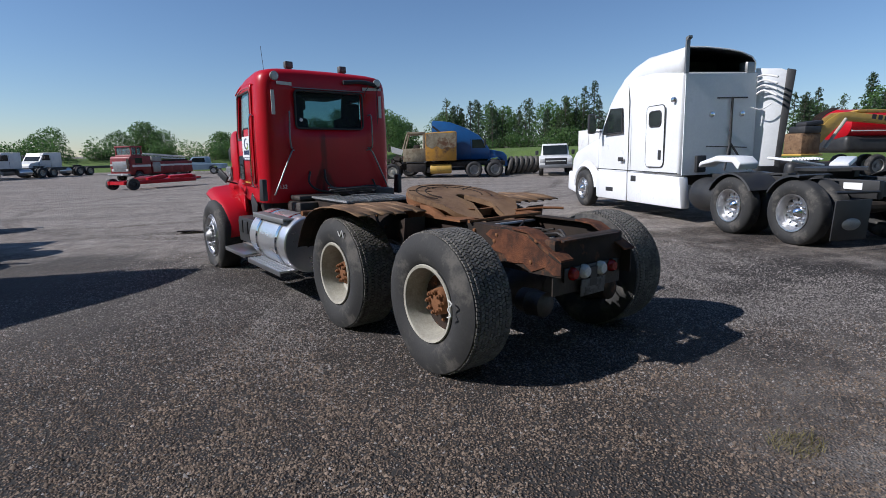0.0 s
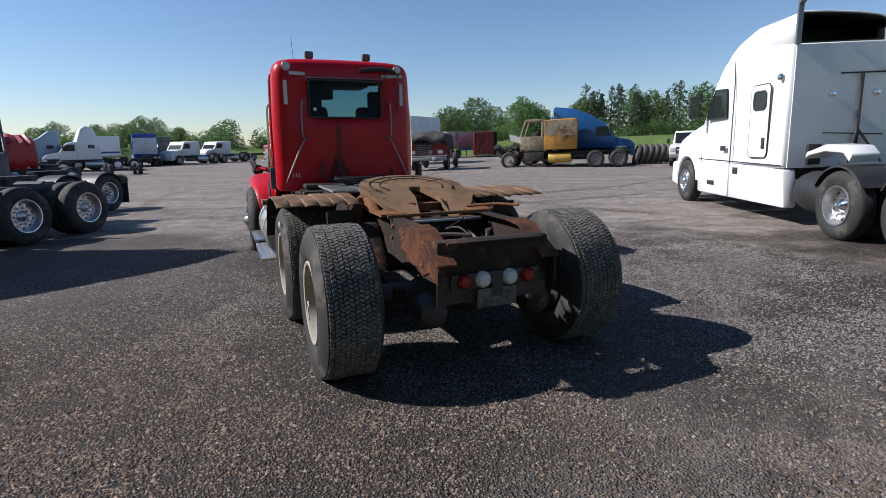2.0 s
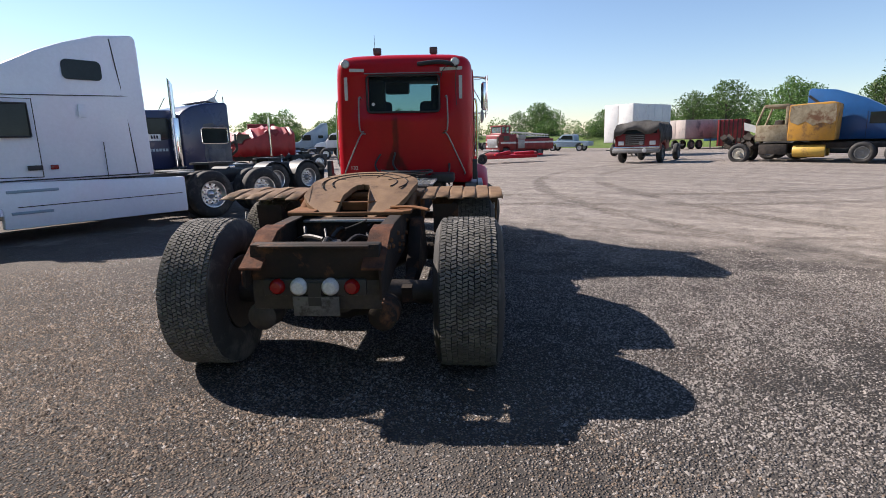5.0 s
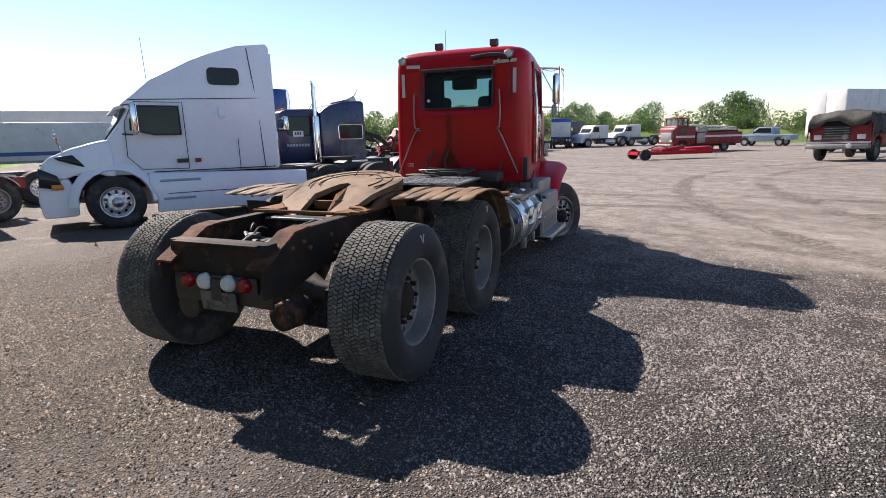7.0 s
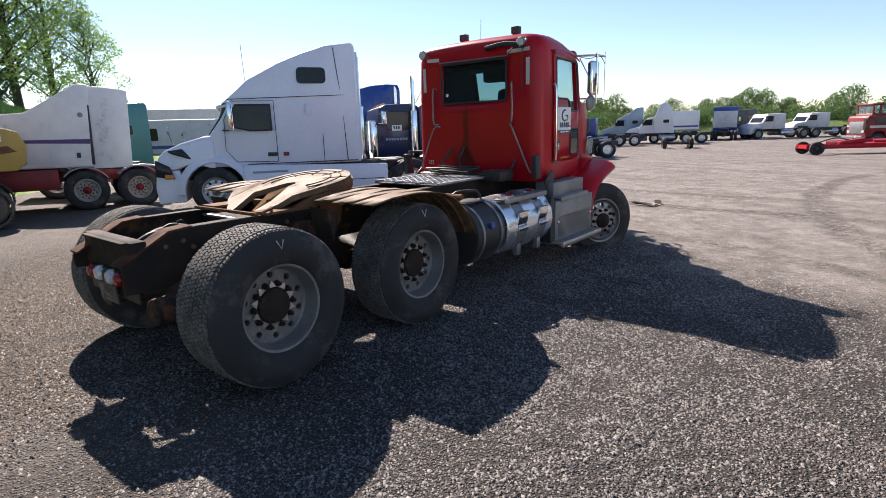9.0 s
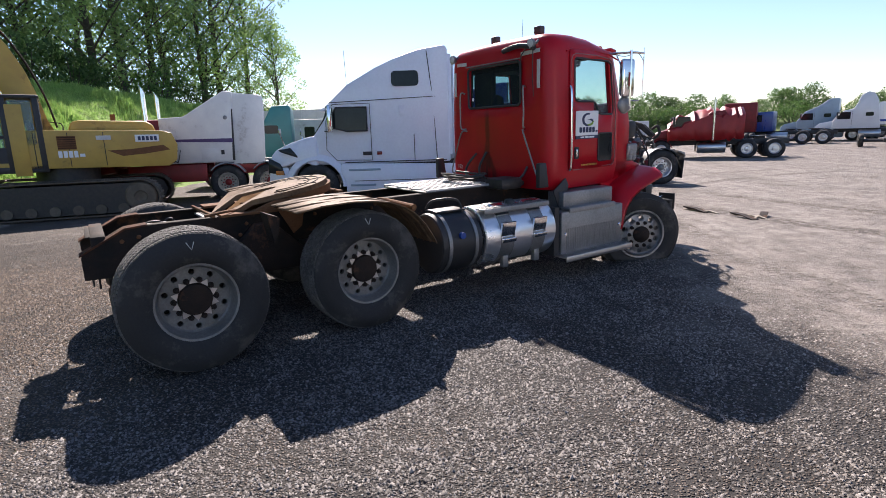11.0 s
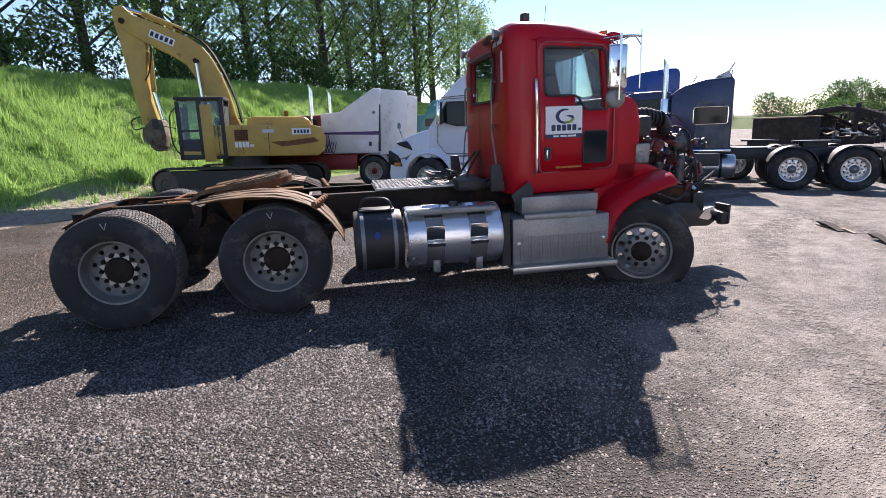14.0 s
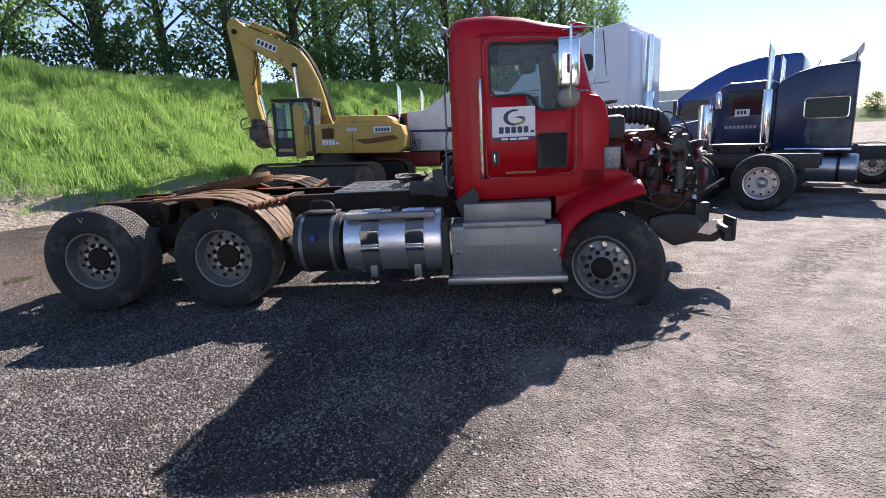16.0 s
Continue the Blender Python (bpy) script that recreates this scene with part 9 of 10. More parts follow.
# camper and long trailer behind
cam_t = box_trailer("white camper trailer with a blue stripe", at(-27.99, -9.17, 4.3), 15.0, 2.95, WHITE_OLD, BLUE)
for y, w in ((4.47, 0.6), (10.5, 0.8)):
    pane(cam_t, rrect(y, 1.87, y + w, 2.5, 0.08), 1.262, s=1)
box_trailer("long white box trailer with plain sides", at(-36.55, -10.92, 6.3), 16.0, 3.9, WHITE_OLD)

# crushed red sleeper truck
R2 = far_tractor("wrecked red sleeper tractor under a red tarp", at(-26.33, 21.9, 165), RED_OLD, z_top=2.6, wb=5.6, skirt=False, hood=False, group="wrecked trucks")
part("hood", slab(B(), [(5.2, 1.0), (5.2, 1.62), (5.75, 1.52), (6.05, 1.34), (6.12, 0.75), (5.95, 0.75), (5.9, 1.05), (5.5, 1.12)], -1.0, 1.0, bevel=0.07), RED_OLD, R2, "dented red hood")
part("bumper", box(B(), (0, 6.12, 0.6), (2.2, 0.16, 0.3), bevel=0.06), DULLALU, R2)
b = B()
rr2 = random.Random(5)
rows = []
for i in range(24):
    y = 1.5 + 0.165 * i
    rows.append([b.verts.new((x * (1.02 + 0.06 * rr2.random()), y + rr2.uniform(-0.05, 0.05), z * 0.94 + rr2.uniform(-0.09, 0.09) + 0.05 * math.sin(2.6 * i) - 0.75 * smooth(3.4, 5.3, y) * (z > 1.8))) for x, z in ((-1.22, 1.1), (-1.26, 1.7), (-1.22, 2.4), (-0.7, 2.85), (0, 2.9), (0.7, 2.8), (1.22, 2.45), (1.26, 1.7), (1.22, 1.1))])
for p, q in zip(rows, rows[1:]):
    for k in range(8):
        b.faces.new((p[k], p[k + 1], q[k + 1], q[k]))
tp = part("tarp", b, TARPRED, R2, "sagging red tarp")
tp.modifiers.new("thickness", "SOLIDIFY").thickness = 0.02
stack(R2, -1.25, 3.0, 1.0, 3.25, 0.07, True)

# dark stripped hook-lift wreck
K = thing("wrecker_body", "dark rusty stripped wrecker body with folded arms", "wreck", at(-22.4, 14.6, 158), "wrecked trucks")
for s in (1, -1):
    part("frame_rail", box(B(), (s * 0.42, 2.7, 0.95), (0.14, 4.1, 0.3), bevel=0.02), CHARRED, K)
    part("arm", slab(B(), [(0.0, 1.45), (0.5, 1.95), (1.3, 2.22), (2.0, 2.3), (2.8, 2.2), (3.8, 1.7), (3.7, 1.55), (2.7, 2.0), (2.0, 2.1), (1.3, 2.02), (0.65, 1.75), (0.15, 1.3)], s * 0.25, s * 0.4, bevel=0.02), CHARRED, K)
    part("side_box", box(B(), (s * 0.95, 3.6, 1.4), (0.5, 2.4, 1.0), (0, 2 * s, 0), bevel=0.05), CHARRED, K)
    part("box_lid", box(B(), (s * 0.95, 3.6, 1.93), (0.56, 2.5, 0.05), (0, 2 * s, 0), bevel=0.01), ASH, K, "pale dusty lid")
    for y in (2.2, 3.5):
        wheel(K, s * 1.03, y, 0.5, "plain", 0.5, 0.28, RUSTDARK, RUST)
part("post", box(B(), (-0.3, 1.35, 1.6), (0.14, 0.16, 1.6), (2, 3, 0), bevel=0.02), CHARRED, K)
tubes("hydraulic_hose", [[(0.1 * i - 0.3, 0.4, 1.2), (0.1 * i - 0.2, 1.0, 1.9), (0.1 * i - 0.3, 1.9, 2.35)] for i in range(5)], 0.03, CHARRED, K)
part("cylinder", tube(B(), [(0, 0.9, 1.2), (0.0, 2.6, 2.05)], 0.08, 10), RUSTDARK, K)
part("hook", tube(B(), curve_pts([(0, 0.1, 1.2), (0, -0.2, 1.5), (0, -0.1, 1.85), (0, 0.15, 1.7)], 5), 0.07), CHARRED, K)
rq = random.Random(14)
for i in range(26):
    q = pose(rq.uniform(-0.7, 0.7), rq.uniform(0.5, 2.6), rq.uniform(1.05, 1.75), rq.uniform(-50, 50), rq.uniform(-50, 50), rq.uniform(0, 180))
    if i % 2:
        part("bent_rod", merge(B(), tube(B(), curve_pts([(0, -0.4, 0), (0.08, 0, 0.1), (0, 0.4, 0)], 3), 0.03), q), (DULLALU, WHITE_OLD, CHARRED)[i % 3], K, "bent loose rod")
    else:
        part("torn_sheet", merge(B(), slab(B(), [(-0.25, 0), (-0.1, 0.06), (0.15, 0.02), (0.28, 0.09), (0.28, 0.075), (0.15, 0.0), (-0.1, 0.04), (-0.25, -0.02)], -0.12, 0.12), q), (RUSTDARK, ASH, CHARRED)[i % 3], K, "torn metal sheet")

# far row by the hedge
far_tractor("tall red sleeper tractor seen from behind", at(-38.6, 25.2, 62), RED_OLD, z_top=3.3, skirt=False)
far_tractor("dark blue day-cab tractor by the hedge", at(-39.8, 32.3, 147), BLUE, sleeper=False, skirt=False)
far_tractor("grey-blue sleeper tractor by the hedge", at(-43.2, 38.0, 147), GREYBLUE, z_top=3.5)
far_tractor("white sleeper tractor with a domed roof", at(-40.5, 39.6, 147), WHITE, roof=[(2.6, 2.6), (2.7, 3.2), (3.0, 3.75), (3.4, 3.85), (3.8, 3.6), (4.0, 3.0), (4.2, 2.55), (4.75, 2.45)], wb=5.8, skirt=False)
bx = box_trailer("white generator box with blue skirt", at(-46.6, 43.8, 147), 2.8, 3.1, WHITE, BLUE)
MU = far_tractor("blue and white sleeper tractor seen from behind", at(-43.6, 44.6, 50), BLUE, z_top=3.4, second=WHITE_OLD)
part("back_panel", box(B(), (0, 2.36, 2.1), (2.2, 0.05, 1.7), bevel=0.02), WHITE_OLD, MU, "faded white back panel")
far_tractor("dark green covered tractor by the hedge", at(-45.6, 48.6, 50), PRIMER, z_top=3.1, skirt=False, hood=False)
far_tractor("white day-cab truck with a long bare frame", at(-43.4, 54.6, 172), WHITE_OLD, sleeper=False, skirt=False, rim=RIMCREAM, frame_len=1.5, wb=6.2)
far_tractor("white day-cab truck with a long bare frame", at(-43.4, 60.3, 168), WHITE_OLD, sleeper=False, skirt=False, rim=RIMCREAM, frame_len=3.5, wb=6.2)
far_tractor("small white day-cab truck by the far hedge", at(-43.5, 21.5, 120), WHITE_OLD, sleeper=False, skirt=False).scale = (0.84,) * 3
far_tractor("dark worn day-cab truck by the far hedge", at(-42.5, 18.2, 110), CHARRED, sleeper=False, skirt=False).scale = (0.84,) * 3
J = thing("scrap_axle", "pair of black axles lying on the dirt", "scrap", at(-32.6, 31.6, 60))
for y in (0.0, 1.4):
    for s in (1, -1):
        wheel(J, s * 0.95, y, 0.42, "plain", 0.42, 0.26, BLACK, GREASE, rim=0.24)
    part("axle", tube(B(), [(-0.9, y, 0.42), (0.9, y, 0.42)], 0.08), GREASE, J)
part("beam", box(B(), (0.3, 0.7, 0.45), (0.2, 2.2, 0.25), bevel=0.03), GREASE, J)


def fire_engine(label, m, paint, tarp=False):
    """A flat-fronted red pumper; front looks to +y."""
    T = thing("fire_engine", label, "fire engine", m, "old fire engines")
    b = B()
    top = 2.0 if tarp else 2.4
    slab(b, [(1.2, 0.75), (1.2, top), (3.45, top), (3.58, top - 0.15), (3.62, 1.2), (3.62, 0.7), (3.1, 0.7), (3.0, 1.05), (2.6, 1.15), (2.2, 1.05), (2.1, 0.7)], -1.2, 1.2, bevel=0.06)
    part("cab", b, paint, T)
    if not tarp:
        part("body", box(B(), (0, -1.5, 1.3), (2.4, 5.2, 1.15), bevel=0.03), paint, T, "red equipment body")
        part("pump_panel", box(B(), (-1.21, 0.55, 1.35), (0.03, 0.9, 0.95), bevel=0.02), DULLALU, T)
    for s in (1, -1):
        part("frame_rail", box(B(), (s * 0.45, 0.35 if tarp else -0.3, 0.65), (0.12, 6.2 if tarp else 7.5, 0.25)), BLACK, T)
        for y in (2.6, -1.5 if tarp else -2.2):
            wheel(T, s * 1.05, y, 0.5, "plain", 0.5, 0.28, RIMGREY, RUST)
        if not tarp:
            part("white_band", box(B(), (s * 1.205, -1.5, 1.5), (0.012, 5.1, 0.2)), REFLECT, T)
        part("white_band", box(B(), (s * 1.205, 2.3, 1.5), (0.012, 2.1, 0.2)), REFLECT, T)
        part("door_window", box(B(), (s * 1.205, 2.6, top - 0.42), (0.02, 0.8, 0.5)), DARKGLASS, T)
        for i in range(0 if tarp else 4):
            part("locker_door", box(B(), (s * 1.206, -3.4 + 1.25 * i, 1.15), (0.02, 1.05, 0.55), bevel=0.01), paint, T)
        part("headlamp", box(B(), (s * 0.85, 3.64, 1.12), (0.32, 0.05, 0.22), bevel=0.03), LAMPWHITE, T)
    if tarp:
        gr = part("grille", box(B(), (0.1, 3.635, 1.3), (1.05, 0.04, 0.62), bevel=0.02), CHARRED, T, "dark broken grille")
        for k in range(5):
            part("slat", box(B(), (0.1, 3.665, 1.08 + 0.11 * k), (1.0, 0.02, 0.025)), DULLALU, gr)
        part("round_badge", lathe(B(), [(0.0001, 0.03), (0.1, 0.02), (0.12, 0.0)], 16, "Y", pose(-0.25, 3.66, 1.12)), DULLALU, T)
        part("windscreen", box(B(), (0, 3.6, 1.8), (2.1, 0.05, 0.36), (8, 0, 0)), DARKGLASS, T)
        part("lower_bumper", box(B(), (0, 3.78, 0.88), (2.5, 0.24, 0.09), bevel=0.03), POLISHED, T)
        for x in (-0.95, 0.95):
            part("corner_post", box(B(), (x * 1.22, 3.5, 1.3), (0.06, 0.08, 1.1), bevel=0.02), DULLALU, T)
    else:
        part("grille", box(B(), (0, 3.635, 1.25), (1.0, 0.04, 0.55), bevel=0.02), DULLALU, T)
        part("white_band", box(B(), (0, 3.63, 1.6), (2.3, 0.03, 0.16)), REFLECT, T)
    part("bumper", box(B(), (0, 3.8, 0.7), (2.5, 0.3, 0.22), bevel=0.05), DULLALU, T)
    part("bumper_lamp", lathe(B(), [(0.0001, 0.03), (0.1, 0.02), (0.12, 0.0)], 14, "Y", pose(-0.5, 3.95, 0.72)), LAMPWHITE, T)
    if tarp:
        b = B()
        rq = random.Random(9)
        rows = []
        outline = [(-1.3, 1.75), (-1.27, 2.05), (-1.22, 2.35), (-1.12, 2.56), (-0.85, 2.66), (-0.5, 2.7), (0, 2.72), (0.5, 2.68), (0.85, 2.62), (1.12, 2.5), (1.22, 2.3), (1.27, 2.05), (1.3, 1.8)]
        for i in range(27):
            y = 1.05 + 0.1 * i
            fold = 0.09 * math.sin(i * 2.2) + 0.05 * math.sin(i * 0.9 + 1)
            rows.append([b.verts.new((x * (1 + 0.03 * math.sin(i * 2.4 + k)), y + rq.uniform(-0.03, 0.03), 0.83 * z + fold * (0.6 if 2 < k < 10 else 0.3) + rq.uniform(-0.05, 0.05) - (rq.uniform(0, 0.35) if k in (0, 12) else 0))) for k, (x, z) in enumerate(outline)])
        for d, out in ((0.12, 0.08), (0.3, 0.14), (0.5, 0.12)):
            rows.append([b.verts.new((v.co.x * 1.01, v.co.y + out + 0.07 * math.sin(k * 2.1), v.co.z - d * (1 + 0.35 * math.sin(k * 1.7)) + rq.uniform(-0.05, 0.05))) for k, v in enumerate(rows[26])])
        for p, q in zip(rows, rows[1:]):
            for k in range(12):
                b.faces.new((p[k], p[k + 1], q[k + 1], q[k]))
        t = part("tarp", b, TARP, T, "torn grey tarp over the cab")
        t.modifiers.new("thickness", "SOLIDIFY").thickness = 0.02
    else:
        b = B()
        slab(b, [(1.9, 2.3), (1.92, 2.55), (3.14, 2.55), (3.2, 2.3)], -0.95, 0.95, bevel=0.04)
        part("raised_cab", b, paint, T)
        part("cab_roof", box(B(), (0, 2.5, 3.27), (2.0, 1.35, 0.14), bevel=0.05), paint, T)
        for x in (-0.9, 0.9):
            for y in (1.95, 2.5, 3.06):
                part("roof_post", box(B(), (x, y, 2.9), (0.11, 0.1, 0.7)), paint, T)
            part("side_window", box(B(), (x, 2.5, 2.88), (0.015, 1.0, 0.6)), GLASS, T)
        part("roof_post", box(B(), (0, 1.95, 2.9), (0.1, 0.1, 0.7)), paint, T)
        part("windscreen", box(B(), (0, 3.07, 2.88), (1.7, 0.015, 0.62)), GLASS, T)
        part("seat", box(B(), (0.35, 2.3, 2.72), (0.5, 0.15, 0.55), bevel=0.05), CLOTH, T)
        part("side_vent", box(B(), (-1.0, 3.635, 1.6), (0.3, 0.03, 1.1), bevel=0.02), RUSTDARK, T)
        part("hose_bin", box(B(), (0, 0.4, 2.1), (2.3, 1.1, 0.45), bevel=0.03), DULLALU, T)
        for i in range(16):
            part("ladder_rung", box(B(), (0.0, -3.8 + 0.3 * i, 2.35 + 0.02 * i), (0.9, 0.05, 0.05)), WHITE_OLD, T)
        for s in (1, -1):
            part("ladder_rail", tube(B(), [(s * 0.45, -4.0, 2.3), (s * 0.45, 1.2, 2.65)], 0.04, 6), WHITE_OLD, T)
            part("ladder_rail", tube(B(), [(s * 0.45, -4.0, 2.05), (s * 0.45, 1.2, 2.35)], 0.035, 6), WHITE_OLD, T)
            for i in range(12):
                part("ladder_brace", tube(B(), [(s * 0.45, -3.9 + 0.4 * i, 2.08 + 0.022 * i), (s * 0.45, -3.7 + 0.4 * i, 2.33 + 0.026 * i)], 0.02, 5), WHITE_OLD, T)
        part("grey_panel", box(B(), (0, 3.645, 1.45), (1.7, 0.03, 0.95), bevel=0.02), DULLALU, T)
        part("hose_bed", box(B(), (0, -1.4, 1.95), (1.9, 4.8, 0.2), bevel=0.04), RUSTDARK, T)
    return T


fire_engine("red fire engine with a torn grey tarp over its cab", at(-9.23, 34.76, 188), RED_OLD, True)
fire_engine("old red ladder fire engine", at(-26.2, 44.9, 164), RED_OLD, False).scale = (0.86,) * 3
# red low frame on small wheels
L2 = thing("low_trailer", "bare red low trailer frame on small wheels", "trailer", at(-18.7, 32.1, -29))
for s in (1, -1):
    part("frame_rail", box(B(), (s * 0.8, 0.0, 0.42), (0.14, 4.6, 0.22), bevel=0.02), RED, L2)
    for y in (-1.9,):
        wheel(L2, s * 1.1, y, 0.34, "plain", 0.34, 0.24, BLACK, GREASE, rim=0.18)
for y in (-2.2, -1.2, 0, 1.2, 2.2):
    part("cross_beam", box(B(), (0, y, 0.42), (1.6, 0.12, 0.18)), RED, L2)
part("deck_panel", box(B(), (0.2, 0.4, 0.55), (1.3, 1.8, 0.05), (0, 3, 0)), RED, L2)
for k, (x, y, z, lx, ly, lz, r) in enumerate(((-0.5, 0.9, 0.62, 0.3, 2.6, 0.22, 6), (0.3, 1.6, 0.6, 0.35, 1.4, 0.26, -14), (-0.2, -0.6, 0.6, 0.9, 0.5, 0.2, 20), (0.6, -0.2, 0.62, 0.25, 1.2, 0.25, 4), (0.0, 2.3, 0.58, 1.1, 0.3, 0.25, 10))):
    part("bent_plate", box(B(), (x, y, z), (lx, ly, lz), (3 * k, 4, r), bevel=0.03), RED if k % 2 else RED_OLD, L2, "bent red steel piece")
part("hitch", tube(B(), [(0, 2.2, 0.45), (0, 3.2, 0.5)], 0.06), RED, L2)
part("sprung_rod", tube(B(), curve_pts([(0.5, -2.0, 0.5), (0.7, -1.0, 0.85), (0.4, 0.0, 0.7), (0.6, 1.0, 0.85)], 4), 0.03), BLACK, L2)

# burnt yellow sleeper truck, nose to the left
Y = thing("semi_truck", "burnt-out yellow sleeper tractor with a scorched cab", "truck", at(2.3, 34.4, 92), "wrecked trucks")
chassis(Y, (0.0, 1.3), 6.4, DULLALU, RUST, CHARRED, steer_rim=RIMCREAM, nose=7.3)
b = B()
slab(b, [(2.4, 1.1), (2.35, 2.84), (2.6, 2.9), (4.3, 2.82), (4.3, 1.1)], -1.2, 1.2, bevel=0.05)
part("sleeper", b, BURNT, Y, "scorched yellow sleeper with peeling paint")
part("scorched_panel", slab(B(), [(2.42, 2.0), (2.4, 2.3), (2.43, 2.8), (2.9, 2.78), (3.5, 2.82), (4.22, 2.76), (4.27, 2.3), (4.2, 2.0), (3.9, 1.86), (3.6, 2.02), (3.3, 1.8), (2.9, 1.95), (2.6, 1.84)], -1.21, -1.203), ASH, Y)
b = B()
for z0, z1, y0, y1 in ((1.1, 1.9, 4.3, 5.7), (2.75, 2.9, 4.3, 5.4), (1.9, 2.8, 4.3, 4.45)):
    box(b, (0, (y0 + y1) / 2, (z0 + z1) / 2), (2.3, y1 - y0, z1 - z0), bevel=0.03)
for s in (1, -1):
    tube(b, [(s * 1.1, 5.7, 1.85), (s * 1.05, 5.4, 2.8)], 0.05)
part("cab", b, ASH, Y, "burnt ash-grey cab with empty window openings")
part("charred_seat", box(B(), (0.3, 4.9, 1.9), (0.5, 0.4, 0.5), bevel=0.08), CHARRED, Y)
part("bent_sheet", slab(B(), [(5.8, 1.85), (6.6, 2.1), (6.55, 1.7), (5.9, 1.5)], 0.5, 0.54), WHITE_OLD, Y)
rq = random.Random(3)
b = B()
for i in range(40):
    box(b, (rq.uniform(-0.8, 0.8), rq.uniform(5.7, 7.3), rq.uniform(0.6, 1.4)), (rq.uniform(0.1, 0.4), rq.uniform(0.1, 0.4), rq.uniform(0.1, 0.3)), (rq.uniform(0, 60), rq.uniform(0, 60), 0))
part("charred_engine", b, CHARRED, Y, "charred engine remains")
for s in (1, -1):
    part("fuel_tank", lathe(B(), [(0.0001, 2.7), (0.28, 2.72), (0.3, 2.78), (0.3, 4.0), (0.28, 4.04), (0.0001, 4.06)], 20, "Y", pose(s * 0.88, 0, 0.6)), YELLOW, Y)
    part("step_box", box(B(), (s * 0.95, 4.9, 0.7), (0.5, 1.2, 0.5), bevel=0.03), CHARRED, Y)
# blue sleeper truck, nose to the right, behind it
BT = far_tractor("blue sleeper tractor with a high raked roof", at(-3.25, 36.9, -91), SKYBLUE, roof=[(1.6, 3.5), (1.7, 3.62), (2.8, 3.48), (3.9, 3.05), (4.75, 2.55)], back=1.6, wb=5.7, skirt=False)
part("side_strut", box(B(), (1.2, 2.3, 2.7), (0.06, 1.7, 0.12), (-40, 0, 0)), BLACK, BT)
# row of big bare tyres
tyre_me = None
for k in range(7):
    b = B()
    lathe(b, [(0.45, -0.15), (0.5, -0.18), (0.74, -0.17), (0.81, -0.11), (0.84, 0.0), (0.81, 0.11), (0.74, 0.17), (0.5, 0.18), (0.45, 0.15)], 32, "X", close=True)
    if tyre_me is None:
        for i in range(24):
            a = 2 * math.pi * i / 24
            box(b, (0.0, 0.84 * math.cos(a), 0.84 * math.sin(a)), (0.24, 0.05, 0.03), (math.degrees(a), 0, 0))
        tyre_me = finish("big_tyre", b, TREAD)
    else:
        b.free()
    o = new("big_tyre", tyre_me)
    o.matrix_basis = at(3.45 + 0.33 * k, 36.2 + 0.1 * k, 6 + 2 * k, 0.62) @ pose(0, 0, 0, 0, 16 + 2 * k, 0) @ Matrix.Scale(0.74, 4)
    tagged(o, "large bare grey tyre standing in a row", "tyre", "row of big tyres")
pickup("white pickup truck facing the yard", at(6.3, 35.0, 172), WHITE_OLD)
box_trailer("small white box trailer behind the pickup", at(10.56, 43.73, -61.7), 5.5, 3.0, WHITE_OLD)
pickup("silver pickup truck parked by the grass", at(-29.2, 59.9, 100), GREYBLUE)
box_trailer("white box trailer with weathered sides", at(-14.76, 41.83, -8), 5.5, 3.95, WHITE_OLD)
box_trailer("faded pinkish box trailer with dull sides", at(-17.6, 62.0, -20), 9.0, 3.1, FADED)
# dumpster, blue box and small far vehicles
Dm = thing("dumpster", "rusty red ribbed dumpster", "dumpster", at(-12.4, 64.0, 8))
part("box", box(B(), (0, 0, 1.6), (2.4, 5.0, 2.6), bevel=0.03), RED_OLD, Dm)
for k in range(6):
    for s in (1, -1):
        part("rib", box(B(), (s * 1.22, -2.2 + 0.88 * k, 1.6), (0.08, 0.12, 2.6)), RUSTDARK, Dm)
    part("rib", box(B(), (-1.0 + 0.4 * k, -2.53, 1.6), (0.1, 0.08, 2.6)), RUSTDARK, Dm)
Bx = thing("container", "blue tarpaulin draped over a container", "container", at(-18.7, 79.0, 18))
part("box", box(B(), (0, 0, 1.0), (2.4, 4.0, 2.0), bevel=0.2), SKYBLUE, Bx)
# excavator on a red tank trailer beyond the white truck
KT = thing("tank_trailer", "red and black tank trailer behind the white truck", "trailer", at(21.4, 25.4, 276))
tank_m = pose(0, 0, 1.75)
part("tank", lathe(B(), [(0.0001, -4.6), (0.7, -4.55), (0.95, -4.4), (0.98, -4.2), (0.98, 4.2), (0.95, 4.4), (0.7, 4.55), (0.0001, 4.6)], 32, "Y", tank_m @ pose(0, 0, 0.5) @ Matrix.Diagonal((1.1, 1, 0.75, 1))), RED, KT, "red tank body")
part("lower_body", box(B(), (0, 0, 1.45), (2.0, 9.0, 0.75), bevel=0.2, seg=3), BLACK, KT)
part("white_line", box(B(), (1.08, 0, 2.02), (0.03, 8.8, 0.05)), SIGNWHITE, KT)
for y in (-3, -1.7, 2.0):
    for s in (1, -1):
        wheel(KT, s * 1.0, y, 0.5, "plain", 0.5, 0.27, RIMGREY, RUST)
KX = thing("excavator", "yellow excavator with a folded boom", "excavator", at(14.4, 22.6, 282))
KX.scale = (0.93,) * 3
house = part("house", box(B(), (0, -0.15, 1.58), (1.0, 0.95, 0.9), bevel=0.06), RUSTPLATE, KX, "worn tan engine house")
part("house_sill", box(B(), (0, -0.1, 1.1), (1.1, 1.1, 0.08), bevel=0.02), YELLOW, house)
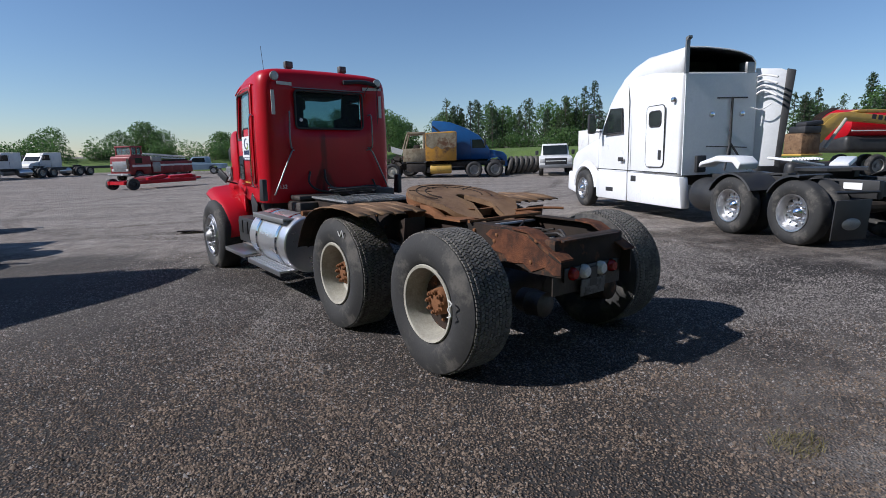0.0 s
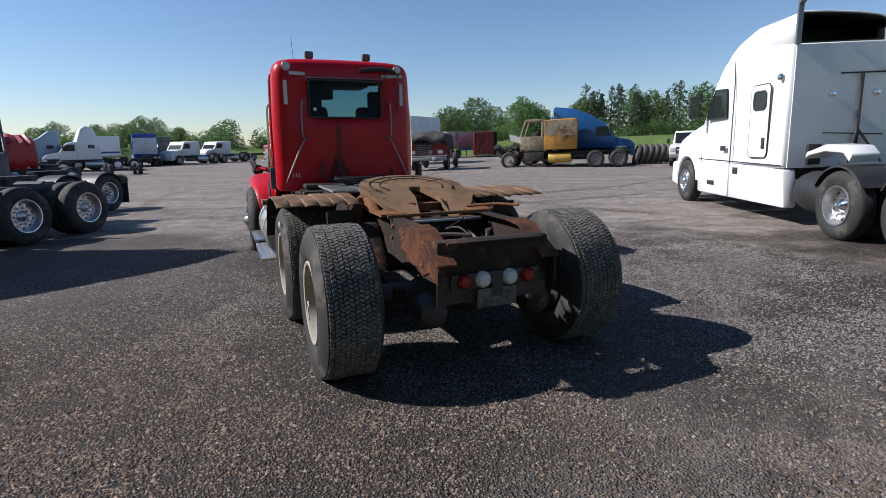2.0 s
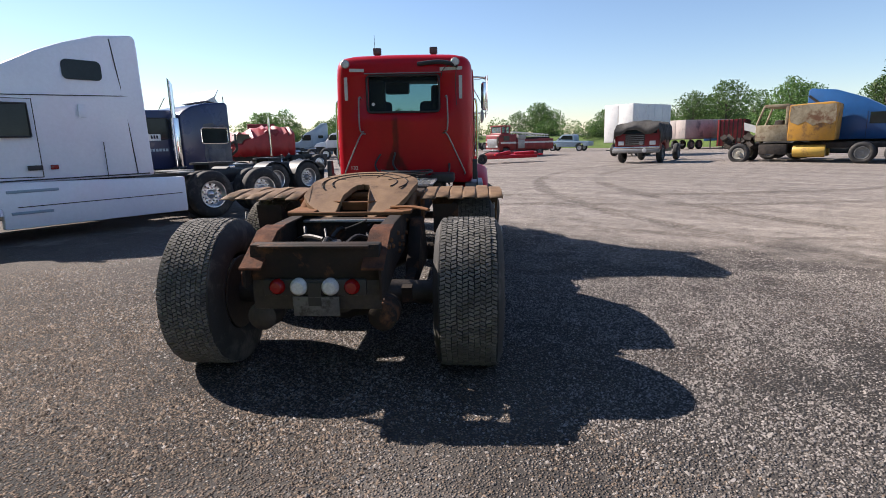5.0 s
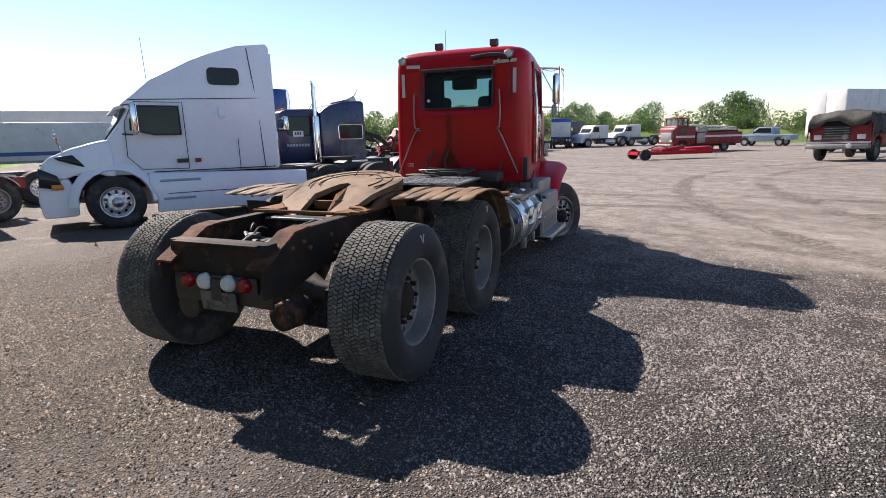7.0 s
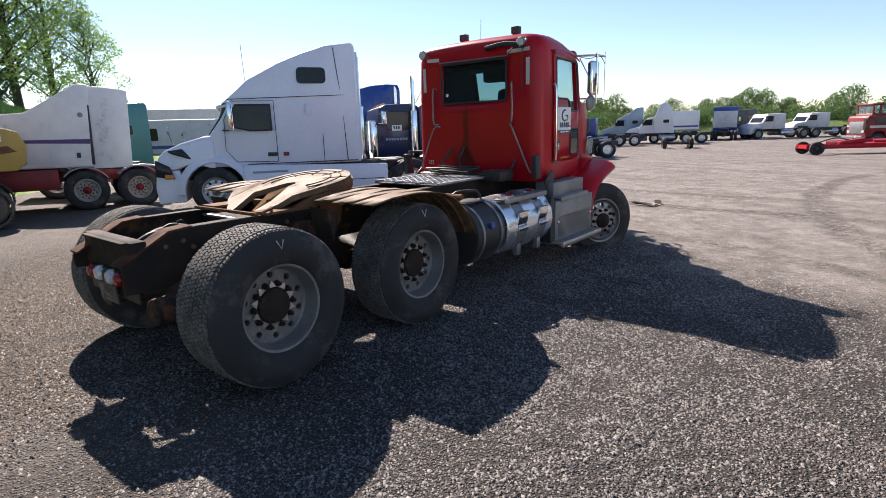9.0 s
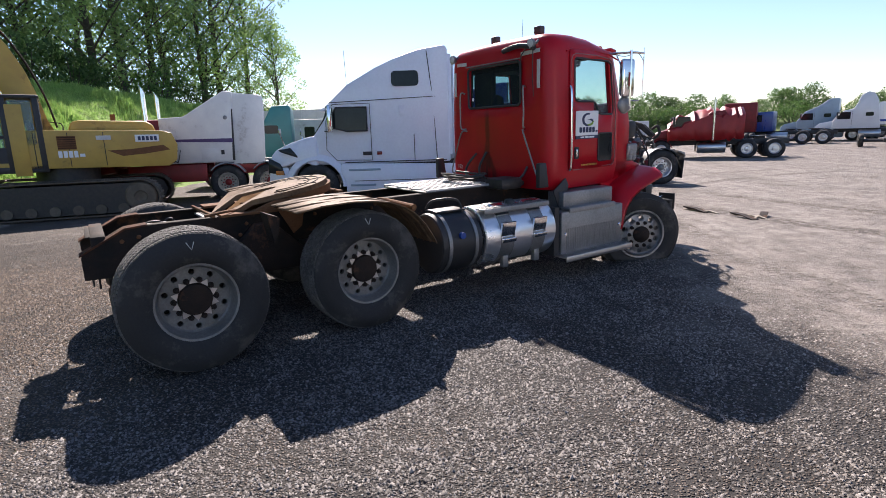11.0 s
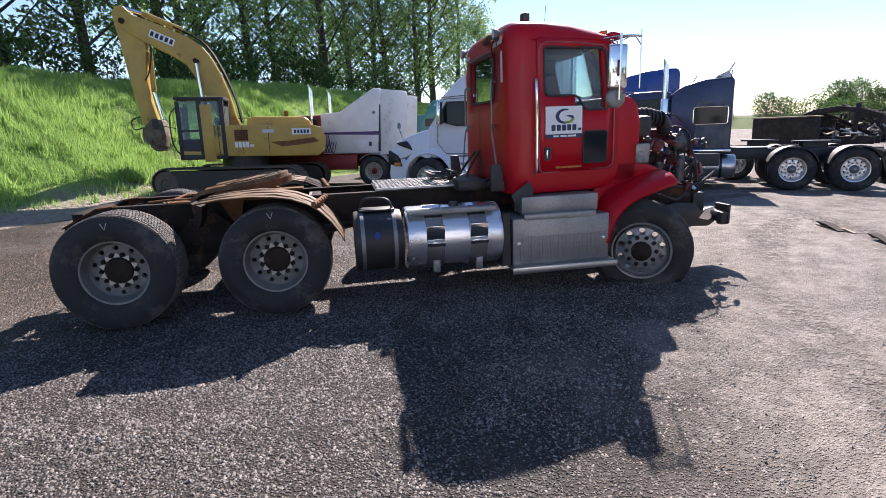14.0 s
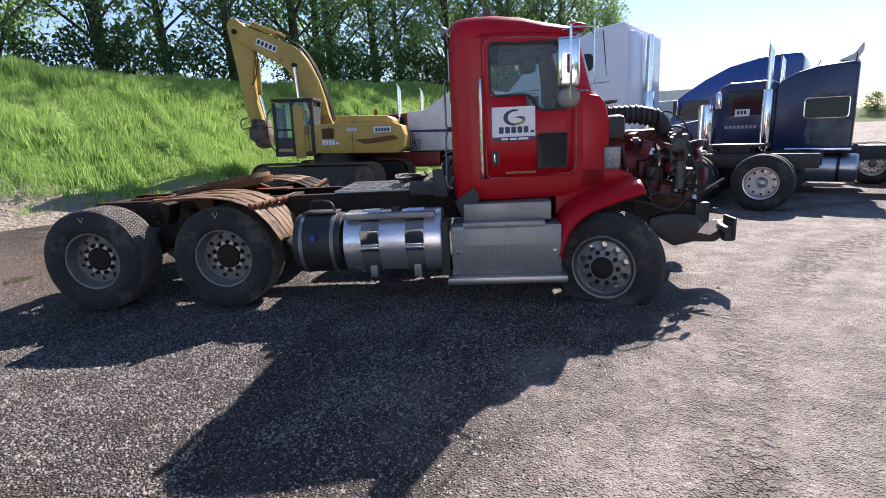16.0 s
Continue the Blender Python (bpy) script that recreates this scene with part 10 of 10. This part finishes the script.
part("engine_deck", box(B(), (0.1, -0.15, 2.18), (0.9, 0.85, 0.3), bevel=0.06), BLACK, house)
part("engine_cover", box(B(), (0.15, 0.0, 2.45), (0.6, 0.9, 0.2), (6, 0, 0), bevel=0.07), PLASTIC, house)
part("boom", slab(B(), [(0.35, 1.75), (0.45, 2.2), (0.85, 2.62), (1.42, 2.92), (1.9, 2.95), (3.83, 2.8), (6.2, 2.6), (6.2, 2.25), (3.83, 2.46), (2.0, 2.58), (1.6, 2.5), (0.9, 1.9), (0.6, 1.6)], -0.25, 0.25, bevel=0.03), YELLOW, KX, "yellow boom")
part("dipper_stick", slab(B(), [(2.3, 2.97), (2.5, 3.05), (6.2, 3.1), (6.2, 2.94), (2.6, 2.92)], -0.16, 0.16, bevel=0.03), YELLOW, KX, "yellow dipper stick folded over the boom")
part("boom_cylinder", tube(B(), [(0.3, 0.75, 1.35), (0.3, 1.7, 2.65)], 0.07, 10), RIMCREAM, KX)
for k in range(5):
    part("badge_bar", box(B(), (0.26, 3.2 + 0.34 * k, 2.74 - 0.04 * k), (0.012, 0.22, 0.2), (-7, 0, 0)), PLASTIC, KX)
tubes("hydraulic_hose", [[(0.1 * i - 0.2, 0.25, 2.0), (0.1 * i - 0.2, 0.6, 2.75), (0.1 * i - 0.2, 1.4, 3.12)] for i in range(5)], 0.03, RUSTDARK, KX)
for s in (1, -1):
    part("track", box(B(), (s * 0.95, 0, 0.42), (0.55, 3.4, 0.8), bevel=0.3, seg=3), BLACK, KX)
part("turntable", lathe(B(), [(0.6, 0.7), (0.6, 1.0)], 20, "Z"), GREASE, KX)
# ground litter
for nm, lab, x, y, yaw, L in (("metal_strip", "bent dark metal strip lying on the dirt", -5.48, 10.61, 110, 0.6), ("metal_strip", "bent dark metal strip lying on the dirt", -4.5, 11.05, 105, 0.55), ("tyre_scrap", "torn black tyre scrap on the gravel", -4.6, 11.42, 60, 0.35)):
    b = B()
    slab(b, [(-L / 2, 0.0), (-L / 4, 0.02), (0, 0.045), (L / 4, 0.03), (L / 2, 0.06), (L / 2, 0.07), (0, 0.06), (-L / 2, 0.012)], -0.06, 0.06)
    o = part(nm, b, RUSTDARK)
    o.matrix_basis = at(x, y, yaw)
    tagged(o, lab, "scrap")

for x, y, yaw, L in ((-5.43, 10.66, 118, 0.8), (-4.66, 11.2, 112, 0.75), (-4.55, 11.34, 40, 0.4)):
    o = part("wood_stick", slab(B(), [(-L / 2, 0.01), (-L * 0.3, 0.035), (L * 0.2, 0.03), (L / 2, 0.014), (L / 2, 0.0), (-L / 2, 0.0)], -0.022, 0.022), STICK)
    o.matrix_basis = at(x, y, yaw)
    tagged(o, "pale split wood stick lying on the dirt", "stick")

# a dry tuft of grass in the gravel
DRY = leafy("dry_grass_blades", (0.16, 0.135, 0.05), (0.26, 0.22, 0.1), 0.2)
rg = np.random.RandomState(12)
vs, fs = [], []
for k in range(170):
    ang, rad = rg.uniform(0, 6.28), 0.12 * math.sqrt(rg.rand())
    bx, by = rad * math.cos(ang) * 1.3, rad * math.sin(ang)
    ln, q = rg.uniform(0.02, 0.075), rg.uniform(0, 6.28)
    wx, wy, lx, ly = 0.003 * math.cos(q), 0.003 * math.sin(q), rg.uniform(-0.05, 0.05), rg.uniform(-0.05, 0.05)
    i = len(vs)
    vs += [(bx - wx, by - wy, -0.005), (bx + wx, by + wy, -0.005), (bx + lx + wx * 0.3, by + ly + wy * 0.3, ln)]
    fs.append((i, i + 1, i + 2))
me = bpy.data.meshes.new("grass_tuft")
me.from_pydata(vs, [], fs)
me.materials.append(DRY)
o = new("grass_tuft", me)
o.matrix_basis = at(1.93, 2.35, 30, 0.004)
tagged(o, "dry yellow grass tuft growing in the gravel", "grass tuft")
